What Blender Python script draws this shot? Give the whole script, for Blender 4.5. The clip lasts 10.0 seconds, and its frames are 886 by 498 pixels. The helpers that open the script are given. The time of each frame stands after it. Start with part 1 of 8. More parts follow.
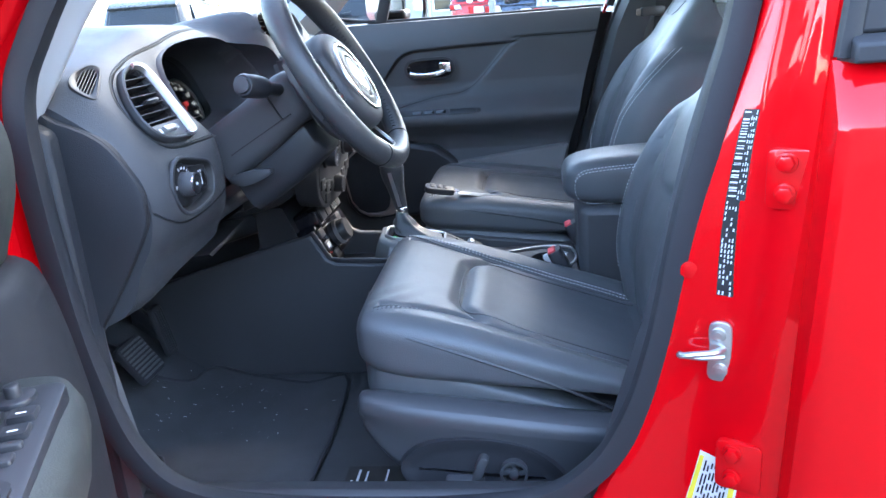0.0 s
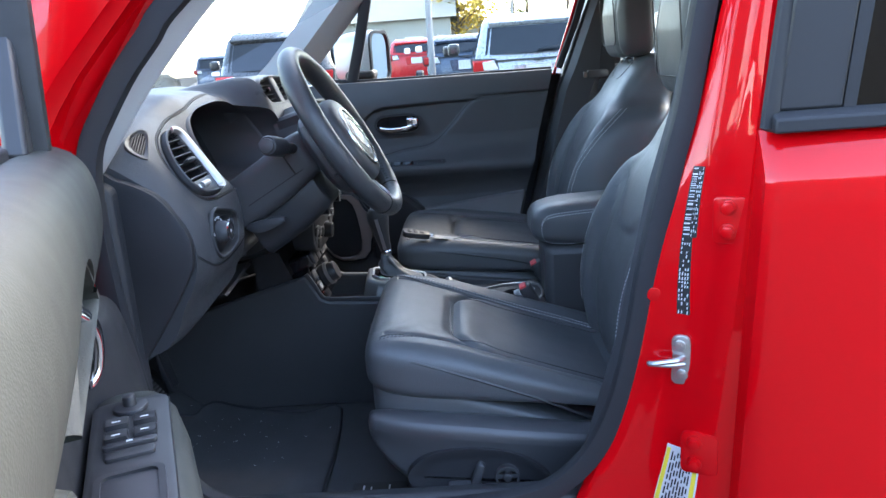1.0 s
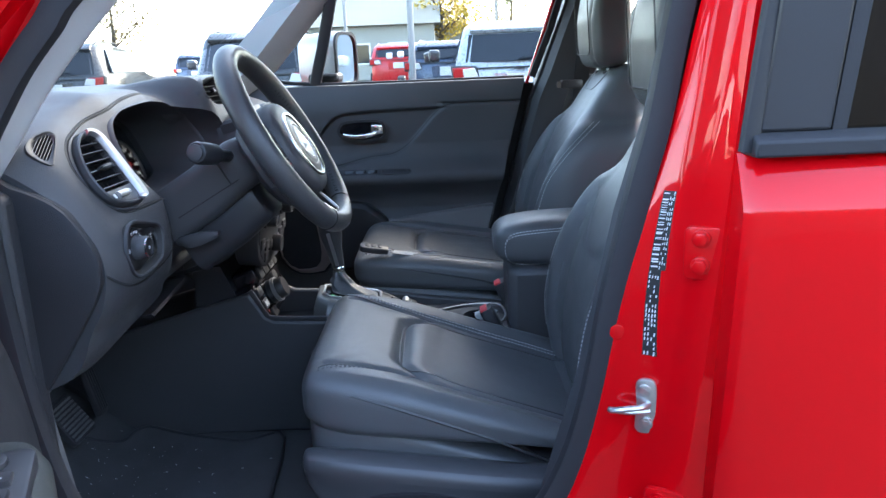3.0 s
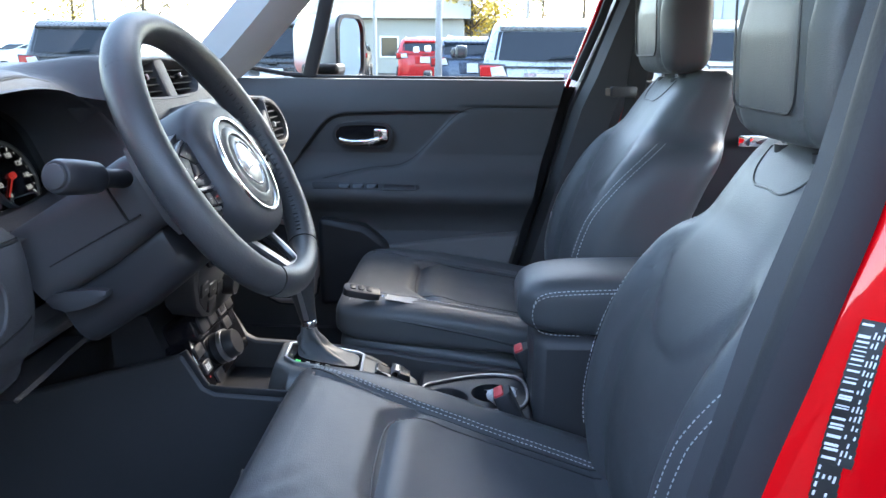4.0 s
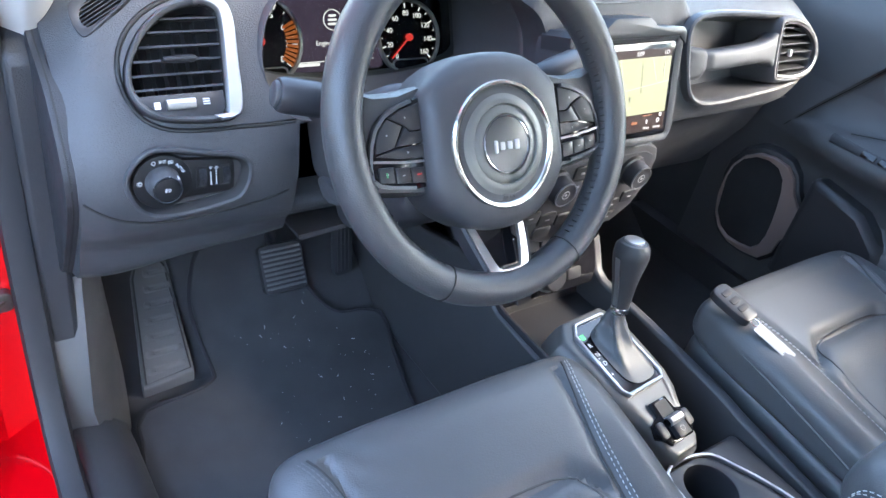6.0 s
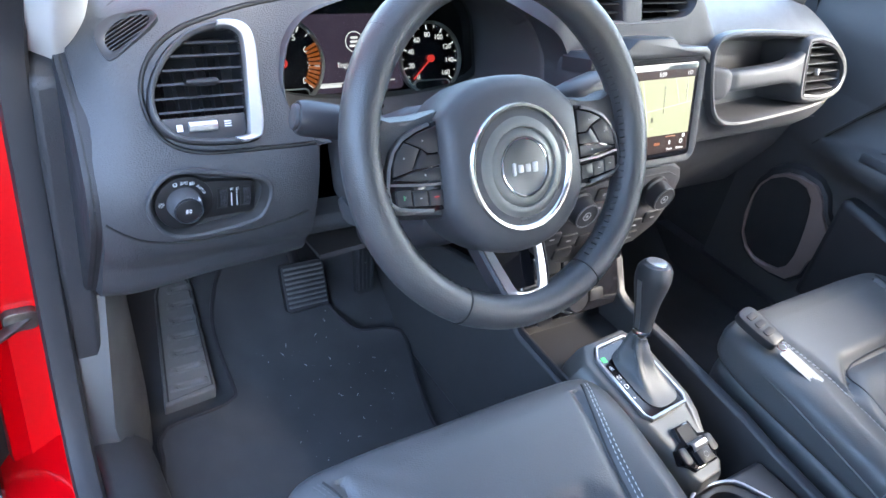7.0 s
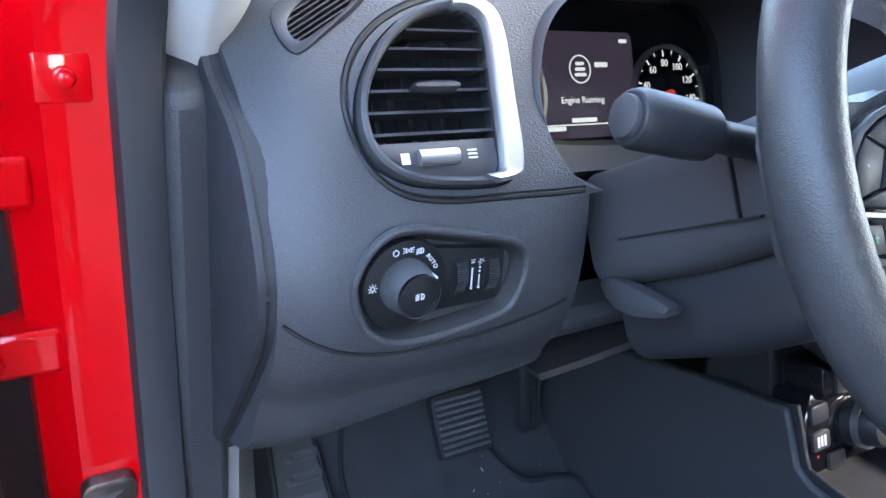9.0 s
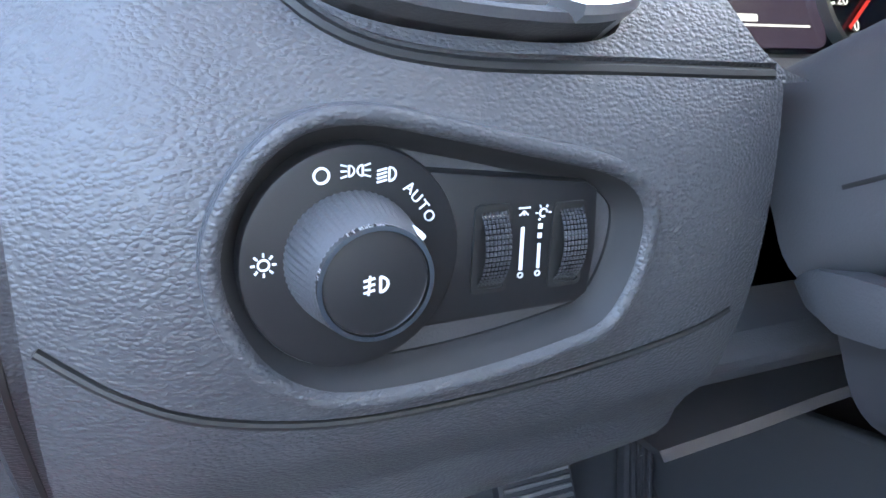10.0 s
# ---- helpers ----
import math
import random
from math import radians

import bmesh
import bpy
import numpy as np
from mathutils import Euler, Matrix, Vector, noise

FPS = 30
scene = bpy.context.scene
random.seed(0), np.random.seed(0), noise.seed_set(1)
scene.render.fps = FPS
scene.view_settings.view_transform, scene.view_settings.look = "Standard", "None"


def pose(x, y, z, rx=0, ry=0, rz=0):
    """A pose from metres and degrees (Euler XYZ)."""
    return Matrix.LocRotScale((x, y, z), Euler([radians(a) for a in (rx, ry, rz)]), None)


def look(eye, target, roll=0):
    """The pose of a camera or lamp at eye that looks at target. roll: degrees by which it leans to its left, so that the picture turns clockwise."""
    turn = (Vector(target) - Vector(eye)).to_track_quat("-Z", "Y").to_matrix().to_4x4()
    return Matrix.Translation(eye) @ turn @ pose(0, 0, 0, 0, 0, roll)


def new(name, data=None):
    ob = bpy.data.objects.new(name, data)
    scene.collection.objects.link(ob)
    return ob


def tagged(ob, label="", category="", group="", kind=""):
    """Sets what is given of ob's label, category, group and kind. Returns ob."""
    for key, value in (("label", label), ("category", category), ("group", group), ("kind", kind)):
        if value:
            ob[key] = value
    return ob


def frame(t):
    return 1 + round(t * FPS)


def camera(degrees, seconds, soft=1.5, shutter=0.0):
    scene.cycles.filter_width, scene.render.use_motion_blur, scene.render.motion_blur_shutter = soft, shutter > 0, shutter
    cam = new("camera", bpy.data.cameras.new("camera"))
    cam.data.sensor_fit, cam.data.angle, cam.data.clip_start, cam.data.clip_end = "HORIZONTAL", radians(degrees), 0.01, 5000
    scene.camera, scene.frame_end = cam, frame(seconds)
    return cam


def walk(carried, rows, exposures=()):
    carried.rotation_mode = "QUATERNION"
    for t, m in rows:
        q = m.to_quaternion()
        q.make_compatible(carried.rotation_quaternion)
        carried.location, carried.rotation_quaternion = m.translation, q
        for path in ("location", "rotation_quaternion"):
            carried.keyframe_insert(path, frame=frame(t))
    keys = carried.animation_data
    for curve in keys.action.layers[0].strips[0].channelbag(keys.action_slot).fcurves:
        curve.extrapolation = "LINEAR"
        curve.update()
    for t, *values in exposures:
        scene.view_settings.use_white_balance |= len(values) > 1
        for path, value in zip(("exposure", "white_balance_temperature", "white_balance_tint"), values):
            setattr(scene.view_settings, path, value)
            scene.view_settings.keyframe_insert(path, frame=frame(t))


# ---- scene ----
cam = camera(62.0, 10.0)
PATH = [
    (0, (0.306, -1.585, 1.206), (0.06, 0.304, 0.597), -4.6),
    (0.5, (0.28, -1.688, 1.244), (0.125, 0.235, 0.715), -5.0),
    (1, (0.224, -1.767, 1.251), (0.151, 0.167, 0.748), -4.2),
    (1.5, (0.209, -1.79, 1.253), (0.181, 0.148, 0.757), -3.6),
    (2, (0.206, -1.792, 1.254), (0.201, 0.147, 0.761), -3.3),
    (2.5, (0.217, -1.763, 1.25), (0.217, 0.175, 0.758), -3.1),
    (2.7, (0.24, -1.725, 1.249), (0.237, 0.214, 0.758), -2.9),
    (3.8, (0.298, -1.316, 1.233), (0.236, 0.621, 0.74), -0.6),
    (4, (0.286, -1.212, 1.239), (0.222, 0.723, 0.74), 0.5),
    (4.5, (0.31, -1.002, 1.261), (-0.011, 0.896, 0.716), 4.9),
    (5, (0.386, -0.845, 1.304), (-0.385, 0.836, 0.544), 9.3),
    (5.5, (0.462, -0.831, 1.393), (-0.62, 0.496, 0.359), 12.4),
    (6, (0.499, -0.812, 1.429), (-0.75, 0.272, 0.304), 12.2),
    (7.5, (0.498, -0.802, 1.435), (-0.825, 0.225, 0.341), 10.8),
    (8, (0.489, -0.815, 1.427), (-0.879, 0.253, 0.433), 10.2),
    (8.5, (0.356, -0.906, 1.339), (-1.084, 0.246, 0.563), 9.4),
    (9, (0.18, -0.835, 1.213), (-1.342, 0.187, 0.414), 6.5),
    (9.5, (0.035, -0.708, 1.107), (-1.602, 0.176, 0.373), 4.6),
    (10, (-0.007, -0.677, 1.078), (-1.685, 0.132, 0.352), 3.6),
]
EXPOSURES = [(0.0, 4.8, 6600, 10), (1.0, 4.05, 6800, 10), (2.0, 3.95, 6800, 10), (2.7, 3.98, 6800, 10), (4.0, 4.25, 6900, 10), (4.5, 4.56, 6950, 10), (5.0, 4.88, 6950, 10), (5.5, 5.3, 6950, 10), (6.0, 5.15, 6900, 10), (7.5, 5.08, 6700, 10), (8.0, 5.02, 6650, 10), (8.5, 4.42, 6500, 10), (9.0, 4.88, 6600, 10), (9.5, 5.2, 6900, 10), (10.0, 5.65, 7300, 10)]
walk(cam, [(t, look(eye, target, roll)) for t, eye, target, roll in PATH], EXPOSURES)

# ---- light ----
world = bpy.data.worlds.new("sky")
scene.world = world
world.use_nodes = True
wn = world.node_tree
sky = wn.nodes.new("ShaderNodeTexSky")
sky.sky_type, sky.sun_disc = "NISHITA", False
sky.sun_elevation, sky.sun_rotation = radians(38), radians(40)
sky.air_density, sky.dust_density, sky.ozone_density = 1.0, 1.5, 1.5
wn.nodes["Background"].inputs["Strength"].default_value = 0.15
wn.links.new(sky.outputs[0], wn.nodes["Background"].inputs[0])
sun = new("sun", bpy.data.lights.new("sun", "SUN"))
sun.data.energy, sun.data.angle, sun.data.color = 0.5, radians(20), (1.0, 0.94, 0.86)
sun.matrix_world = look((5, 6, 7), (0, 0, 1))

# ---- materials ----


def material(name, color, rough=0.5, metal=0.0, grain=0.0, grain_size=400.0, vary=0.15, spec=0.5, coat=0.0, kind="noise",
             stain=6.0, emit=None, power=0.0):
    """A surface with colour variation at two scales and fine relief; sizes in cycles per metre."""
    m = bpy.data.materials.new(name)
    m.use_nodes = True
    t = m.node_tree
    p = t.nodes["Principled BSDF"]
    p.inputs["Metallic"].default_value = metal
    p.inputs["Specular IOR Level"].default_value = spec
    p.inputs["Coat Weight"].default_value = coat
    p.inputs["Coat Roughness"].default_value = 0.04
    co = t.nodes.new("ShaderNodeTexCoord")

    def noise_at(scale, detail=3.0):
        n = t.nodes.new("ShaderNodeTexNoise")
        n.inputs["Scale"].default_value, n.inputs["Detail"].default_value = scale, detail
        t.links.new(co.outputs["Object"], n.inputs["Vector"])
        return n

    big = noise_at(stain)
    ramp = t.nodes.new("ShaderNodeMix")
    ramp.data_type = "RGBA"
    ramp.inputs[6].default_value = (*[c * (1 - vary) for c in color], 1)
    ramp.inputs[7].default_value = (*[min(1, c * (1 + vary)) for c in color], 1)
    t.links.new(big.outputs["Fac"], ramp.inputs[0])
    t.links.new(ramp.outputs[2], p.inputs["Base Color"])
    mr = t.nodes.new("ShaderNodeMapRange")
    mr.inputs[3].default_value, mr.inputs[4].default_value = max(0.02, rough * 0.82), min(1, rough * 1.18)
    mid = noise_at(stain * 4)
    t.links.new(mid.outputs["Fac"], mr.inputs[0])
    t.links.new(mr.outputs[0], p.inputs["Roughness"])
    if grain:
        b = t.nodes.new("ShaderNodeBump")
        b.inputs["Strength"].default_value, b.inputs["Distance"].default_value = grain, 0.0009
        if kind == "cells":
            g = t.nodes.new("ShaderNodeTexVoronoi")
            g.feature = "F1"
            g.inputs["Scale"].default_value = grain_size
            warp = noise_at(grain_size * 0.6)
            squash = t.nodes.new("ShaderNodeMapping")
            squash.inputs["Scale"].default_value = (1.0, 0.62, 1.0)
            mixv = t.nodes.new("ShaderNodeMix")
            mixv.data_type = "VECTOR"
            mixv.inputs[0].default_value = 0.9 / grain_size
            t.links.new(co.outputs["Object"], mixv.inputs[4])
            t.links.new(warp.outputs["Color"], mixv.inputs[5])
            t.links.new(mixv.outputs[1], squash.inputs[0])
            t.links.new(squash.outputs[0], g.inputs["Vector"])
            pw = t.nodes.new("ShaderNodeMapRange")
            pw.inputs[1].default_value, pw.inputs[2].default_value = 0.78, 0.12
            pw.interpolation_type = "SMOOTHSTEP"
            t.links.new(g.outputs["Distance"], pw.inputs[0])
            t.links.new(pw.outputs[0], b.inputs["Height"])
        else:
            g = noise_at(grain_size, 5.0)
            t.links.new(g.outputs["Fac"], b.inputs["Height"])
        t.links.new(b.outputs[0], p.inputs["Normal"])
    if emit:
        p.inputs["Emission Color"].default_value = (*emit, 1)
        p.inputs["Emission Strength"].default_value = power
    return m


def glass(name, tint, ior=1.16, shine=1.0):
    m = bpy.data.materials.new(name)
    m.use_nodes = True
    t = m.node_tree
    t.nodes.remove(t.nodes["Principled BSDF"])
    a, g, mix, fr = (t.nodes.new("ShaderNode" + k) for k in ("BsdfTransparent", "BsdfGlossy", "MixShader", "Fresnel"))
    a.inputs[0].default_value = (*tint, 1)
    g.inputs["Roughness"].default_value = 0.02
    fr.inputs[0].default_value = ior
    less = t.nodes.new("ShaderNodeMath")
    less.operation = "MULTIPLY"
    less.inputs[1].default_value = shine
    t.links.new(fr.outputs[0], less.inputs[0])
    t.links.new(less.outputs[0], mix.inputs[0])
    t.links.new(a.outputs[0], mix.inputs[1])
    t.links.new(g.outputs[0], mix.inputs[2])
    t.links.new(mix.outputs[0], t.nodes["Material Output"].inputs[0])
    return m


RED = material("red_paint", (0.56, 0.0008, 0.004), 0.4, coat=0.72, vary=0.03, stain=2, spec=0.05)
RED.node_tree.nodes["Principled BSDF"].inputs["Coat IOR"].default_value = 1.5
DASH = material("grained_black_dash", (0.043, 0.044, 0.048), 0.48, spec=0.42, grain=0.34, grain_size=820, kind="cells")
# Darker copy of the dash plastic; the door side's shade is in its colour.
ENDCAP = material("shaded_grained_plastic", (0.024, 0.024, 0.027), 0.52, spec=0.32, grain=0.28, grain_size=820, kind="cells")
SILLTRIM = material("grey_sill_plastic", (0.080, 0.080, 0.083), 0.48, spec=0.4, grain=0.25, grain_size=800)
PLASTIC = material("black_plastic", (0.044, 0.044, 0.047), 0.50, spec=0.4, grain=0.25, grain_size=900)
SMOOTH = material("smooth_black_plastic", (0.024, 0.024, 0.027), 0.44, spec=0.4)
GLOSS = material("piano_black", (0.008, 0.008, 0.01), 0.1)
LEATHER = material("black_leather", (0.076, 0.079, 0.083), 0.41, spec=0.45, grain=0.16, grain_size=650, kind="cells")
WHEEL_LEATHER = material("wheel_leather", (0.042, 0.042, 0.044), 0.38, grain=0.2, grain_size=900, kind="cells")
CLOTH = material("dark_mesh_fabric", (0.014, 0.014, 0.016), 0.9, grain=0.8, grain_size=1500)
RUBBER = material("black_rubber", (0.024, 0.024, 0.027), 0.58, spec=0.28, grain=0.2, grain_size=300)
BLACKRUBBER = material("dull_black_rubber", (0.012, 0.012, 0.013), 0.7)
CARPET = material("black_carpet", (0.044, 0.044, 0.047), 0.95, grain=1.0, grain_size=1200, vary=0.3, stain=15)
SILVER = material("satin_silver", (0.42, 0.42, 0.42), 0.36, metal=0.9)
BRIGHT = material("brushed_bright_ring", (0.52, 0.52, 0.53), 0.46, metal=1.0)
CHROME = material("chrome", (0.8, 0.8, 0.82), 0.08, metal=1.0)
STEEL = material("galvanised_steel", (0.55, 0.55, 0.53), 0.35, metal=0.9, vary=0.3, stain=40)
GREASY = material("greasy_steel", (0.13, 0.12, 0.11), 0.35, metal=0.8, vary=0.5, stain=90)
GREYTRIM = material("light_grey_trim", (0.38, 0.38, 0.38), 0.7, grain=0.3, grain_size=900)
THREAD = material("white_thread", (0.55, 0.55, 0.55), 0.8)
WHITE = material("white_print", (0.6, 0.6, 0.6), 0.6)
YELLOW = material("yellow_print", (0.75, 0.6, 0.05), 0.6)
BLACKINK = material("black_print", (0.006, 0.006, 0.006), 0.6)
BUCKLE = material("red_buckle", (0.6, 0.03, 0.04), 0.45)
SHIELD = glass("windscreen_glass", (0.49, 0.52, 0.51), shine=0.06)
GLASS = glass("window_glass", (0.78, 0.80, 0.79), shine=0.3)
TINT = glass("dark_tinted_glass", (0.035, 0.035, 0.04), 1.6)
ASPHALT = material("asphalt", (0.046, 0.045, 0.043), 0.95, spec=0.08, grain=1.0, grain_size=60, vary=0.25, stain=0.6)

# ---- mesh helpers ----


def tidy(me, smooth=True):
    if smooth:
        me.polygons.foreach_set("use_smooth", [True] * len(me.polygons))
        me.set_sharp_from_angle(angle=radians(38))
    return me


def part(name, bm, mat, parent=None, label="", smooth=True, bevel=0.0, sub=0):
    """Links a bmesh as one mesh object, under a thing or a part where one is given."""
    if not isinstance(bm, bpy.types.Mesh):
        me = bpy.data.meshes.new(name)
        bmesh.ops.recalc_face_normals(bm, faces=bm.faces[:])
        bm.to_mesh(me)
        bm.free()
    else:
        me = bm
    tidy(me, smooth)
    me.materials.append(mat)
    ob = new(name, me)
    if parent is not None:
        ob.parent = parent
        ob.matrix_parent_inverse = parent.matrix_world.inverted()
    if label:
        ob["label"] = label
    if bevel:
        b = ob.modifiers.new("bevel", "BEVEL")
        b.width, b.segments, b.limit_method, b.angle_limit = bevel, 2, "ANGLE", radians(35)
    if sub:
        s = ob.modifiers.new("sub", "SUBSURF")
        s.levels = s.render_levels = sub
    return ob


def each(name, m, bms, mat, parent):
    """One part for each bmesh, set on a plane m."""
    for b in bms:
        part(name, on(m, b), mat, parent)


def thing(name, label, category, group="", kind="", at=(0, 0, 0)):
    ob = tagged(new(name), label, category, group, kind)
    ob.matrix_world = pose(*at)
    ob.empty_display_size = 0.05
    bpy.context.view_layer.update()
    return ob


def box(x0, x1, y0, y1, z0, z1):
    bm = bmesh.new()
    bmesh.ops.create_cube(bm, size=1)
    for v in bm.verts:
        v.co = ((x0 + x1) / 2 + v.co.x * (x1 - x0), (y0 + y1) / 2 + v.co.y * (y1 - y0), (z0 + z1) / 2 + v.co.z * (z1 - z0))
    return bm


def join(*bms):
    out = bmesh.new()
    for b in bms:
        me = bpy.data.meshes.new("tmp")
        b.to_mesh(me)
        b.free()
        out.from_mesh(me)
        bpy.data.meshes.remove(me)
    return out


def moved(bm, m):
    bmesh.ops.transform(bm, matrix=m, verts=bm.verts)
    return bm


def prism(pts, axis, a, b):
    """A polygon given in the two other axes, drawn out along one axis from a to b."""
    bm = bmesh.new()
    place = {"x": lambda p, d: (d, p[0], p[1]), "y": lambda p, d: (p[0], d, p[1]), "z": lambda p, d: (p[0], p[1], d)}[axis]
    lo = [bm.verts.new(place(p, a)) for p in pts]
    hi = [bm.verts.new(place(p, b)) for p in pts]
    n = len(pts)
    for i in range(n):
        bm.faces.new((lo[i], lo[(i + 1) % n], hi[(i + 1) % n], hi[i]))
    bm.faces.new(lo)
    bm.faces.new(hi[::-1])
    return bm


def loft(rings, closed=True, caps=True, loop=False):
    bm = bmesh.new()
    rows = [[bm.verts.new(p) for p in r] for r in rings]
    n = len(rings[0])
    for a, b in zip(rows, rows[1:] + ([rows[0]] if loop else [])):
        for i in range(n if closed else n - 1):
            bm.faces.new((a[i], a[(i + 1) % n], b[(i + 1) % n], b[i]))
    if caps and closed and not loop:
        bm.faces.new(rows[0])
        bm.faces.new(rows[-1][::-1])
    return bm


def spline(pts, steps=8, loop=False):
    """Points on a smooth curve through pts."""
    P = [Vector(p) for p in pts]
    n = len(P)
    out = []
    for i in range(n if loop else n - 1):
        if loop:
            a, b, c, d = P[i - 1], P[i], P[(i + 1) % n], P[(i + 2) % n]
        else:
            a, b, c, d = P[max(i - 1, 0)], P[i], P[i + 1], P[min(i + 2, n - 1)]
        for k in range(steps):
            t = k / steps
            out.append(0.5 * (2 * b + (c - a) * t + (2 * a - 5 * b + 4 * c - d) * t * t + (3 * b - a - 3 * c + d) * t ** 3))
    if not loop:
        out.append(P[-1])
    return out


def sweep(pts, section, loop=False, up=(0, 0, 1)):
    """A section, a list of (side, up) offsets, carried along points."""
    P = [Vector(p) for p in pts]
    n = len(P)
    rings = []
    for i, p in enumerate(P):
        d = (P[(i + 1) % n] - P[i - 1]) if loop else (P[min(i + 1, n - 1)] - P[max(i - 1, 0)])
        d.normalize()
        side = d.cross(Vector(up))
        if side.length < 1e-4:
            side = d.cross(Vector((1, 0, 0)))
        side.normalize()
        top = side.cross(d)
        rings.append([p + side * s + top * t for s, t in section])
    return loft(rings, loop=loop)


def circle(r, n=12, ry=None):
    return [(r * math.cos(2 * math.pi * i / n), (ry or r) * math.sin(2 * math.pi * i / n)) for i in range(n)]


def tube(pts, r, loop=False, n=8):
    return sweep(pts, circle(r, n), loop)


def rounded(w, h, r, n=5, cx=0.0, cy=0.0):
    """A rectangle with round corners, anticlockwise."""
    out = []
    for sx, sy, a0 in ((1, 1, 0), (-1, 1, 90), (-1, -1, 180), (1, -1, 270)):
        for k in range(n + 1):
            a = radians(a0 + 90 * k / n)
            out.append((cx + sx * (w / 2 - r) + r * math.cos(a), cy + sy * (h / 2 - r) + r * math.sin(a)))
    return out


def shaped(pts2, steps=6):
    """A smooth closed outline through points of the plane."""
    return [(p.x, p.y) for p in spline([(a, b, 0) for a, b in pts2], steps, True)]


def inset(pts2, d):
    """The outline moved inwards by d (anticlockwise outlines)."""
    n = len(pts2)
    out = []
    for i in range(n):
        (x0, y0), (x1, y1), (x2, y2) = pts2[i - 1], pts2[i], pts2[(i + 1) % n]
        tx, ty = x2 - x0, y2 - y0
        k = math.hypot(tx, ty) or 1
        out.append((x1 - ty / k * d, y1 + tx / k * d))
    return out


def on(frame_m, bm):
    """Moves a bmesh built in a local plane (x right, y up, z outwards) to its place."""
    return moved(bm, frame_m)


def facing(origin, out, up=(0, 0, 1)):
    """A plane's pose: z along out, y as near to up as may be."""
    z = Vector(out).normalized()
    x = Vector(up).cross(z).normalized()
    y = z.cross(x)
    m = Matrix((x, y, z)).transposed().to_4x4()
    m.translation = origin
    return m


def ringplate(outer, inner, z0, z1):
    """A frame between two outlines of equal length, from z0 to z1."""
    return loft([[(x, y, z0) for x, y in outer], [(x, y, z1) for x, y in outer], [(x, y, z1) for x, y in inner], [(x, y, z0) for x, y in inner]], loop=True)


def slab(outline, z0, z1, r=0.0):
    rings = [[(x, y, z0) for x, y in outline]]
    if r:
        rings.append([(x, y, z1 - r) for x, y in outline])
        rings.append([(x, y, z1 - 0.3 * r) for x, y in inset(outline, 0.3 * r)])
        rings.append([(x, y, z1) for x, y in inset(outline, r)])
    else:
        rings.append([(x, y, z1) for x, y in outline])
    return loft(rings)


def lettering(name, body, size, m, mat, parent, lift=0.0005):
    cu = bpy.data.curves.new(name, "FONT")
    cu.body, cu.size, cu.align_x, cu.align_y, cu.extrude = body, size, "CENTER", "CENTER", 0.0002
    ob = new(name, cu)
    bpy.context.view_layer.update()
    me = bpy.data.meshes.new_from_object(ob.evaluated_get(bpy.context.evaluated_depsgraph_get()))
    bpy.data.objects.remove(ob)
    me.transform(m @ Matrix.Translation((0, 0, lift)))
    return part(name, me, mat, parent, smooth=False)


def pillow(x0, x1, y0, y1, low, top, n=4.5, nx=40, nu=56, bolster=0.0, power=4, extra=None, square=None):
    """An upholstered pad: low(x) and top(x) are heights; the sides rise by bolster; all edges round.
    square: how sharp its corners are in plan, where not as the rest."""
    rings = []
    yc, hw = (y0 + y1) / 2, (y1 - y0) / 2
    for i in range(nx + 1):
        v = -math.cos(math.pi * i / nx)
        x = (x0 + x1) / 2 + v * (x1 - x0) / 2
        k = max(0.02, (1 - abs(v) ** n)) ** (1 / n)
        q = square or n
        kw = max(0.02, (1 - abs(v) ** q)) ** (1 / q)
        zl, zt = low(x), top(x)
        ring = []
        for j in range(nu):
            a = 2 * math.pi * (j + 0.5) / nu
            c, s = math.cos(a), math.sin(a)
            cy = math.copysign(abs(c) ** (2 / n), c)
            sz = math.copysign(abs(s) ** (2 / n), s)
            y = yc + hw * cy * (0.35 + 0.65 * kw)
            z = (zl + zt) / 2 + (zt - zl) / 2 * sz * k
            if s > 0:
                z += bolster * abs(cy) ** power * sz * k
                if extra:
                    z += extra(x, cy, y) * sz * k
            ring.append((x, y, z))
        rings.append(ring)
    return loft(rings)


def cut(ob, bm):
    """Takes a bmesh's volume out of an object."""
    me = bpy.data.meshes.new("cutter")
    bmesh.ops.recalc_face_normals(bm, faces=bm.faces[:])
    bm.to_mesh(me)
    bm.free()
    tool = new("cutter", me)
    b = ob.modifiers.new("cut", "BOOLEAN")
    b.operation, b.object, b.solver = "DIFFERENCE", tool, "EXACT"
    bpy.context.view_layer.update()
    out = bpy.data.meshes.new_from_object(ob.evaluated_get(bpy.context.evaluated_depsgraph_get()))
    ob.modifiers.remove(b)
    ob.data = tidy(out)
    bpy.data.objects.remove(tool)


from mathutils.bvhtree import BVHTree

# ---- the ground ----
bm = bmesh.new()
rows = [[bm.verts.new((x, y, z)) for x in (-300, 300)] for y, z in ((-300, 0), (2, 0), (22, 0.35), (300, 0.6))]
for a, b in zip(rows, rows[1:]):
    bm.faces.new((a[0], a[1], b[1], b[0]))
ground = tagged(part("ground", bm, ASPHALT, smooth=False), "grey worn asphalt of a dealer's car park", "ground", kind="structure")

# ---- the car's body ----
body = thing("car_body", "glossy red painted car body around the open driver's doorway", "car body", kind="structure")


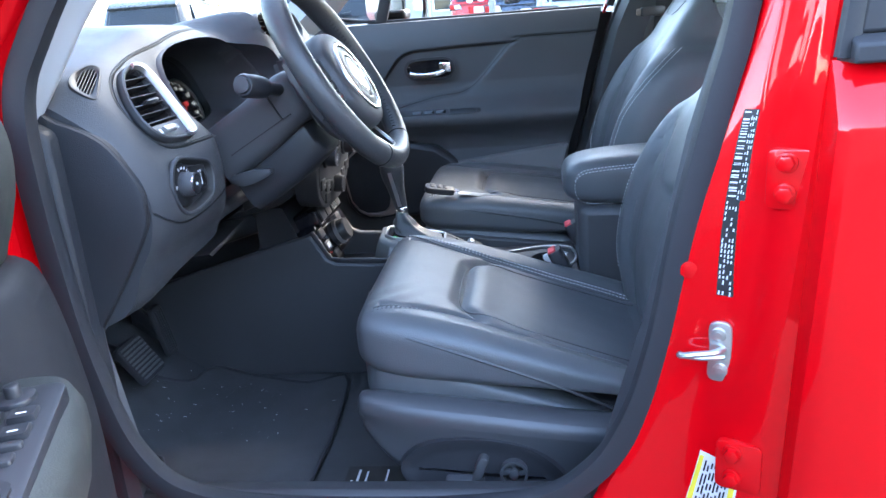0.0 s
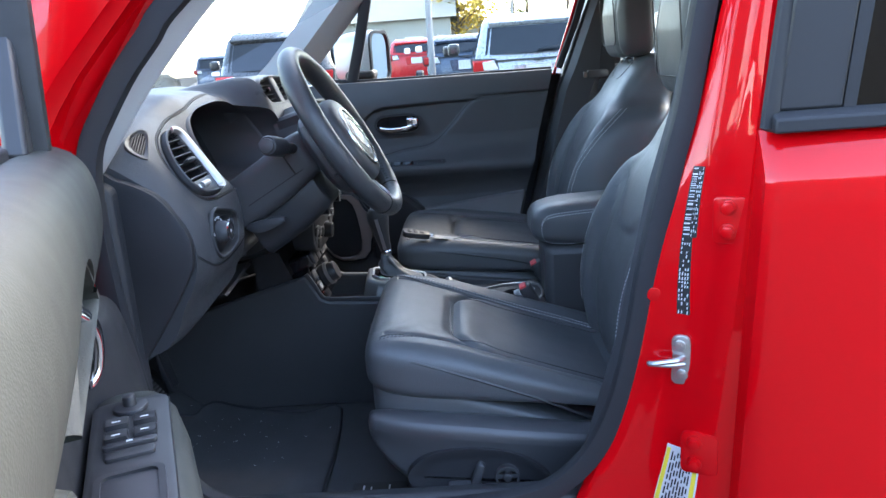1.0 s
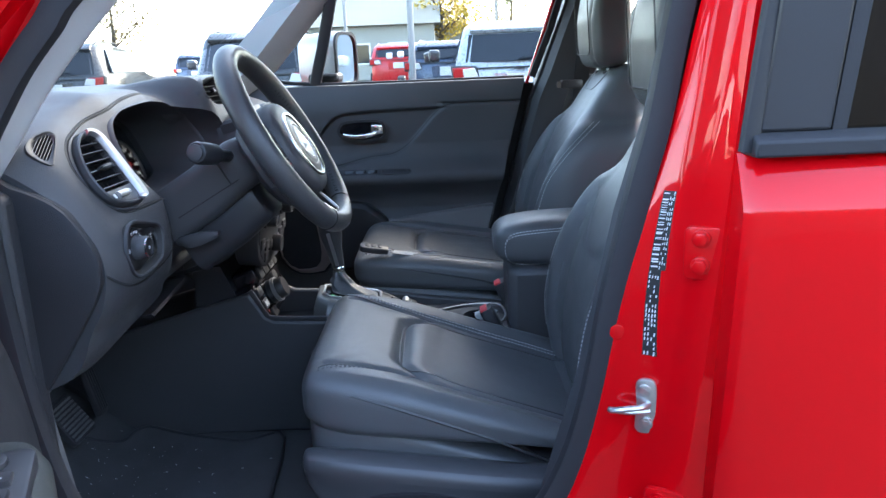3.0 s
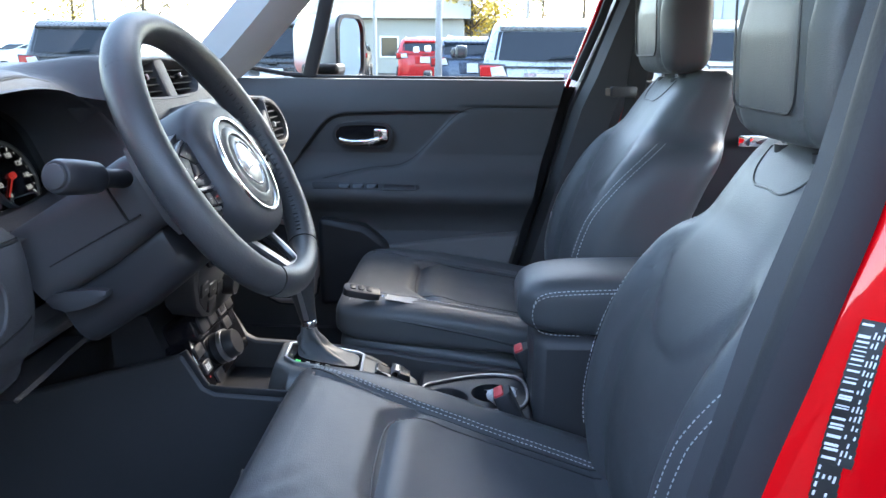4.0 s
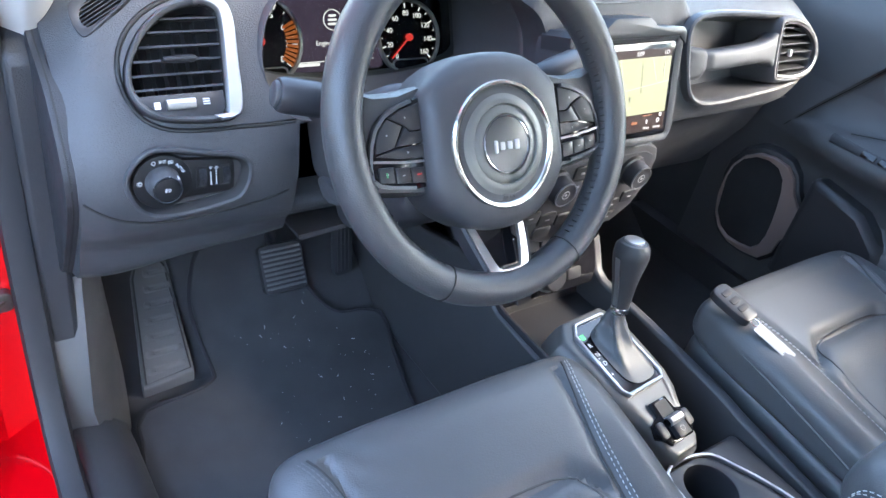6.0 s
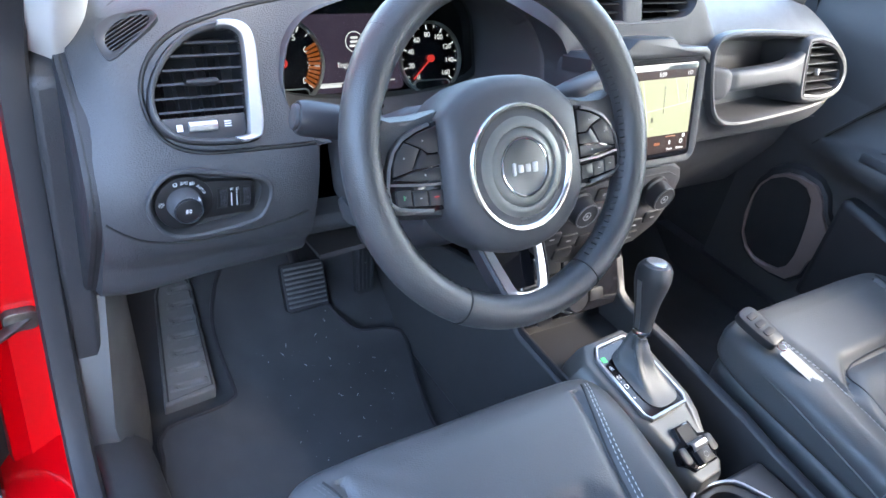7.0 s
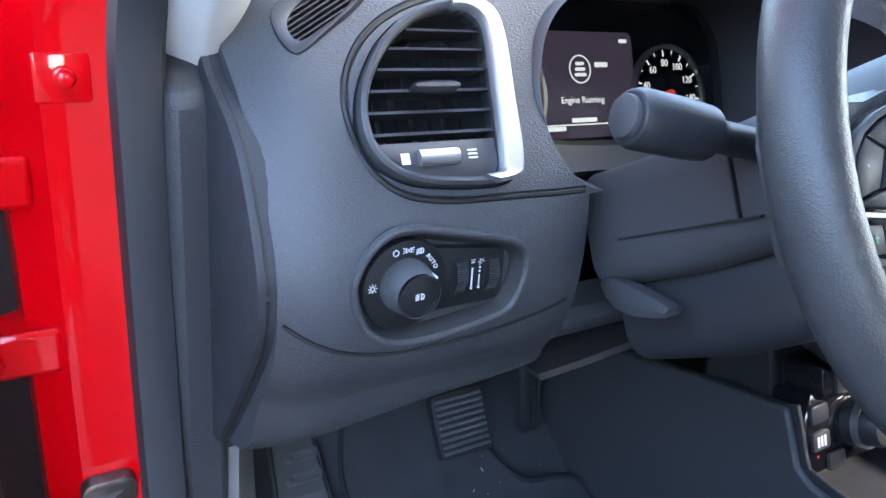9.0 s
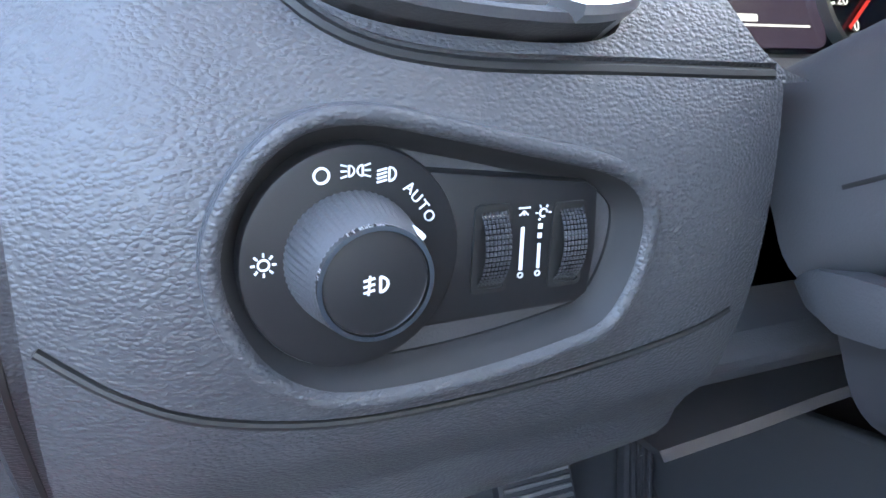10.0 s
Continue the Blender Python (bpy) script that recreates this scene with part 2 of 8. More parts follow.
def lerp_rows(rows, n):
    """Rows of numbers, smoothly filled in between by their first column."""
    out = []
    lo, hi = rows[0][0], rows[-1][0]
    slopes = []
    for k, row in enumerate(rows):
        a, b = rows[max(k - 1, 0)], rows[min(k + 1, len(rows) - 1)]
        left = [(q - p) / max(1e-9, row[0] - a[0]) for p, q in zip(a, row)] if k else None
        right = [(q - p) / max(1e-9, b[0] - row[0]) for p, q in zip(row, b)] if k < len(rows) - 1 else None
        if left and right:
            slopes.append([2 * p * q / (p + q) if p * q > 0 else 0.0 for p, q in zip(left, right)])
        else:
            slopes.append(left or right)
    for i in range(n + 1):
        k = lo + (hi - lo) * i / n
        for (a, sa), (b, sb) in zip(zip(rows, slopes), zip(rows[1:], slopes[1:])):
            if k <= b[0] + 1e-9:
                h = b[0] - a[0]
                t = (k - a[0]) / h
                c0, c1, c2, c3 = 2 * t ** 3 - 3 * t * t + 1, t ** 3 - 2 * t * t + t, 3 * t * t - 2 * t ** 3, t ** 3 - t * t
                out.append([k] + [c0 * p + c1 * h * u + c2 * q + c3 * h * v for p, q, u, v in zip(a[1:], b[1:], sa[1:], sb[1:])])
                break
    return out


# hinge pillar: its face looks to the rear, with folded flanges
rings = []
for z, xf, w, yi in ((0.40, -0.325, 1.0, 0.0), (0.55, -0.345, 1.0, 0.0), (0.8, -0.345, 1.0, 0.0), (1.0, -0.345, 1.0, 0.0), (1.10, -0.344, 1.0, 0.0), (1.14, -0.340, 1.0, 0.001), (1.18, -0.328, 0.96, 0.003), (1.22, -0.304, 0.90, 0.006), (1.26, -0.275, 0.84, 0.009), (1.305, -0.235, 0.78, 0.012), (1.354, -0.190, 0.74, 0.016), (1.42, -0.124, 0.72, 0.022), (1.52, -0.005, 0.72, 0.036)):
    rings.append([(xf + dx, -0.742 + yi - dy * w, z) for dx, dy in ((0.03, 0.0), (0.026, 0.010), (0.004, 0.016), (0.0, 0.024), (0.0, 0.060), (-0.012, 0.070), (-0.02, 0.084), (-0.05, 0.090), (-0.12, 0.090), (-0.12, -0.007))])
part("hinge_pillar", loft(rings), RED, body)
part("fender", loft([[(x, y, z) for y, z in ((-0.80, 1.17 + d), (-0.845, 1.15 + d), (-0.87, 1.08 + d), (-0.875, 0.9), (-0.87, 0.45), (-0.84, 0.45), (-0.84, 1.0))]
                     for x, d in ((-0.47, 0.0), (-0.7, -0.01), (-1.1, -0.05), (-1.6, -0.12), (-2.0, -0.2))]), RED, body)
part("bonnet", loft([[(x, y, 1.165 - 0.10 * (abs(y) / 0.8) ** 4 * 0.35 - (0.9 + x) ** 2 * 0.09) for y in [0.80 * i / 12 for i in range(-12, 13)]] for x in (-0.93, -1.1, -1.3, -1.5, -1.7, -1.9, -2.0)],
                    closed=False, caps=False), RED, body)
part("cowl", prism([(-0.93, 1.13), (-0.80, 1.15), (-0.78, 1.17), (-0.92, 1.165)], "y", -0.78, 0.78), SMOOTH, body)


def bolt(name, at, out, r, mat, parent):
    m = facing(at, out)
    return part(name, on(m, join(slab([(r * 1.25 * math.cos(a), r * 1.25 * math.sin(a)) for a in [k * math.pi / 10 for k in range(20)]], 0, 0.004, 0.001),
                                 slab([(r * math.cos(a), r * math.sin(a)) for a in [k * math.pi / 3 for k in range(6)]], 0.003, 0.011, 0.0015))), mat, parent)


# door hinge on the pillar, and the door check strap
hinge = thing("hinge", "red painted door hinge plate with a bolt", "hinge", group="door hinges", at=(-0.345, -0.788, 1.10))
part("plate", on(facing((-0.3445, -0.788, 1.10), (1, 0, 0)), slab(rounded(0.034, 0.032, 0.003), 0, 0.003, 0.001)), RED, hinge)
bolt("bolt", (-0.3415, -0.787, 1.101), (1, 0, 0), 0.0056, RED, hinge)
part("arm", prism([(-0.346, 1.012), (-0.346, 1.048), (-0.40, 1.052), (-0.40, 1.008)], "y", -0.875, -0.812), RED, hinge, bevel=0.004)
hinge2 = thing("hinge", "red painted lower door hinge arm", "hinge", group="door hinges", at=(-0.345, -0.82, 0.9))
part("arm", prism([(-0.346, 0.882), (-0.346, 0.918), (-0.40, 0.922), (-0.40, 0.878)], "y", -0.875, -0.805), RED, hinge2, bevel=0.004)
bolt("bolt", (-0.347, -0.848, 0.900), (1, 0, 0), 0.0056, RED, hinge2)
check = thing("door_check_strap", "greasy steel door check strap on the red pillar", "check strap", at=(-0.345, -0.79, 0.765))
part("strap", sweep([(-0.34, -0.775, 0.768), (-0.325, -0.80, 0.762), (-0.30, -0.85, 0.752), (-0.27, -0.91, 0.745)], rounded(0.016, 0.006, 0.002, 2)), GREASY, check)
part("bracket", on(facing((-0.3445, -0.784, 0.766), (1, 0, 0)), slab(rounded(0.042, 0.03, 0.01), 0, 0.012, 0.003)), GREASY, check)

# A pillar: outer skin, rubber, light inner trim
part("a_pillar_skin", loft([[(x, y, z), (x - 0.025, y - 0.022, z - 0.004), (x - 0.05, y - 0.018, z - 0.006), (x - 0.075, y - 0.034, z - 0.008), (x - 0.14, y - 0.034, z + 0.01), (x - 0.27, y - 0.02, z + 0.04), (x - 0.28, y + 0.04, z + 0.04), (x - 0.02, y + 0.03, z + 0.01)]
                            for x, y, z in ((-0.372, -0.765, 1.11), (-0.30, -0.752, 1.21), (-0.22, -0.735, 1.30), (-0.10, -0.70, 1.42), (0.05, -0.66, 1.53))]), RED, body)
section = [(p.x, p.y, p.z) for p in spline([(-0.030, -0.028, 0.004), (0.0, 0.0, 0.0), (0.004, 0.012, -0.002), (-0.005, 0.030, 0.003), (-0.026, 0.044, 0.011), (-0.060, 0.050, 0.030), (-0.070, 0.010, 0.026)], 4, True)]
edge = spline([(-0.318, -0.716, 1.106), (-0.308, -0.717, 1.122), (-0.274, -0.719, 1.164), (-0.226, -0.717, 1.228), (-0.169, -0.710, 1.293), (-0.117, -0.700, 1.348), (-0.03, -0.682, 1.43), (0.06, -0.655, 1.51)], 4)
part("a_pillar_trim", loft([[(p.x + dx, p.y + dy, p.z + dz) for dx, dy, dz in section] for p in edge]), GREYTRIM, body)
# B pillar: red pressing between doorway and rear door
PILLAR = lerp_rows([(0.42, 0.30, 0.53), (0.6, 0.375, 0.54), (0.68, 0.412, 0.546), (0.78, 0.442, 0.556), (0.95, 0.478, 0.572), (1.17, 0.545, 0.590), (1.31, 0.575, 0.603), (1.55, 0.64, 0.645)], 72)
FOLD = ((0, -0.752), (0.04, -0.762), (0.15, -0.768), (0.3, -0.774), (0.46, -0.781), (0.56, -0.788), (0.62, -0.796), (0.70, -0.808), (0.80, -0.822), (0.9, -0.832), (1.0, -0.840))


def pillar_point(f, z, lift=0.0):
    """A point of the pillar's red face: f from the seal (0) to the rear door (1)."""
    k = min(71, max(0, int((z - 0.42) / (1.13 / 72))))
    t = (z - PILLAR[k][0]) / (PILLAR[k + 1][0] - PILLAR[k][0])
    xs, xe = (PILLAR[k][n] + (PILLAR[k + 1][n] - PILLAR[k][n]) * t for n in (1, 2))
    for (f0, y0), (f1, y1) in zip(FOLD, FOLD[1:]):
        if f <= f1 + 1e-9:
            y = y0 + (y1 - y0) * (f - f0) / (f1 - f0)
            break
    u = 1 / (1 + math.exp(-(z - 1.085) * 70))
    y -= 0.016 * u * math.exp(-((f - 0.62) / 0.16) ** 2)
    y += 0.008 * math.exp(-((z - 0.93) / 0.13) ** 2) * math.exp(-((f - 0.74) / 0.10) ** 2)
    y -= 0.004 * math.exp(-((z - 0.82) / 0.06) ** 2) * math.exp(-((f - 0.45) / 0.2) ** 2)
    return Vector((xs + f * (xe - xs) - 0.45 * lift, y - 0.89 * lift, z))


rings = []
for z, xs, xe in PILLAR:
    ring = [pillar_point(f / 24, z) for f in range(25)]
    rings.append(ring + [(xe + 0.06, -0.84, z), (xe + 0.06, -0.70, z), (xs + 0.05, -0.70, z)])
part("door_pillar", loft(rings), RED, body)
part("sill", prism([(-0.85, 0.30), (-0.85, 0.47), (-0.80, 0.52), (-0.755, 0.545), (-0.72, 0.55), (-0.65, 0.30)], "x", -0.42, 0.56), RED, body, bevel=0.008)
# rubber seal round the doorway
SEAL = [(-0.145, 1.354), (-0.19, 1.305), (-0.23, 1.26), (-0.265, 1.21), (-0.290, 1.168), (-0.301, 1.12), (-0.304, 1.05), (-0.302, 0.95), (-0.29, 0.80), (-0.255, 0.66), (-0.17, 0.585), (0.05, 0.565), (0.28, 0.578), (0.37, 0.628), (0.42, 0.709),
        (0.452, 0.816), (0.476, 0.95), (0.508, 1.09), (0.528, 1.167), (0.556, 1.311), (0.60, 1.45), (0.52, 1.56), (0.28, 1.58), (0.05, 1.50)]


def seal_y(z):
    return -0.752 + 0.06 * max(0, z - 1.12)


part("door_seal", sweep(spline([(x, seal_y(z), z) for x, z in SEAL], 6, True), [(0.014, -0.012), (0.017, 0.0), (0.012, 0.014), (0.0, 0.019), (-0.012, 0.014), (-0.017, 0.0), (-0.014, -0.012), (0, -0.015)], True, up=(0, 1, 0)), RUBBER, body)
# inner trims along the doorway
part("b_pillar_trim", loft([[(x + 0.004, -0.735, z), (x + 0.05, -0.70, z), (x + 0.16, -0.70, z), (x + 0.16, -0.64, z), (x + 0.02, -0.66, z), (x - 0.012, -0.70, z)]
                            for x, z in ((0.33, 0.50), (0.40, 0.64), (0.452, 0.82), (0.50, 1.05), (0.535, 1.17), (0.56, 1.31), (0.61, 1.5))]), PLASTIC, body)
part("sill_trim", prism([(-0.742, 0.45), (-0.742, 0.567), (-0.725, 0.578), (-0.69, 0.568), (-0.655, 0.53), (-0.64, 0.46)], "x", -0.30, 0.5), PLASTIC, body, "dark grey plastic sill cover", bevel=0.006)
part("kick_trim", loft([[(x, -0.735, z0), (x, -0.735, z1), (x, yi, z1), (x, yi + 0.01, (z0 + z1) / 2), (x, yi + 0.03, z0)]
                        for x, z0, z1, yi in ((-0.80, 0.46, 1.0, -0.62), (-0.6, 0.46, 0.95, -0.635), (-0.45, 0.46, 0.9, -0.65), (-0.345, 0.46, 0.85, -0.668), (-0.30, 0.46, 0.80, -0.69), (-0.27, 0.455, 0.60, -0.70))]), SILLTRIM, body)
part("pillar_side_trim", prism([(-0.29, 0.56), (-0.285, 1.10), (-0.335, 1.13), (-0.36, 0.56)], "y", -0.738, -0.70), ENDCAP, body, bevel=0.008)
# floor, toe board, firewall, roof and rear
part("floor_pan", box(-0.44, 1.7, -0.66, 0.70, 0.40, 0.46), CARPET, body)
part("toe_board", prism([(-0.40, 0.40), (-0.40, 0.4605), (-0.42, 0.4605), (-0.66, 0.64), (-0.84, 0.86), (-0.84, 1.15), (-0.9, 1.15), (-0.9, 0.4)], "y", -0.72, 0.74), CARPET, body)
part("roof_skin", loft([[(x, y, z + 0.03 * (1 - (y / 0.66) ** 2)) for y in [0.66 * i / 6 for i in range(-6, 7)]] + [(x, 0.66, z - 0.04), (x, -0.66, z - 0.04)]
                        for x, z in ((0.02, 1.54), (0.2, 1.60), (0.6, 1.63), (1.2, 1.63), (1.9, 1.58))]), RED, body)
part("headliner", loft([[(x, y, z) for y, z in ((-0.63, z0 - 0.05), (-0.5, z0), (0.5, z0), (0.63, z0 - 0.05))] for x, z0 in ((0.03, 1.495), (0.2, 1.55), (0.6, 1.58), (1.2, 1.58), (1.9, 1.53))], closed=False, caps=False), GREYTRIM, body)
part("tail_panel", box(1.85, 1.9, -0.78, 0.78, 0.3, 1.0), RED, body)
part("rear_wall_skin", box(0.60, 1.9, 0.82, 0.86, 0.3, 1.14), RED, body)

# passenger-side pillars
part("far_a_pillar_trim", loft([[(x, 0.70, z), (x + 0.015, 0.735, z - 0.004), (x - 0.09, 0.72, z + 0.045), (x - 0.115, 0.665, z + 0.035), (x - 0.05, 0.655, z + 0.01)]
                                for x, z in ((-0.36, 1.16), (-0.27, 1.235), (-0.20, 1.31), (-0.09, 1.43), (0.03, 1.54))]), GREYTRIM, body)
part("far_b_pillar_trim", loft([[(x, 0.715, z), (x + 0.02, 0.685, z), (x + 0.10, 0.68, z), (x + 0.13, 0.72, z)]
                                for x, z in ((0.36, 0.5), (0.43, 0.70), (0.49, 0.90), (0.55, 1.12), (0.585, 1.20), (0.66, 1.40), (0.70, 1.55))]), PLASTIC, body)
part("far_b_pillar_core", loft([[(x + 0.012, 0.72, z), (x + 0.012, 0.80, z), (x + 0.12, 0.80, z), (x + 0.12, 0.72, z)] for x, z in ((0.37, 0.5), (0.53, 1.12), (0.565, 1.20), (0.64, 1.40), (0.68, 1.55))]), RUBBER, body)
part("far_kick_panel", prism([(-0.9, 0.4), (-0.9, 1.18), (-0.36, 1.16), (-0.30, 0.9), (-0.30, 0.4)], "y", 0.70, 0.76), CARPET, body)
part("far_fender", box(-1.9, -0.35, 0.80, 0.84, 0.35, 1.08), RED, body)
part("far_sill", prism([(0.66, 0.40), (0.66, 0.53), (0.74, 0.53), (0.84, 0.40)], "x", -0.5, 1.6), PLASTIC, body)
windshield = tagged(part("windshield", loft([[(x, y, z - 0.05 * (y / 0.7) ** 2) for y in [0.68 * i / 8 for i in range(-8, 9)]] for x, z in ((-0.86, 1.17), (-0.6, 1.29), (-0.35, 1.40), (-0.1, 1.50), (0.04, 1.55))], closed=False, caps=False), SHIELD),
                    "clear windshield glass", "windshield", kind="structure")

# ---- rear door beside the doorway ----
rdoor = thing("rear_door", "closed red rear door with black window trim", "car door", at=(1.0, -0.86, 0.4))
rings = []
for x, bulge in ((0.576, 0.0), (0.582, 0.006), (0.60, 0.012), (0.66, 0.017), (0.8, 0.021), (1.1, 0.024), (1.45, 0.02)):
    rings.append([(x - 0.045 * (1.13 - z) * 0.9 + 0.012, -y - (bulge if i < 9 else 0), z) for i, (y, z) in enumerate(((0.845, 0.34), (0.862, 0.5), (0.870, 0.70), (0.874, 0.88), (0.876, 1.0), (0.876, 1.074), (0.8745, 1.082), (0.858, 1.112), (0.843, 1.136), (0.80, 1.136), (0.80, 0.34)))])
part("skin", loft(rings), RED, rdoor)
part("waist_seal", prism([(-0.885, 1.135), (-0.885, 1.152), (-0.870, 1.160), (-0.84, 1.160), (-0.84, 1.135)], "x", 0.592, 1.45), RUBBER, rdoor, bevel=0.003)
part("post_trim", prism([(0.598, 1.16), (0.675, 1.16), (0.70, 1.40), (0.715, 1.55), (0.655, 1.55), (0.625, 1.40)], "y", -0.872, -0.84), SMOOTH, rdoor, bevel=0.004)
part("front_rubber", sweep([(0.590, -0.868, 1.14), (0.602, -0.866, 1.25), (0.622, -0.858, 1.40), (0.65, -0.84, 1.55)], rounded(0.012, 0.02, 0.004, 2)), RUBBER, rdoor)
part("glass_channel", prism([(0.677, 1.16), (0.692, 1.16), (0.72, 1.40), (0.735, 1.55), (0.717, 1.55), (0.702, 1.40)], "y", -0.868, -0.84), RUBBER, rdoor)
part("pane", prism([(0.692, 1.16), (1.40, 1.16), (1.30, 1.52), (0.735, 1.52)], "y", -0.862, -0.858), TINT, rdoor)
glass_sticker = thing("window_sticker", "yellow paper sticker on the dark rear door glass", "sticker", at=(0.775, -0.8625, 1.17))
part("sheet", prism([(0.752, 1.170), (0.815, 1.170), (0.815, 1.234), (0.752, 1.234)], "y", -0.8635, -0.8622), YELLOW, glass_sticker)
part("frame_top", prism([(0.73, 1.52), (1.42, 1.52), (1.42, 1.57), (0.72, 1.57)], "y", -0.865, -0.80), SMOOTH, rdoor)
part("roof_rail", prism([(0.0, 1.53), (0.3, 1.585), (1.6, 1.585), (1.6, 1.63), (0.3, 1.63), (0.0, 1.57)], "y", -0.80, -0.64), RED, body, bevel=0.008)
part("far_roof_rail", prism([(0.0, 1.53), (0.3, 1.585), (1.6, 1.585), (1.6, 1.63), (0.3, 1.63), (0.0, 1.57)], "y", 0.64, 0.80), RED, body, bevel=0.008)

# hinges of the rear door, striker and labels on the pillar


for fz in ((0.86, 1.020), (0.86, 0.686)):
    at = pillar_point(*fz)
    h = thing("rear_door_hinge", "red painted rear door hinge plate with two bolts", "hinge", group="rear door hinges", at=at)
    m = facing(at, (-0.45, -0.89, 0.0))
    part("plate", on(m, slab(rounded(0.05, 0.062, 0.008), -0.004, 0.004, 0.0015)), RED, h)
    for dz in (0.018, -0.014):
        bolt("bolt", m @ Vector((-0.006, dz, 0.004)), (-0.45, -0.89, 0), 0.0085, RED, h)
dimple = pillar_point(0.12, 0.905)
part("dimple", on(facing(dimple, (-0.2, -0.97, 0)), slab(circle(0.010, 20), -0.002, 0.002, 0.001)), RED, body)

STK = pillar_point(0.56, 0.815, 0.001)
striker = thing("door_striker", "bare steel door striker loop with two screws", "striker", at=STK)
m = facing(STK, (-0.40, -0.91, 0), (-0.08, 0, 1))
part("plate", on(m, slab(shaped([(0.015, 0.03), (0.004, 0.037), (-0.009, 0.031), (-0.010, 0.0), (-0.014, -0.03), (-0.003, -0.037), (0.010, -0.031), (0.014, 0.0)], 4), 0, 0.005, 0.0015)), STEEL, striker)
part("loop", on(m, tube(spline([(0.006, 0.004, 0.003), (-0.002, 0.004, 0.016), (-0.020, 0.003, 0.022), (-0.036, 0.001, 0.024), (-0.040, -0.001, 0.018), (-0.036, -0.004, 0.013), (-0.016, -0.006, 0.010), (0.006, -0.006, 0.003)], 5), 0.0040, n=8)), STEEL, striker)
for dz in (0.022, -0.022):
    part("screw", on(m @ Matrix.Translation((0.001, dz, 0.004)), join(slab(circle(0.0085, 16), 0, 0.004, 0.0015), slab(circle(0.004, 6), 0.003, 0.0046))), STEEL, striker)


def on_pillar(f0, f1, z0, z1, lift):
    """A thin patch that follows the pillar's face."""
    n = max(1, round(abs(z1 - z0) / 0.008))
    k = max(1, round((f1 - f0) / 0.06))
    return loft([[pillar_point(f0 + (f1 - f0) * i / k, z1 + (z0 - z1) * j / n, lift) for i in range(k + 1)] + [pillar_point(f1, z1 + (z0 - z1) * j / n, 0), pillar_point(f0, z1 + (z0 - z1) * j / n, 0)] for j in range(n + 1)])


sticker = thing("tyre_sticker", "white and yellow printed information sticker on the red pillar", "sticker", at=pillar_point(0.62, 0.64))
part("sheet", on_pillar(0.60, 0.88, 0.58, 0.685, 0.0008), WHITE, sticker)
part("border", join(on_pillar(0.605, 0.635, 0.58, 0.680, 0.0014), on_pillar(0.83, 0.865, 0.58, 0.660, 0.0014)), YELLOW, sticker)
random.seed(3)
bars = []
for i in range(8):
    f = 0.65 + i * 0.0215
    z = 0.585
    while z < 0.672:
        d = random.uniform(0.004, 0.016)
        bars.append(on_pillar(f, f + 0.011, z, min(z + d, 0.676), 0.0016))
        z += d + random.uniform(0.002, 0.006)
tagged(part("print", join(*bars), BLACKINK, sticker), kind="stuff")

label_strip = thing("warning_label", "black printed label strip with white bars on the red pillar", "sticker", at=pillar_point(0.45, 0.98))


def strip_f(z):
    """The label leans and bends towards the striker."""
    u = (1.085 - z) / 0.205
    return 0.20 + 0.24 * u


black, cells = [], []
random.seed(5)
N = 34
for i in range(N):
    z1, z0 = 1.085 - 0.205 * i / N, 1.085 - 0.205 * (i + 1) / N
    zm = (z0 + z1) / 2
    f = strip_f(zm)
    w = 0.20 if i < 16 else 0.15
    black += [[pillar_point(f, z, 0.0008), pillar_point(f + w / 2, z, 0.0008), pillar_point(f + w, z, 0.0008), pillar_point(f + w, z, 0), pillar_point(f, z, 0)] for z in (z1, z0 + 1e-5)]
    if i < 16:
        for _ in range(2):
            dz = random.uniform(0, 0.004)
            cells.append(on_pillar(f + 0.015, f + 0.10, z0 + dz, z0 + dz + random.choice((0.0006, 0.0012)), 0.0014))
        for g in (0.12, 0.147, 0.173):
            if random.random() < 0.75:
                cells.append(on_pillar(f + g, f + g + 0.011, z0 + 0.001, z1 - random.uniform(0.0005, 0.003), 0.0014))
    else:
        for g in (0.015, 0.05, 0.085, 0.115):
            if random.random() < 0.6:
                cells.append(on_pillar(f + g, f + g + 0.014, z0 + random.uniform(0, 0.002), z1 - random.uniform(0.0005, 0.002), 0.0014))
part("strip", loft(black), BLACKINK, label_strip)
tagged(part("print", join(*cells), WHITE, label_strip), kind="stuff")


# ---- passenger door ----
pdoor = thing("passenger_door", "closed black passenger door panel with armrest and chrome handle", "car door", at=(0.1, 0.7, 0.5))


FIELD_TOP = ((-0.36, 0.70), (-0.246, 0.860), (-0.172, 0.968), (-0.108, 1.053), (-0.088, 1.076), (-0.066, 1.092), (-0.034, 1.100), (0.094, 1.105), (0.253, 1.108), (0.60, 1.108))
FIELD_LOW = ((-0.36, 0.90), (-0.20, 0.915), (-0.095, 0.934), (0.031, 0.962), (0.095, 0.968), (0.128, 0.979), (0.155, 0.998), (0.186, 1.028), (0.238, 1.084), (0.258, 1.101), (0.285, 1.115), (0.60, 1.13))


def along(x, pts):
    """The height of a line of points at x."""
    for (x0, z0), (x1, z1) in zip(pts, pts[1:]):
        if x <= x1:
            return z0 + (z1 - z0) * (x - x0) / (x1 - x0)
    return pts[-1][1]


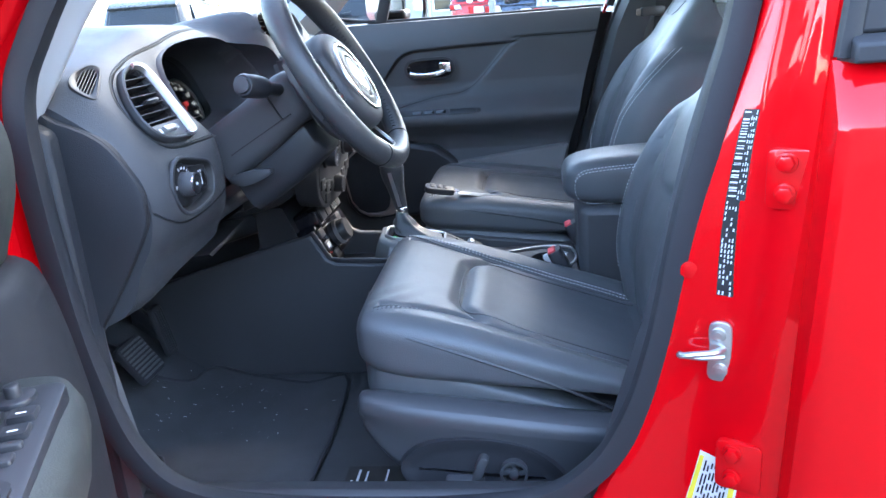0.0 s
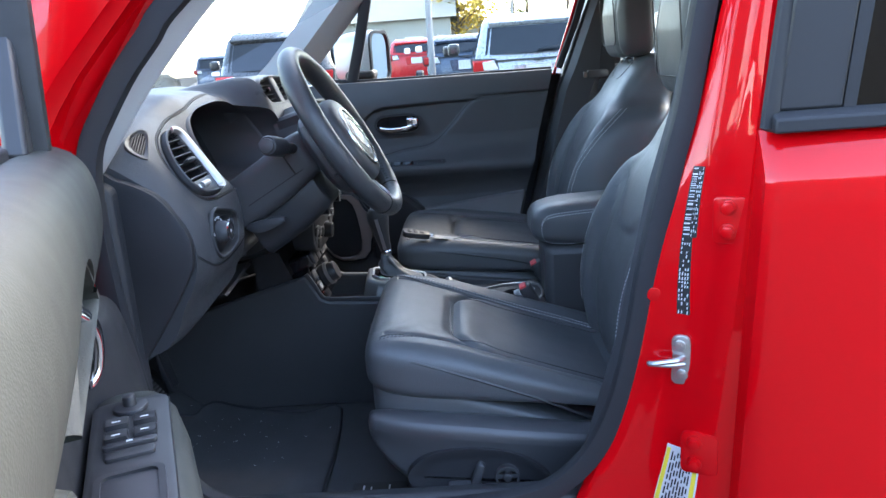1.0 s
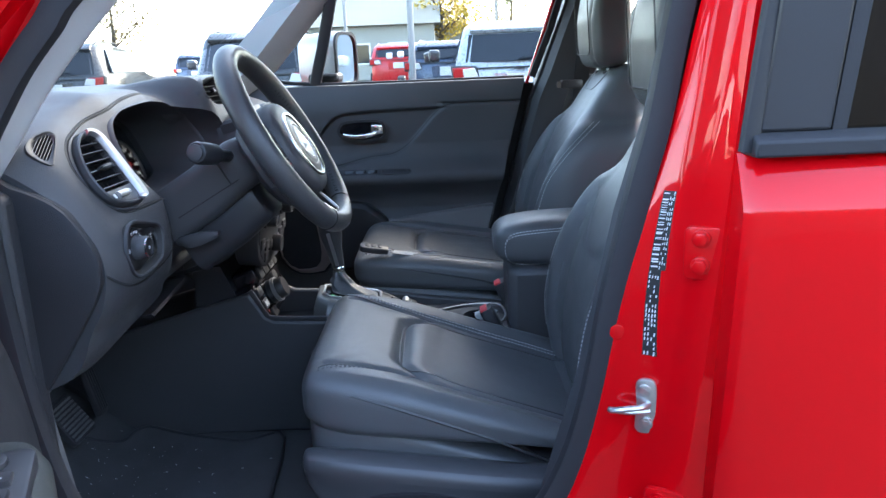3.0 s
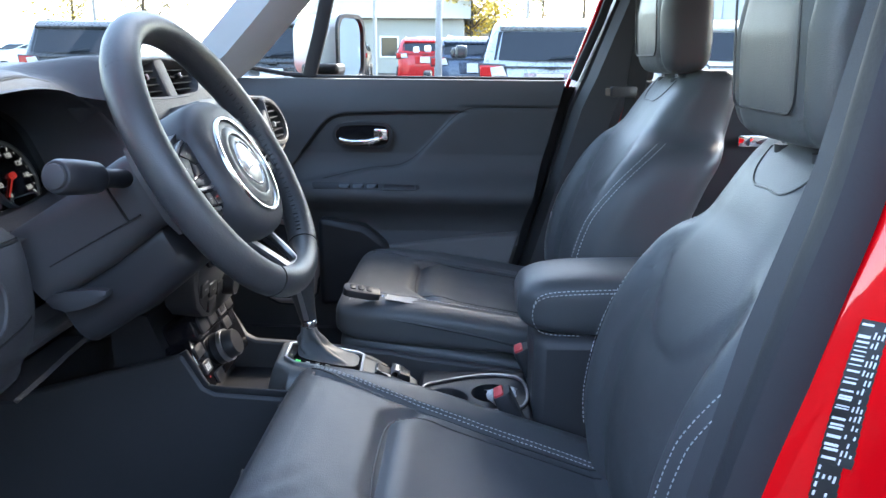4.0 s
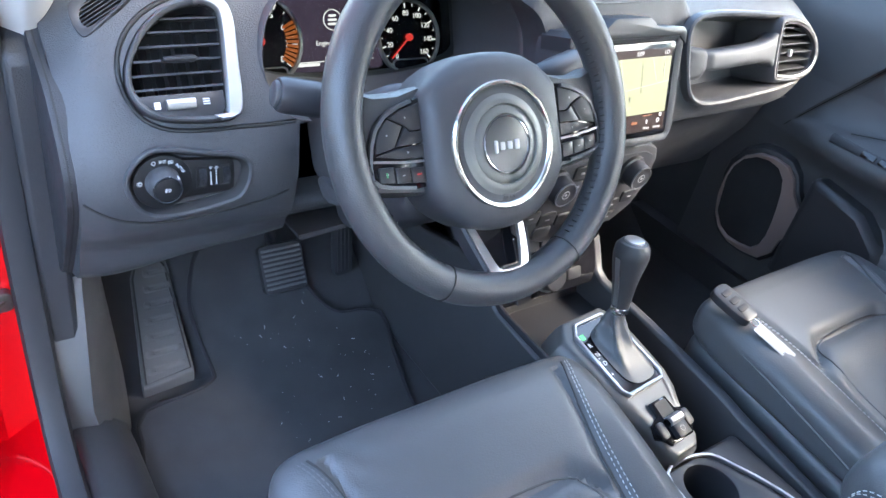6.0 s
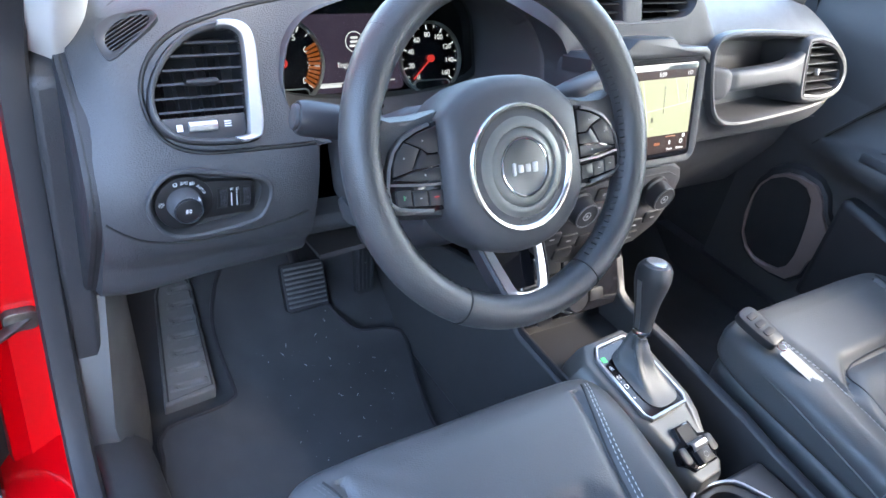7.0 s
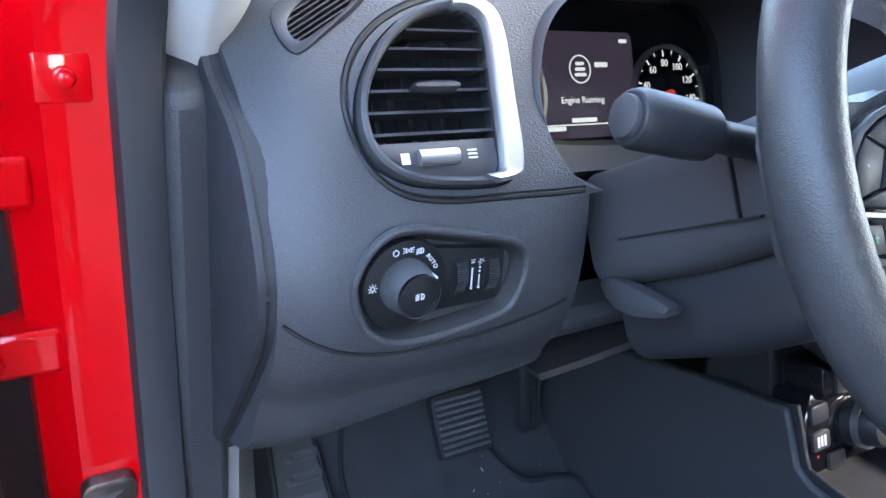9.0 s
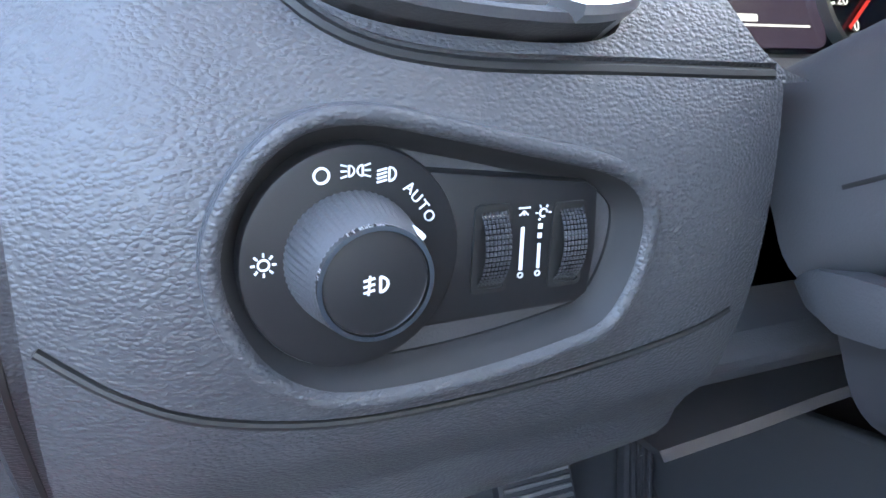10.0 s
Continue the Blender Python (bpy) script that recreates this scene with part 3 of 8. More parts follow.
def panel_y(x, z):
    """How far out the door's inner skin lies."""
    y = 0.70
    y -= 0.045 * math.exp(-((z - 0.90) / 0.045) ** 2) * (1 / (1 + math.exp(-(x + 0.17) * 40)))  # armrest roll
    y -= 0.02 * max(0, min(1, (1.0 - z) / 0.12))
    y -= 0.05 * max(0, min(1, (0.80 - z) / 0.03)) * max(0, min(1, (x - 0.0) / 0.06)) * 0.5
    y += 0.03 * max(0, (z - 1.1) / 0.09) ** 2
    top_edge, low_edge = along(x, FIELD_TOP), along(x, FIELD_LOW)
    inside = 1 / (1 + math.exp(max(-40, min(40, (z - top_edge) * 700)))) / (1 + math.exp(max(-40, min(40, -(z - low_edge) * 330))))
    y += 0.013 * inside
    y += 0.006 * math.exp(-((z - 1.120) / 0.004) ** 2) / (1 + math.exp(-(x - 0.27) * 120))
    return y


bm = bmesh.new()
NX, NZ = 260, 280
grid = []
for j in range(NZ + 1):
    z = 0.50 + (1.187 - 0.50) * j / NZ
    x1 = 0.53 + (z - 1.187) * 0.27
    grid.append([bm.verts.new((-0.36 + (x1 + 0.36) * i / NX, panel_y(-0.36 + (x1 + 0.36) * i / NX, z), z + (0.02 * max(0, -(x1 * i / NX) - 0.2) if j == NZ else 0))) for i in range(NX + 1)])
for a, b in zip(grid, grid[1:]):
    for i in range(NX):
        bm.faces.new((a[i], a[i + 1], b[i + 1], b[i]))
top = [bm.verts.new((v.co.x, 0.775, v.co.z + 0.004)) for v in grid[-1]]
for i in range(NX):
    bm.faces.new((grid[-1][i], grid[-1][i + 1], top[i + 1], top[i]))
back = [bm.verts.new((r[-1].co.x, 0.775, r[-1].co.z)) for r in grid]
for j in range(NZ):
    bm.faces.new((grid[j][-1], back[j], back[j + 1], grid[j + 1][-1]))
part("inner_panel", bm, material("door_panel_black", (0.060, 0.060, 0.063), 0.48, spec=0.42, grain=0.3, grain_size=820, kind="cells"), pdoor)
part("skin", box(-0.46, 0.56, 0.80, 0.83, 0.35, 1.17), RED, pdoor, bevel=0.01)
part("door_edge", prism([(0.28, 0.5), (0.60, 0.5), (0.60, 1.165), (0.50, 1.18)], "y", 0.772, 0.797), RUBBER, pdoor)
# Black tubes draw shadow lines along the field's joint and swoosh.
for pts in ([(x, along(x, FIELD_TOP)) for x in (-0.225, -0.172, -0.140, -0.108, -0.088, -0.066, -0.034, 0.03, 0.094, 0.17, 0.245)], [(-0.09, 0.936), (-0.03, 0.950), (0.031, 0.963), (0.095, 0.969), (0.128, 0.980), (0.155, 0.999), (0.186, 1.029), (0.238, 1.085), (0.260, 1.104), (0.285, 1.116), (0.334, 1.121), (0.416, 1.122), (0.50, 1.120)]):
    part("panel_joint", tube([(p.x, panel_y(p.x, p.z) + 0.0012, p.z) for p in spline([(x, 0, z) for x, z in pts], 5)], 0.0021, n=6), BLACKINK, pdoor)
part("lower_panel", loft([[(x, 0.651, zt_), (x, 0.645, zt_ - 0.004), (x + dx_, 0.612, 0.60), (x + dx_, 0.68, 0.60), (x, 0.68, zt_)] for x, zt_, dx_ in ((0.062, 0.766, 0.03), (0.19, 0.780, 0.0), (0.33, 0.795, -0.03), (0.418, 0.804, -0.06))]), material("grey_door_card", (0.12, 0.115, 0.115), 0.5, spec=0.4, grain=0.25, grain_size=700), pdoor, bevel=0.003)
part("waist_seal", sweep([(-0.32, 0.765, 1.218), (-0.2, 0.762, 1.198), (-0.1, 0.76, 1.191), (0.2, 0.757, 1.189), (0.53, 0.757, 1.19)], rounded(0.014, 0.012, 0.004, 2)), RUBBER, pdoor)
part("division_bar", sweep([(-0.135, 0.762, 1.19), (-0.10, 0.745, 1.30), (-0.05, 0.72, 1.48)], rounded(0.036, 0.02, 0.005, 2), up=(0, 1, 0)), SMOOTH, pdoor)
part("frame_rear", sweep([(0.556, 0.765, 1.19), (0.611, 0.745, 1.33), (0.671, 0.72, 1.52)], rounded(0.022, 0.03, 0.005, 2), up=(0, 1, 0)), RUBBER, pdoor)
part("frame_rear_skin", sweep([(0.540, 0.775, 1.17), (0.595, 0.755, 1.33), (0.655, 0.73, 1.52)], rounded(0.010, 0.02, 0.003, 2), up=(0, 1, 0)), RED, pdoor)
part("frame_top", sweep([(-0.36, 0.765, 1.19), (-0.24, 0.745, 1.30), (-0.10, 0.735, 1.43), (0.05, 0.72, 1.53), (0.3, 0.72, 1.555), (0.66, 0.72, 1.55)], rounded(0.03, 0.03, 0.005, 2), up=(0, 1, 0)), RUBBER, pdoor)
for nm, pts in (("pane", [(-0.12, 1.19), (0.54, 1.19), (0.66, 1.52), (-0.04, 1.50)]), ("quarter_pane", [(-0.35, 1.2), (-0.14, 1.19), (-0.06, 1.46)])):
    pane = part(nm, loft([[(x, 0.762 - 0.12 * (z - 1.19), z) for x, z in pts], [(x, 0.766 - 0.12 * (z - 1.19), z) for x, z in pts]]), GLASS, pdoor, smooth=False)
    pane.visible_shadow = False
# handle in its oval cup
m = facing((0.012, 0.702, 1.046), (0, -1, 0))
oval = shaped([(-0.078, -0.002), (-0.06, 0.028), (0.0, 0.034), (0.06, 0.03), (0.078, 0.0), (0.06, -0.03), (0.0, -0.036), (-0.055, -0.03)], 5)
oval = [(x, y) for x, y in oval]
part("handle_bezel", on(m, ringplate(oval, inset(oval, -0.008), -0.004, 0.006)), SMOOTH, pdoor)
part("handle_cup", on(m, slab(oval, -0.004, 0.002)), GLOSS, pdoor)
part("handle", on(m, join(sweep(spline([(-0.06, -0.012, 0.006), (-0.03, -0.018, 0.013), (0.015, -0.016, 0.016), (0.045, -0.008, 0.012)], 5), rounded(0.014, 0.007, 0.003, 2), up=(0, 0, 1)),
                          slab(rounded(0.036, 0.03, 0.004, 3, 0.048, 0.003), 0.002, 0.013, 0.003))), CHROME, pdoor, "chrome door handle")
# switch tray on the armrest
m = facing((0.030, 0.6515, 0.9215), (0, -0.80, 0.60))
tray = [(-0.145, 0.006), (-0.140, -0.009), (0.120, -0.012), (0.135, -0.006), (0.130, 0.006), (-0.140, 0.010)]
part("switch_tray", on(m, slab(tray, -0.02, 0.0018, 0.001)), SMOOTH, pdoor)
for k in range(3):
    part("switch", on(m, slab(rounded(0.03, 0.013, 0.003, 2, -0.06 + 0.036 * k, -0.001), 0.0, 0.0035, 0.0015)), GLOSS, pdoor)
part("grab_slot", on(m, ringplate(rounded(0.085, 0.019, 0.004, 3, 0.080, -0.003), rounded(0.079, 0.013, 0.003, 3, 0.080, -0.003), 0.0, 0.0040)), PLASTIC, pdoor)
# loudspeaker in the door's front corner
spk = thing("door_loudspeaker", "black door loudspeaker with a bronze-grey trim ring", "loudspeaker", at=(-0.17, 0.655, 0.60))
m = facing((-0.175, 0.652, 0.72), (0.18, -0.98, 0))
plain = [(-0.098, 0.030), (-0.094, 0.060), (-0.078, 0.088), (-0.050, 0.108), (-0.020, 0.113), (0.008, 0.106), (0.028, 0.086), (0.038, 0.056), (0.045, 0.020), (0.050, -0.020), (0.052, -0.060), (0.046, -0.092), (0.030, -0.110), (0.0, -0.114), (-0.035, -0.112), (-0.062, -0.096), (-0.084, -0.066), (-0.096, -0.020)]
tabbed = [(-0.098, 0.030), (-0.094, 0.060), (-0.078, 0.088), (-0.050, 0.108), (-0.020, 0.113), (0.014, 0.108), (0.036, 0.088), (0.050, 0.058), (0.070, 0.034), (0.076, 0.018), (0.077, -0.030), (0.066, -0.052), (0.062, -0.086), (0.040, -0.112), (0.0, -0.116), (-0.035, -0.112), (-0.062, -0.096), (-0.084, -0.066), (-0.096, -0.020)][:18]
hole = [(x * 0.88 - 0.010, y * 0.90) for x, y in plain]
BRONZE = material("bronze_grey_trim", (0.30, 0.235, 0.225), 0.34, metal=0.6)
part("surround", on(m, slab([(x * 1.13, y * 1.10) for x, y in tabbed][::-1], -0.06, 0.002, 0.008)), SMOOTH, spk)
part("trim_ring", on(m, loft([[(x, y, z) for x, y in o] for o, z in ((tabbed, -0.004), (tabbed, 0.009), ([(x * 0.985, y * 0.985) for x, y in tabbed], 0.0115), ([(x * 1.03 + 0.0002, y * 1.03) for x, y in hole], 0.0115), (hole, 0.009), (hole, -0.004))], loop=True)), BRONZE, spk, "bronze-grey trim ring")
part("grille", on(m, slab(hole[::-1], -0.01, 0.004)), CLOTH, spk)
# bottle pocket behind it
part("pocket", prism([(-0.10, 0.84), (0.02, 0.82), (0.085, 0.77), (0.10, 0.69), (0.06, 0.62), (-0.10, 0.60)], "y", 0.63, 0.69), SMOOTH, pdoor, bevel=0.015)

# outside mirror of that door
mir = thing("door_mirror", "silver-capped outside mirror on the passenger door", "mirror", at=(-0.08, 0.95, 1.2))
m = facing((-0.058, 0.955, 1.268), (0.95, -0.31, 0))
shell = rounded(0.175, 0.185, 0.05, 6)
part("shell", on(m, loft([[(x * s, y * s, z) for x, y in shell] for s, z in ((0.55, -0.15), (0.8, -0.14), (0.94, -0.10), (1.0, -0.03), (1.0, 0.0), (0.95, 0.006), (0.9, 0.0))])), material("silver_cap", (0.55, 0.55, 0.54), 0.35, metal=0.3), mir)
part("bezel", on(m, ringplate(rounded(0.172, 0.182, 0.048, 6), rounded(0.148, 0.160, 0.04, 6), -0.01, 0.010)), SMOOTH, mir)
mirror_glass = material("mirror_glass", (0.85, 0.87, 0.88), 0.03, metal=1.0, vary=0.0)
part("mirror_pane", on(m, slab(rounded(0.150, 0.162, 0.04, 6), -0.004, 0.004)), mirror_glass, mir)
part("foot", box(-0.16, -0.06, 0.78, 0.9, 1.195, 1.225), SMOOTH, mir, bevel=0.01)

# seat belt at the far pillar
belt = thing("seat_belt", "black seat belt hanging at the far pillar", "seat belt", at=(0.68, 0.65, 1.1))
part("webbing", sweep([(0.735, 0.672, 1.50), (0.715, 0.668, 1.35), (0.70, 0.662, 1.22), (0.69, 0.655, 1.12), (0.655, 0.655, 0.98), (0.60, 0.655, 0.80), (0.56, 0.65, 0.55)], rounded(0.046, 0.002, 0.0008, 1), up=(0, 1, 0)), CLOTH, belt)
part("tongue", on(facing((0.66, 0.645, 1.165), (0.3, -0.95, 0)), slab(rounded(0.07, 0.026, 0.006, 3), 0, 0.012, 0.003)), SMOOTH, belt)
part("tongue_blade", on(facing((0.66, 0.645, 1.165), (0.3, -0.95, 0)), slab(rounded(0.016, 0.018, 0.003, 2, -0.040, 0.0), 0.003, 0.006)), GREASY, belt)

# rear passenger door, behind the seats
prd = thing("far_rear_door", "dark inner panel of the far rear door", "car door", at=(1.1, 0.72, 0.5))
part("inner_panel", prism([(0.72, 1.19), (1.6, 1.19), (1.6, 0.5), (0.62, 0.5)], "y", 0.70, 0.76), DASH, prd, bevel=0.01)
part("pull_handle", on(facing((1.01, 0.695, 1.045), (0, -1, 0)), join(slab(rounded(0.09, 0.03, 0.01, 3), 0, 0.008, 0.002), slab(rounded(0.03, 0.03, 0.006, 3, -0.03, 0), 0.006, 0.016, 0.002))), CHROME, prd)
rp = part("pane", prism([(0.74, 1.19), (1.6, 1.19), (1.5, 1.52), (0.80, 1.52)], "y", 0.755, 0.759), GLASS, prd, smooth=False)
rp.visible_shadow = False
part("frame_bar", sweep([(0.74, 0.757, 1.19), (0.80, 0.74, 1.54)], rounded(0.03, 0.03, 0.004, 2), up=(0, 1, 0)), SMOOTH, prd)
bench = thing("rear_bench", "black leather rear bench seat", "car seat", at=(1.45, 0, 0.46))
part("bench_cushion", pillow(1.05, 1.55, -0.60, 0.60, lambda x: 0.50, lambda x: 0.74), LEATHER, bench)
part("bench_back", moved(pillow(0, 0.6, -0.60, 0.60, lambda x: -0.06, lambda x: 0.06), Matrix.Translation((1.55, 0, 0.65)) @ Matrix(((0.35, 0, -0.94, 0), (0, 1, 0, 0), (0.94, 0, 0.35, 0), (0, 0, 0, 1)))), LEATHER, bench)

# ---- driver's door, standing open ----
DM = Matrix(((0.397, 0.918, 0, -0.36), (-0.918, 0.397, 0, -0.80), (0, 0, 1, 0), (0, 0, 0, 1)))
ddoor = thing("driver_door", "driver's door standing open, with black trim and window switches", "car door", at=(-0.2, -1.2, 0.5))


def dpart(name, bm, mat, parent=ddoor, **kw):
    return part(name, moved(bm, DM), mat, parent, **kw)


dpart("skin", loft([[(a, b, z) for b, z in ((-0.06, 0.35), (-0.085, 0.6), (-0.085, 0.95), (-0.07, 1.14), (-0.02, 1.17), (0.0, 1.17), (0.0, 0.35))] for a in (0.060, 0.3, 0.6, 0.98)]), RED, bevel=0.005)
# Added black strip stands for the shadow over the red shut face.
dpart("shut_face_shade", loft([[(-0.012, -0.042, z), (0.05, -0.044, z), (0.058, -0.036, z), (0.05, -0.030, z), (-0.012, -0.034, z)] for z in (0.42, 0.6, 0.8, 1.0, 1.13)]), BLACKRUBBER)
prof = ((0.0, 1.172), (0.025, 1.181), (0.055, 1.178), (0.074, 1.165), (0.085, 1.143), (0.090, 1.110), (0.086, 1.070), (0.074, 1.030), (0.064, 1.005), (0.058, 0.990), (0.046, 0.985), (0.0, 0.985))
low_prof = ((0.0, 0.990), (0.060, 0.988), (0.080, 0.978), (0.090, 0.950), (0.098, 0.900), (0.104, 0.840), (0.107, 0.780), (0.106, 0.690), (0.102, 0.620), (0.085, 0.520), (0.05, 0.47), (0.0, 0.46))


def door_rings(outline, stations):
    return [[(a, p.x * k, p.y) for p in spline([(b, z, 0) for b, z in outline], 3)] for a, k in stations]


VINYL = material("door_vinyl", (0.034, 0.036, 0.032), 0.60, spec=0.28, grain=0.14, grain_size=520, kind="cells")
door_panel = dpart("inner_panel", loft(door_rings(prof, ((0.086, 0.35), (0.090, 0.70), (0.100, 0.92), (0.120, 1.0), (0.22, 1.0), (0.42, 1.0), (0.70, 1.0), (0.96, 0.98)))), VINYL)
lower_panel = dpart("lower_panel", loft(door_rings(low_prof, ((0.088, 0.5), (0.094, 0.85), (0.110, 1.0), (0.20, 1.0), (0.24, 0.82), (0.27, 0.58), (0.31, 0.52), (0.55, 0.52), (0.60, 0.52), (0.65, 0.60), (0.96, 0.62)))), material("door_card_black", (0.020, 0.020, 0.022), 0.6, spec=0.25, grain=0.2, grain_size=700))

dpart("armrest", loft([[(a, b0 + w * cx, zc + hh * cz) for cx, cz in rounded(2, 2, 0.7, 5)] for a, b0, w, zc, hh in
                       ((0.262, 0.085, 0.015, 0.900, 0.008), (0.270, 0.090, 0.036, 0.888, 0.022), (0.290, 0.093, 0.046, 0.872, 0.036), (0.36, 0.097, 0.050, 0.868, 0.042), (0.55, 0.100, 0.052, 0.870, 0.044), (0.75, 0.100, 0.050, 0.880, 0.046), (0.9, 0.10, 0.045, 0.890, 0.05))]), VINYL)
# handle recess: a real hollow with a dark floor, chrome lever inside
SIDE = Matrix(((1, 0, 0, 0), (0, 0, 1, 0), (0, 1, 0, 0), (0, 0, 0, 1)))
pk = shaped([(0.335, 1.060), (0.400, 1.098), (0.500, 1.095), (0.580, 1.060), (0.640, 1.010), (0.615, 0.985), (0.500, 0.972), (0.370, 0.970), (0.305, 0.975), (0.292, 1.000)], 5)
for panel in (door_panel, lower_panel):
    cut(panel, moved(moved(slab(pk[::-1], 0.055, 0.16), SIDE), DM))
dpart("cup_floor", moved(slab(inset(pk, -0.006)[::-1], 0.048, 0.0555), SIDE), PLASTIC)
ends = [i for i, (x, z) in enumerate(pk) if z > 1.025]
dpart("cup_lip", moved(loft([[(o[i][0], o[i][1], z) for i in ends] for o, z in ((inset(pk, -0.004), 0.070), (inset(pk, -0.003), 0.0835), (inset(pk, 0.002), 0.0845), (inset(pk, 0.006), 0.080), (inset(pk, 0.008), 0.055))], closed=False, caps=False), SIDE), VINYL)
dpart("handle_bezel", moved(ringplate(rounded(0.085, 0.085, 0.03, 6, 0.395, 1.022), rounded(0.070, 0.070, 0.024, 6, 0.395, 1.022), 0.050, 0.072), SIDE), SMOOTH)
hd = sweep(spline([(0.385, 0.064, 0.972), (0.375, 0.076, 0.985), (0.372, 0.081, 1.010), (0.376, 0.078, 1.032), (0.388, 0.066, 1.050)], 6), rounded(0.009, 0.026, 0.004, 3), up=(1, 0, 0))
dpart("handle", hd, CHROME, label="chrome door handle")
pull = shaped([(0.620, 0.990), (0.700, 1.020), (0.780, 1.020), (0.880, 0.985), (0.940, 0.880), (0.920, 0.745), (0.780, 0.700), (0.670, 0.740), (0.615, 0.880)], 5)
dpart("pull_pad", moved(slab(pull[::-1], 0.045, 0.078, 0.014), SIDE), VINYL)


def spart(name, bm, mat, **kw):
    """A piece of the switch block, drawn in to the armrest's width."""
    m = Matrix.Translation((-0.010, 0.094, 0)) @ Matrix.Diagonal((1, 0.98, 1, 1)) @ Matrix.Translation((0, -0.107, 0))
    return dpart(name, moved(bm, m), mat, **kw)


# switch block
zt = 0.911
spart("switch_plate", slab(rounded(0.27, 0.078, 0.016, 5, 0.445, 0.107), zt - 0.01, zt + 0.005, 0.003), SMOOTH)
spart("mirror_knob", join(moved(slab(circle(0.018, 24), 0, 0.005, 0.002), Matrix.Translation((0.338, 0.107, zt + 0.005))), moved(slab(circle(0.007, 16), 0, 0.016, 0.003), Matrix.Translation((0.338, 0.107, zt + 0.005)))), SMOOTH)
for a in (0.372, 0.402):
    for b in (0.094, 0.121):
        spart("window_switch", loft([[(a + dx, b + dy, zt + 0.005 + dz) for dx, dy in rounded(0.022, 0.023, 0.003, 2)] if dz < 0.004 else [(a + dx * 0.8 + 0.002, b + dy * 0.9, zt + 0.005 + dz) for dx, dy in rounded(0.022, 0.023, 0.003, 2)] for dz in (0, 0.003, 0.0055)]), SMOOTH)
spart("lock_bar", slab(rounded(0.010, 0.05, 0.004, 3, 0.424, 0.107), zt + 0.005, zt + 0.010, 0.002), SMOOTH)
spart("lock_switch", slab(rounded(0.016, 0.045, 0.004, 3, 0.443, 0.107), zt + 0.005, zt + 0.009, 0.002), SMOOTH)
spart("switch_mark", join(*[slab([(a, b), (a + 0.002, b), (a + 0.002, b + 0.008), (a, b + 0.008)], zt + 0.0106, zt + 0.0110) for a in (0.375, 0.405) for b in (0.09, 0.117)] + [slab([(0.4225, 0.104), (0.4255, 0.104), (0.4255, 0.110), (0.4225, 0.110)], zt + 0.0102, zt + 0.0105)]), WHITE)
spart("grab_tray", ringplate(rounded(0.11, 0.06, 0.012, 4, 0.53, 0.107), rounded(0.098, 0.048, 0.008, 4, 0.53, 0.107), zt - 0.03, zt + 0.008), SMOOTH)
# ribbed speaker grille low on the door, with a bronze edge
dpart("grille_trim", moved(ringplate(shaped([(0.40, 0.74), (0.48, 0.80), (0.60, 0.78), (0.62, 0.66), (0.52, 0.58), (0.42, 0.64)], 5), inset(shaped([(0.40, 0.74), (0.48, 0.80), (0.60, 0.78), (0.62, 0.66), (0.52, 0.58), (0.42, 0.64)], 5), 0.012), 0.075, 0.098), Matrix(((1, 0, 0, 0), (0, 0, 1, 0), (0, 1, 0, 0), (0, 0, 0, 1)))), material("bronze_edge", (0.34, 0.28, 0.26), 0.35, metal=0.6))
for k in range(14):
    dpart("grille_rib", box(0.425, 0.60, 0.076, 0.088, 0.625 + 0.011 * k, 0.632 + 0.011 * k), PLASTIC)
# window frame and mirror sail of the open door
dpart("sail", prism([(0.095, 1.172), (0.22, 1.178), (0.135, 1.34)], "y", 0.01, 0.035), SMOOTH, bevel=0.006)
dpart("frame_front", sweep([(0.155, 0.030, 1.165), (0.128, 0.038, 1.36), (0.100, 0.050, 1.56)], rounded(0.034, 0.040, 0.005, 2), up=(0, 1, 0)), BLACKRUBBER)
dpart("frame_skin", sweep([(0.118, 0.000, 1.165), (0.098, 0.010, 1.36), (0.075, 0.024, 1.56)], rounded(0.030, 0.030, 0.004, 2), up=(0, 1, 0)), RED)

dpart("waist_seal", box(0.1, 0.97, 0.0, 0.016, 1.172, 1.19), RUBBER, bevel=0.003)


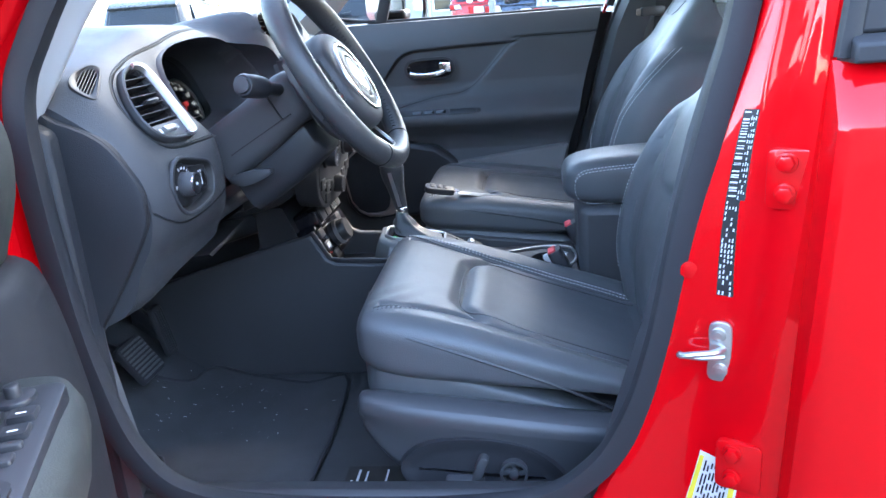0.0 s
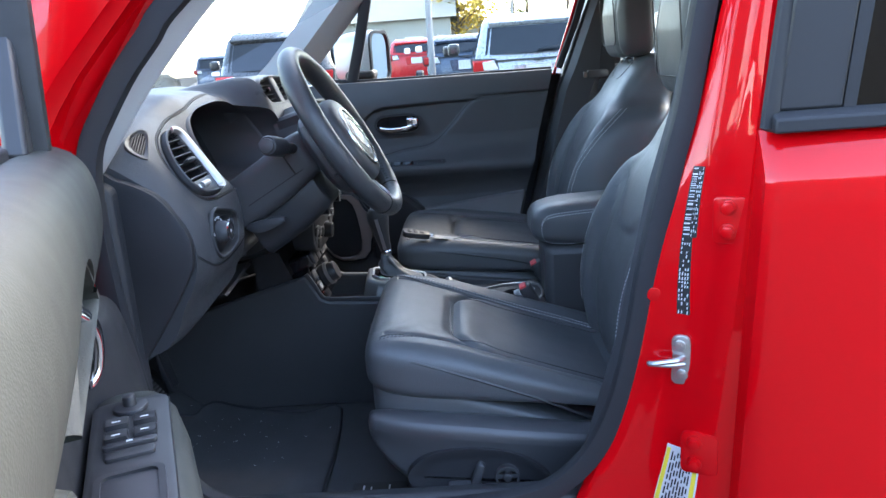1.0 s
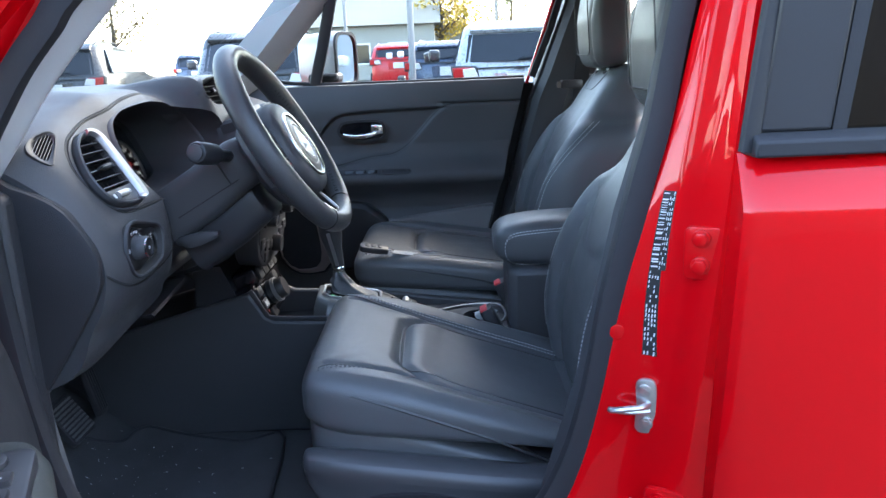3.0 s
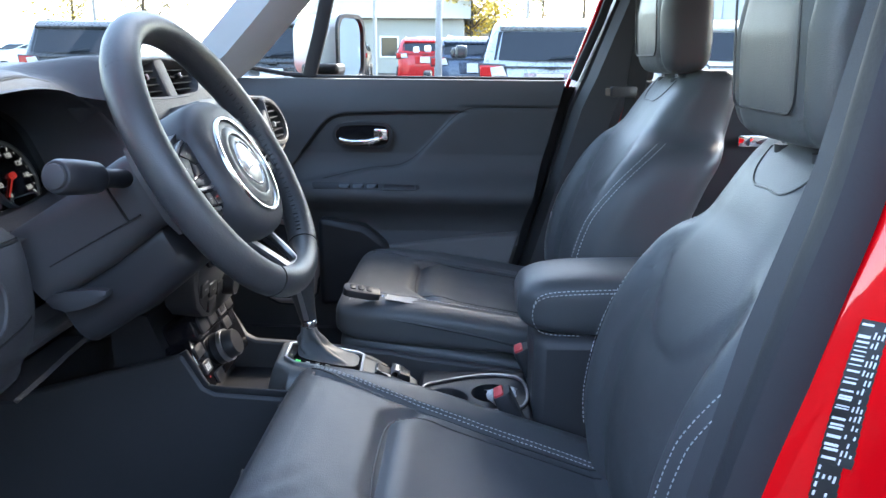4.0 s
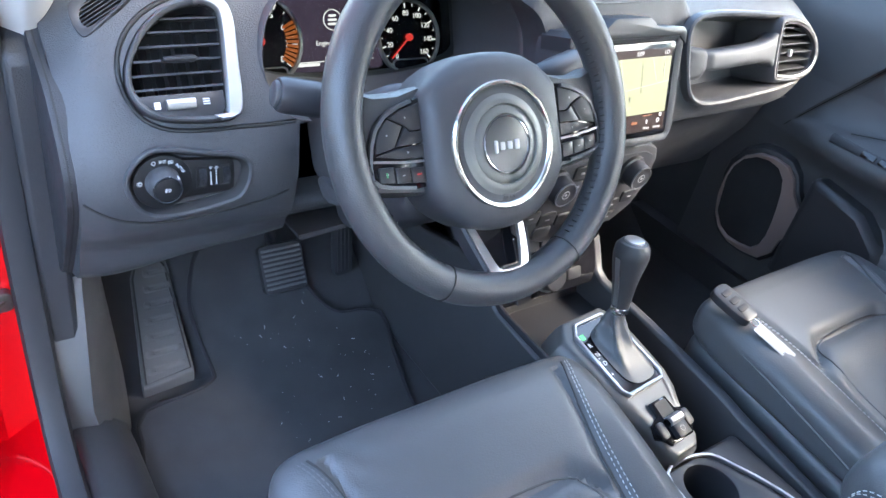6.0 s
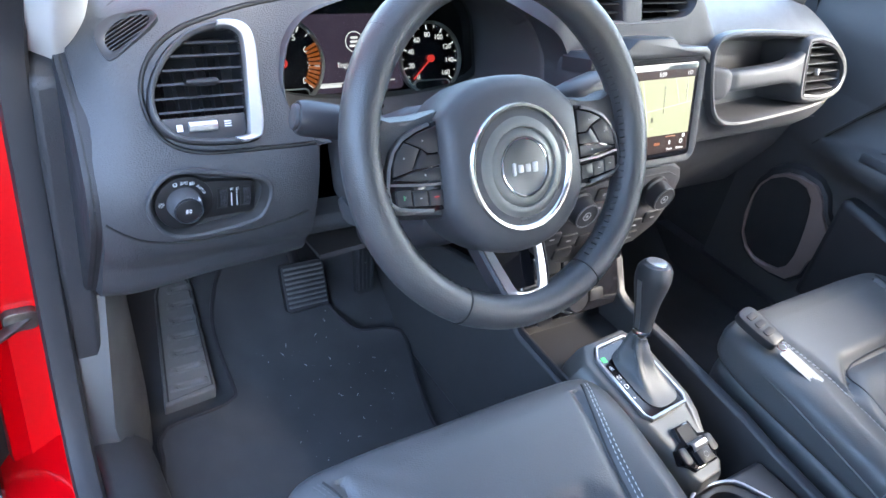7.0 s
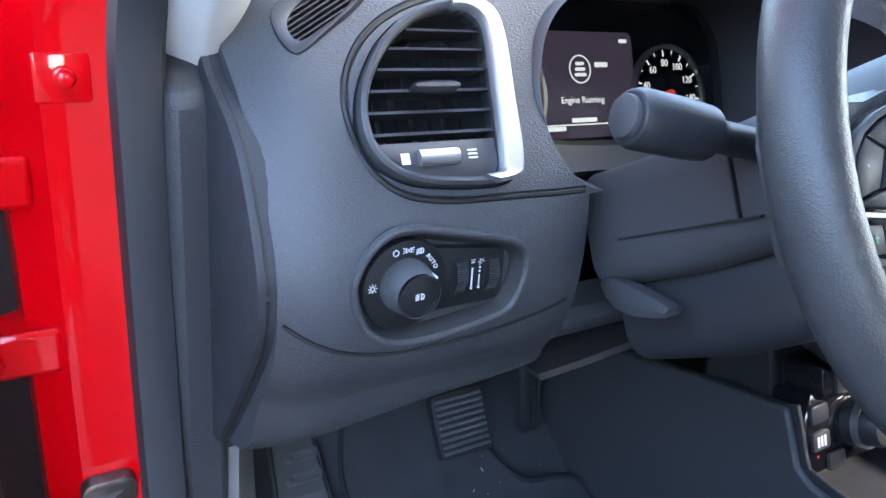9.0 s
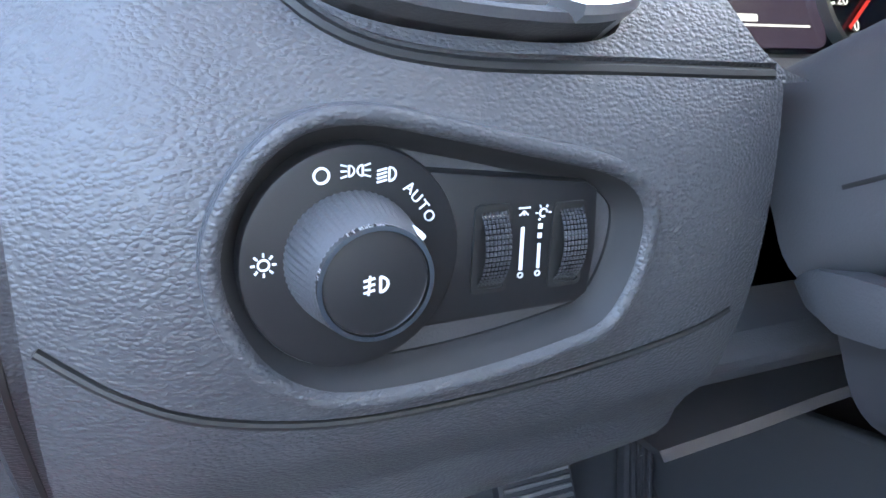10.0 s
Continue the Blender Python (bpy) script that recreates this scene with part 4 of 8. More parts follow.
# ---- dashboard ----
dash = thing("dashboard", "black grained dashboard with framed vents, screens and switches", "dashboard", at=(-0.4, 0, 0.8))
STATIONS = (
    (-0.700, ((-0.80, 1.15), (-0.55, 1.18), (-0.41, 1.165), (-0.345, 1.150), (-0.306, 1.134), (-0.240, 1.088), (-0.200, 1.040), (-0.188, 1.000), (-0.194, 0.955), (-0.216, 0.912), (-0.29, 0.825), (-0.60, 0.80))),
    (-0.665, ((-0.82, 1.165), (-0.55, 1.20), (-0.42, 1.188), (-0.345, 1.172), (-0.285, 1.160), (-0.230, 1.110), (-0.190, 1.047), (-0.176, 1.003), (-0.182, 0.955), (-0.205, 0.912), (-0.275, 0.832), (-0.60, 0.80))),
    (-0.600, ((-0.84, 1.175), (-0.55, 1.215), (-0.42, 1.205), (-0.335, 1.190), (-0.275, 1.172), (-0.226, 1.112), (-0.188, 1.052), (-0.172, 1.003), (-0.178, 0.955), (-0.200, 0.915), (-0.262, 0.85), (-0.60, 0.80))),
    (-0.500, ((-0.85, 1.18), (-0.55, 1.222), (-0.42, 1.218), (-0.330, 1.208), (-0.285, 1.192), (-0.230, 1.120), (-0.192, 1.060), (-0.176, 1.010), (-0.180, 0.955), (-0.200, 0.915), (-0.262, 0.86), (-0.60, 0.80))),
    (-0.420, ((-0.86, 1.18), (-0.55, 1.228), (-0.42, 1.228), (-0.325, 1.222), (-0.285, 1.210), (-0.232, 1.140), (-0.200, 1.070), (-0.195, 1.010), (-0.195, 0.955), (-0.210, 0.91), (-0.262, 0.87), (-0.60, 0.80))),
    (-0.270, ((-0.86, 1.18), (-0.55, 1.228), (-0.42, 1.228), (-0.325, 1.222), (-0.285, 1.210), (-0.232, 1.140), (-0.200, 1.070), (-0.195, 1.010), (-0.195, 0.955), (-0.210, 0.91), (-0.262, 0.87), (-0.60, 0.80))),
    (-0.180, ((-0.87, 1.18), (-0.55, 1.225), (-0.42, 1.222), (-0.330, 1.212), (-0.275, 1.195), (-0.215, 1.135), (-0.178, 1.075), (-0.165, 1.015), (-0.166, 0.955), (-0.190, 0.90), (-0.262, 0.85), (-0.60, 0.80))),
    (-0.140, ((-0.87, 1.18), (-0.55, 1.225), (-0.42, 1.220), (-0.330, 1.232), (-0.250, 1.239), (-0.207, 1.218), (-0.174, 1.130), (-0.146, 1.030), (-0.142, 0.965), (-0.165, 0.90), (-0.25, 0.84), (-0.60, 0.80))),
    (0.118, ((-0.87, 1.18), (-0.55, 1.225), (-0.42, 1.220), (-0.330, 1.232), (-0.250, 1.239), (-0.207, 1.218), (-0.174, 1.130), (-0.146, 1.030), (-0.142, 0.965), (-0.165, 0.90), (-0.25, 0.84), (-0.60, 0.80))),
    (0.170, ((-0.87, 1.18), (-0.55, 1.222), (-0.42, 1.215), (-0.330, 1.206), (-0.250, 1.192), (-0.180, 1.150), (-0.150, 1.095), (-0.140, 1.035), (-0.150, 0.995), (-0.185, 0.972), (-0.30, 0.90), (-0.60, 0.82))),
    (0.420, ((-0.86, 1.175), (-0.55, 1.212), (-0.42, 1.202), (-0.335, 1.190), (-0.258, 1.175), (-0.185, 1.140), (-0.150, 1.090), (-0.142, 1.035), (-0.155, 0.995), (-0.195, 0.972), (-0.32, 0.90), (-0.60, 0.82))),
    (0.560, ((-0.84, 1.17), (-0.55, 1.195), (-0.42, 1.182), (-0.350, 1.168), (-0.275, 1.150), (-0.215, 1.120), (-0.185, 1.080), (-0.178, 1.035), (-0.188, 0.998), (-0.225, 0.975), (-0.33, 0.90), (-0.60, 0.82))),
    (0.650, ((-0.80, 1.15), (-0.55, 1.170), (-0.44, 1.155), (-0.390, 1.140), (-0.340, 1.122), (-0.300, 1.095), (-0.282, 1.065), (-0.278, 1.030), (-0.285, 1.000), (-0.305, 0.98), (-0.36, 0.90), (-0.60, 0.82))))
flat = lerp_rows([(y, *[c for p in prof for c in p]) for y, prof in STATIONS], 130)
rings = []
for y, *cs in flat:
    pts = [(cs[i], y, cs[i + 1]) for i in range(0, len(cs), 2)]
    rings.append([tuple(p) for p in spline(pts, 5)])
dash_body = part("dash_body", loft(rings), DASH, dash)
CY = -0.312
HOOD = [(CY + a, z) for a, z in shaped([(0.187, 1.112), (0.180, 1.141), (0.160, 1.168), (0.115, 1.190), (0.05, 1.197), (-0.018, 1.195), (-0.080, 1.190), (-0.120, 1.182), (-0.148, 1.172), (-0.168, 1.155), (-0.180, 1.133), (-0.186, 1.103), (-0.175, 1.07), (-0.135, 1.046), (0.0, 1.035), (0.135, 1.046), (0.175, 1.07)], 5)]


def face_x(z):
    return -0.195 - max(0, z - 1.05) * 0.55


def hood_ring(dx, s, dz=0.0):
    """The hood's outline, with no outer lip along its foot."""
    out = []
    for y, z in HOOD:
        k = s if s < 1 else 1 + (s - 1) * max(0, min(1, (z - 1.06) / 0.05))
        out.append((face_x(z) + dx * (1 if s < 1 or z > 1.07 else 0.4) - 0.06 * max(0, min(1, (1.062 - z) / 0.022)), CY + (y - CY) * k, 1.11 + (z - 1.11) * k + dz))
    return out


cut(dash_body, loft([hood_ring(0.12, 1.02), hood_ring(0.0, 1.0), hood_ring(-0.05, 0.97), hood_ring(-0.17, 0.93)]))
part("instrument_hood", loft([hood_ring(-0.165, 0.92), hood_ring(-0.05, 0.955), hood_ring(0.0, 0.985), hood_ring(0.006, 0.994), hood_ring(0.008, 1.005), hood_ring(0.006, 1.018), hood_ring(0.0, 1.026), hood_ring(-0.02, 1.028)], caps=False), PLASTIC, dash)
cut(dash_body, box(-0.262, 0.0, -0.464, -0.222, 0.80, 1.046))
# left vent: cut, core blackened for its depth's shade, slats, silver frame
VM = facing((-0.218, -0.59, 1.11), (0.831, 0, 0.557))
VO = shaped([(0.047, -0.056), (0.058, -0.044), (0.062, 0.0), (0.065, 0.045), (0.058, 0.065), (0.035, 0.070), (0.002, 0.062), (-0.026, 0.042), (-0.046, 0.012), (-0.052, -0.015), (-0.045, -0.036), (-0.025, -0.050), (0.01, -0.056)], 5)
VI = shaped([(0.037, -0.050), (0.042, -0.042), (0.047, 0.0), (0.051, 0.045), (0.047, 0.058), (0.032, 0.0625), (0.004, 0.056), (-0.022, 0.037), (-0.041, 0.010), (-0.046, -0.014), (-0.040, -0.032), (-0.023, -0.045), (0.008, -0.050)], 5)
cut(dash_body, on(VM, slab([(x * 1.02, y * 1.02) for x, y in VO], -0.045, 0.05)))

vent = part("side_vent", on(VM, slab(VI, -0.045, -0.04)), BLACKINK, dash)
part("vent_wall", on(VM, ringplate(VO, VI, -0.045, -0.004)), SMOOTH, vent)
FRAME = ((VO, -0.01), (VO, 0.003), (inset(VO, 0.002), 0.005), (inset(VI, -0.002), 0.004), (VI, 0.001), (VI, -0.01))
part("vent_bezel", on(VM, loft([[(x, y, z) for x, y in o] for o, z in FRAME], loop=True)), PLASTIC, vent)
first = next(i for i in range(len(VO)) if VO[i][0] > 0.028 and VO[i - 1][0] <= 0.028)
run = [(first + k) % len(VO) for k in range(len(VO)) if VO[(first + k) % len(VO)][0] > 0.028]
part("vent_frame", on(VM, loft([[(o[i][0], o[i][1], z + (0.0045 if z > -0.009 else 0)) for o, z in FRAME] for i in run])), BRIGHT, vent, "satin silver vent frame")


def width_at(outline, v):
    xs = []
    n = len(outline)
    for i in range(n):
        (x0, y0), (x1, y1) = outline[i], outline[(i + 1) % n]
        if (y0 - v) * (y1 - v) < 0:
            xs.append(x0 + (x1 - x0) * (v - y0) / (y1 - y0))
    return (min(xs), max(xs)) if len(xs) > 1 else (0, 0)


for k, v in enumerate((-0.020, -0.006, 0.008, 0.022, 0.036, 0.049)):
    a, b = width_at(VI, v)
    part("slat", on(VM, loft([[(x, v - 0.0012, 0.0 - 0.003 * 0), (x, v + 0.0014, -0.002), (x, v + 0.004, -0.022), (x, v + 0.002, -0.022)] for x in (a + 0.001, b - 0.001)])), SMOOTH, vent)
for k in range(6):
    x = -0.03 + 0.0125 * k
    part("fin", on(VM, box(x, x + 0.0012, -0.026, 0.05 if x > 0 else 0.03, -0.038, -0.024)), SMOOTH, vent)
part("vent_tab", on(VM, loft([[(x, 0.008 + h * c, 0.004 + 0.006 * s * (1 - 0.0)) for c, s in circle(1, 10)] for x, h in ((-0.014, 0.001), (-0.012, 0.003), (0.0, 0.0042), (0.016, 0.0042), (0.019, 0.002))])), SMOOTH, vent)
part("vent_dial_plate", on(VM, slab([(-0.044, -0.026), (-0.040, -0.0335), (-0.023, -0.0465), (0.008, -0.0515), (0.037, -0.0515), (0.042, -0.042), (0.042, -0.026)], -0.03, 0.001, 0.001)), SMOOTH, vent)
part("vent_dial", on(VM, loft([[(x, -0.0365 + 0.0055 * c, 0.002 + 0.004 * s) for c, s in circle(1, 10)] for x in [-0.018 + 0.0016 * i for i in range(19)]])), SILVER, vent, "ribbed silver air dial")
each("vent_mark", VM, [slab([(-0.030, -0.040), (-0.024, -0.040), (-0.024, -0.033), (-0.030, -0.033)], 0.0012, 0.0016)] + [slab([(0.019, -0.039 + 0.0025 * i), (0.026, -0.039 + 0.0025 * i), (0.026, -0.0378 + 0.0025 * i), (0.019, -0.0378 + 0.0025 * i)], 0.0012, 0.0016) for i in range(3)], WHITE, vent)
# pressed line between upper pad and lower panel
dash_tree = BVHTree.FromObject(dash_body, bpy.context.evaluated_depsgraph_get())


def snap(y, z, lift=0.0):
    """The point of the dash's face behind (y, z)."""
    p = dash_tree.ray_cast(Vector((0.3, y, z)), Vector((-1, 0, 0)))[0]
    return (p or Vector((-0.25, y, z))) + Vector((lift, 0, 0))


JOINTS = (((-0.468, 1.050), (-0.529, 1.052), (-0.591, 1.054), (-0.623, 1.062), (-0.641, 1.081), (-0.6455, 1.107), (-0.638, 1.128), (-0.620, 1.147), (-0.594, 1.161), (-0.562, 1.170), (-0.520, 1.179), (-0.458, 1.190), (-0.386, 1.202), (-0.325, 1.209), (-0.250, 1.212), (-0.19, 1.204)),
          ((-0.697, 0.985), (-0.68, 0.972), (-0.655, 0.960), (-0.62, 0.953), (-0.57, 0.953), (-0.52, 0.958), (-0.475, 0.966)))
for ends, r in zip(JOINTS, (0.0030, 0.0018)):
    line = [snap(p.y, p.z) for p in spline([(0, y, z) for y, z in ends], 5)]
    part("panel_joint", tube([p - Vector((r * 0.7, 0, r * 0.5)) for p in line], r * 0.85, n=8), BLACKINK, dash)
    cut(dash_body, tube(line, r, n=8))

# light switch bezel
BM = facing((-0.1725, -0.6, 1.0), (1, 0, 0.03))
BZ = shaped([(-0.057, 0.004), (-0.052, 0.024), (-0.038, 0.039), (-0.020, 0.0425), (0.004, 0.038), (0.030, 0.032), (0.055, 0.026), (0.068, 0.019), (0.0735, 0.008), (0.0715, -0.010), (0.062, -0.026), (0.044, -0.0315), (0.016, -0.0355), (-0.012, -0.0365), (-0.032, -0.033), (-0.048, -0.020)], 4)[::-1]
cut(dash_body, on(BM, slab([(x, y) for x, y in BZ], -0.012, 0.05)))
sw_block = part("light_switch", on(BM, slab(inset(BZ, 0.0), -0.013, -0.0112)), PLASTIC, dash, "black headlamp switch panel")
part("bezel_rim", on(BM, loft([[(x, y, z) for x, y in o] for o, z in ((inset(BZ, -0.0030), -0.004), (inset(BZ, -0.0026), 0.0000), (inset(BZ, -0.0014), 0.0007), (inset(BZ, 0.0), 0.0008), (inset(BZ, 0.0013), 0.0002), (inset(BZ, 0.0024), -0.0014))], caps=False)), DASH, sw_block)
part("bezel_slope", on(BM, loft([[(x, y, z) for x, y in o] for o, z in ((inset(BZ, 0.0018), -0.0020), (inset(BZ, 0.0024), -0.0015), (inset(BZ, 0.0034), -0.0032), (inset(BZ, 0.0066), -0.0088), (inset(BZ, 0.0082), -0.0100), (inset(BZ, 0.0082), -0.012), (inset(BZ, 0.0018), -0.012))], loop=True)), BLACKRUBBER, sw_block)
disc = [(-0.0205 + 0.030 * math.cos(a), 0.0042 + 0.031 * math.sin(a)) for a in [2 * math.pi * i / 48 for i in range(48)]]
MATTE = material("matte_black_panel", (0.010, 0.010, 0.011), 0.5, spec=0.3)
part("dial_plate", on(BM, slab(disc, -0.0115, -0.0035, 0.0015)), MATTE, sw_block)
part("thumb_plate", on(BM, slab([(0.0, -0.0185), (0.025, -0.0182), (0.051, -0.0180), (0.0555, -0.015), (0.0565, 0.0), (0.055, 0.0178), (0.051, 0.0205), (0.026, 0.0235), (0.0, 0.0265)], -0.0115, -0.0045, 0.001)), MATTE, sw_block)
kc = (-0.0215, 0.0055)
kn = []
for r, z in ((0.0176, -0.004), (0.0173, 0.001), (0.0168, 0.004), (0.0149, 0.0135), (0.0144, 0.0148)):
    kn.append([(kc[0] + (r + (0.0004 if i % 2 and z < 0.0145 else 0)) * math.cos(2 * math.pi * i / 120), kc[1] + (r + (0.0004 if i % 2 and z < 0.0145 else 0)) * math.sin(2 * math.pi * i / 120), z) for i in range(120)])
knob = part("switch_knob", on(BM, loft(kn)), PLASTIC, sw_block, "ribbed rotary knob")
part("knob_ring", on(BM @ Matrix.Translation((*kc, 0)), ringplate(circle(0.0147, 48), circle(0.0135, 48), 0.011, 0.0164)), CHROME, sw_block, "chrome knob ring")
part("knob_cap", on(BM @ Matrix.Translation((*kc, 0)), slab(circle(0.0135, 40), 0.010, 0.0160, 0.0012)), MATTE, sw_block)
part("knob_pointer", on(BM, slab([(kc[0] + 0.0112, kc[1] + 0.0104), (kc[0] + 0.0122, kc[1] + 0.0092), (kc[0] + 0.0131, kc[1] + 0.0101), (kc[0] + 0.0121, kc[1] + 0.0113)], 0.008, 0.0142)), WHITE, sw_block)
for cx, cy in ((0.0202, 0.003), (0.0459, 0.002)):
    # Flat black plate, no cut: stands for the dark recess round the wheel.
    part("wheel_slot_shade", on(BM, slab(rounded(0.0105, 0.0250, 0.001, 2, cx, cy), -0.0050, -0.0042)), BLACKINK, sw_block)
    wl = part("thumbwheel", on(BM, loft([[(cx + x, cy + 0.0117 * math.sin(a), -0.0075 + 0.0075 * math.cos(a)) for x in (-0.0042, 0.0042)] for a in [radians(-90 + 180 * i / 24) for i in range(25)]], closed=False, caps=False)), GLOSS, sw_block)
    studs = bmesh.new()
    for k in range(21):
        a = radians(-80 + 8 * k)
        for q in range(7):
            c0 = Vector((cx - 0.0036 + 0.0012 * q, cy + 0.0117 * math.sin(a), -0.0075 + 0.0075 * math.cos(a)))
            nn = Vector((0, math.sin(a), math.cos(a)))
            tt = Vector((0, math.cos(a), -math.sin(a)))
            base = [studs.verts.new(c0 + Vector((dx * 0.00048, 0, 0)) + tt * dt * 0.00062) for dx, dt in ((-1, -1), (1, -1), (1, 1), (-1, 1))]
            tip = studs.verts.new(c0 + nn * 0.0007)
            for e in range(4):
                studs.faces.new((base[e], base[(e + 1) % 4], tip))
    part("grip_studs", on(BM, studs), SMOOTH, wl, smooth=False)["kind"] = "stuff"
    part("thumb_frame", on(BM, ringplate(rounded(0.0115, 0.0265, 0.0015, 2, cx - 0.0005, cy), rounded(0.0086, 0.0238, 0.001, 2, cx, cy), -0.006, -0.0035)), BLACKINK, sw_block)
zp = -0.0034


def arcbar(cx, cy, r, a0, a1, w, n=10):
    o = [(cx + (r + w / 2) * math.cos(radians(a0 + (a1 - a0) * i / n)), cy + (r + w / 2) * math.sin(radians(a0 + (a1 - a0) * i / n))) for i in range(n + 1)]
    o += [(cx + (r - w / 2) * math.cos(radians(a1 + (a0 - a1) * i / n)), cy + (r - w / 2) * math.sin(radians(a1 + (a0 - a1) * i / n))) for i in range(n + 1)]
    return slab(o, zp, zp + 0.0004)


def stroke(x0, y0, x1, y1, w=0.0006, z=zp):
    d = Vector((x1 - x0, y1 - y0)).normalized() * w / 2
    return slab([(x0 - d.y, y0 + d.x), (x0 + d.y, y0 - d.x), (x1 + d.y, y1 - d.x), (x1 - d.y, y1 + d.x)], z, z + 0.0004)


marks = [arcbar(-0.0294, 0.0276, 0.0019, 0, 360, 0.0006, 20)]
for s in (-1, 1):  # side lamps
    cx = -0.0206 + s * 0.0018
    marks += [arcbar(cx, 0.0284, 0.0014, -90 if s < 0 else 90, 90 if s < 0 else 270, 0.0004), stroke(cx, 0.0270, cx, 0.0298, 0.0005)]
    marks += [stroke(cx + s * 0.0005, 0.0284 + d, cx + s * 0.0021, 0.0284 + d * 1.4, 0.0004) for d in (-0.0012, 0, 0.0012)]
marks += [arcbar(-0.0117, 0.0270, 0.0018, -90, 90, 0.0005), stroke(-0.0117, 0.0252, -0.0117, 0.0288, 0.0005)]
marks += [stroke(-0.0150, 0.0250 + d, -0.0123, 0.0256 + d, 0.0005) for d in (0, 0.001, 0.002, 0.003)]
marks += [arcbar(-0.0442, 0.0059, 0.0014, 0, 360, 0.0005, 16)] + [stroke(-0.0442 + 0.0021 * math.cos(a), 0.0059 + 0.0021 * math.sin(a), -0.0442 + 0.0032 * math.cos(a), 0.0059 + 0.0032 * math.sin(a), 0.0005) for a in [k * math.pi / 4 for k in range(8)]]
marks += [stroke(0.0292, 0.009, 0.0296, -0.0042, 0.0011), arcbar(0.0297, -0.0058, 0.0008, 0, 360, 0.0004, 12), arcbar(0.0355, -0.0058, 0.0008, 0, 360, 0.0004, 12), stroke(0.0352, 0.0035, 0.0355, -0.0042, 0.0009), stroke(0.0351, 0.0095, 0.0351, 0.0080, 0.0013), stroke(0.0351, 0.0067, 0.0351, 0.0052, 0.0013)]
marks += [stroke(0.0275, 0.0147, 0.0312, 0.0147, 0.0005)] + [stroke(0.0293, 0.0138, 0.0293 + d, 0.0125, 0.0004) for d in (-0.0014, 0, 0.0014)] + [arcbar(0.0357, 0.0128, 0.0012, 0, 300, 0.0005)] + [stroke(0.0357 + 0.0018 * math.cos(a), 0.0128 + 0.0018 * math.sin(a), 0.0357 + 0.0026 * math.cos(a), 0.0128 + 0.0026 * math.sin(a), 0.0004) for a in [k * math.pi / 3 for k in range(5)]]
each("switch_symbol", BM, marks, WHITE, sw_block)
for ch, dx, dy, rot in (("A", -0.0062, 0.0230, -38), ("U", -0.0042, 0.0205, -44), ("T", -0.0022, 0.0179, -50), ("O", -0.0004, 0.0150, -56)):
    lettering("letter", ch, 0.0042, BM @ Matrix.Translation((dx, dy, zp)) @ Matrix.Rotation(radians(rot), 4, "Z"), WHITE, sw_block)
fog = [arcbar(kc[0] + 0.0008, kc[1], 0.0019, -90, 90, 0.0006), stroke(kc[0] + 0.0008, kc[1] - 0.0020, kc[0] + 0.0008, kc[1] + 0.0020, 0.0006)] + [stroke(kc[0] - 0.0034, kc[1] + d - 0.0003, kc[0] - 0.0006, kc[1] + d + 0.0003, 0.0005) for d in (-0.0015, 0, 0.0015)] + [stroke(kc[0] - 0.0022, kc[1] - 0.0024, kc[0] - 0.0018, kc[1] + 0.0024, 0.0005)]
part("fog_symbol", on(BM @ Matrix.Translation((0, 0, 0.0160 - zp)), join(*fog)), WHITE, sw_block)

# end cap facing the door
cap = [(-0.305, 1.115), (-0.278, 1.112), (-0.222, 1.083), (-0.186, 1.028), (-0.181, 0.995), (-0.190, 0.960), (-0.245, 0.875), (-0.290, 0.815), (-0.306, 0.80), (-0.312, 0.835), (-0.316, 0.977)]
cap = [(p.x - 0.009, p.y) for p in spline([(a, b, 0) for a, b in cap], 6, True)]
part("end_cap", loft([[(x, y, z) for x, z in o] for o, y in ((cap, -0.690), (cap, -0.706), ([(x * 0.985 - 0.0038, 0.96 + (z - 0.96) * 0.985) for x, z in cap], -0.711), ([(x * 0.9 - 0.025, 0.96 + (z - 0.96) * 0.9) for x, z in cap], -0.7135))]), ENDCAP, dash)
part("panel_joint", tube([(x, -0.7055, z) for x, z in inset(cap, -0.0012)], 0.0017, True, 6), BLACKINK, dash)
# corner defroster vent, flush with the pad
SM = facing((-0.266, -0.647, 1.1535), (0.62, -0.33, 0.71)) @ Matrix.Rotation(radians(45.5), 4, "Z") @ Matrix.Translation((-0.005, 0, 0))
si = [(p.x, p.y) for p in spline([(-0.017, 0.003, 0), (-0.0118, 0.0112, 0), (0.0, 0.0162, 0), (0.0109, 0.0163, 0), (0.0251, 0.0117, 0), (0.0335, 0.0052, 0), (0.0314, -0.0005, 0), (0.0193, -0.005, 0), (0.0007, -0.0065, 0), (-0.0155, -0.0060, 0)], 4, True)][::-1]
so = [(p.x, p.y) for p in spline([(-0.0243, 0.006, 0), (-0.0166, 0.0205, 0), (0.0016, 0.0245, 0), (0.0254, 0.0165, 0), (0.0388, 0.0081, 0), (0.0400, -0.0021, 0), (0.0268, -0.0073, 0), (0.0035, -0.0110, 0), (-0.0209, -0.0140, 0), (-0.0259, -0.009, 0)], 4, True)][::-1]
cut(dash_body, on(SM, slab(so, -0.03, 0.04)))
cv = part("corner_vent", on(SM, loft([[(x, y, z) for x, y in o] for o, z in ((inset(so, -0.0006), -0.03), (inset(so, -0.0006), 0.0), (so, 0.0018), (inset(so, 0.0015), 0.0020), (inset(si, -0.0020), 0.0002), (si, -0.0008), (si, -0.03))], caps=False)), SMOOTH, dash)
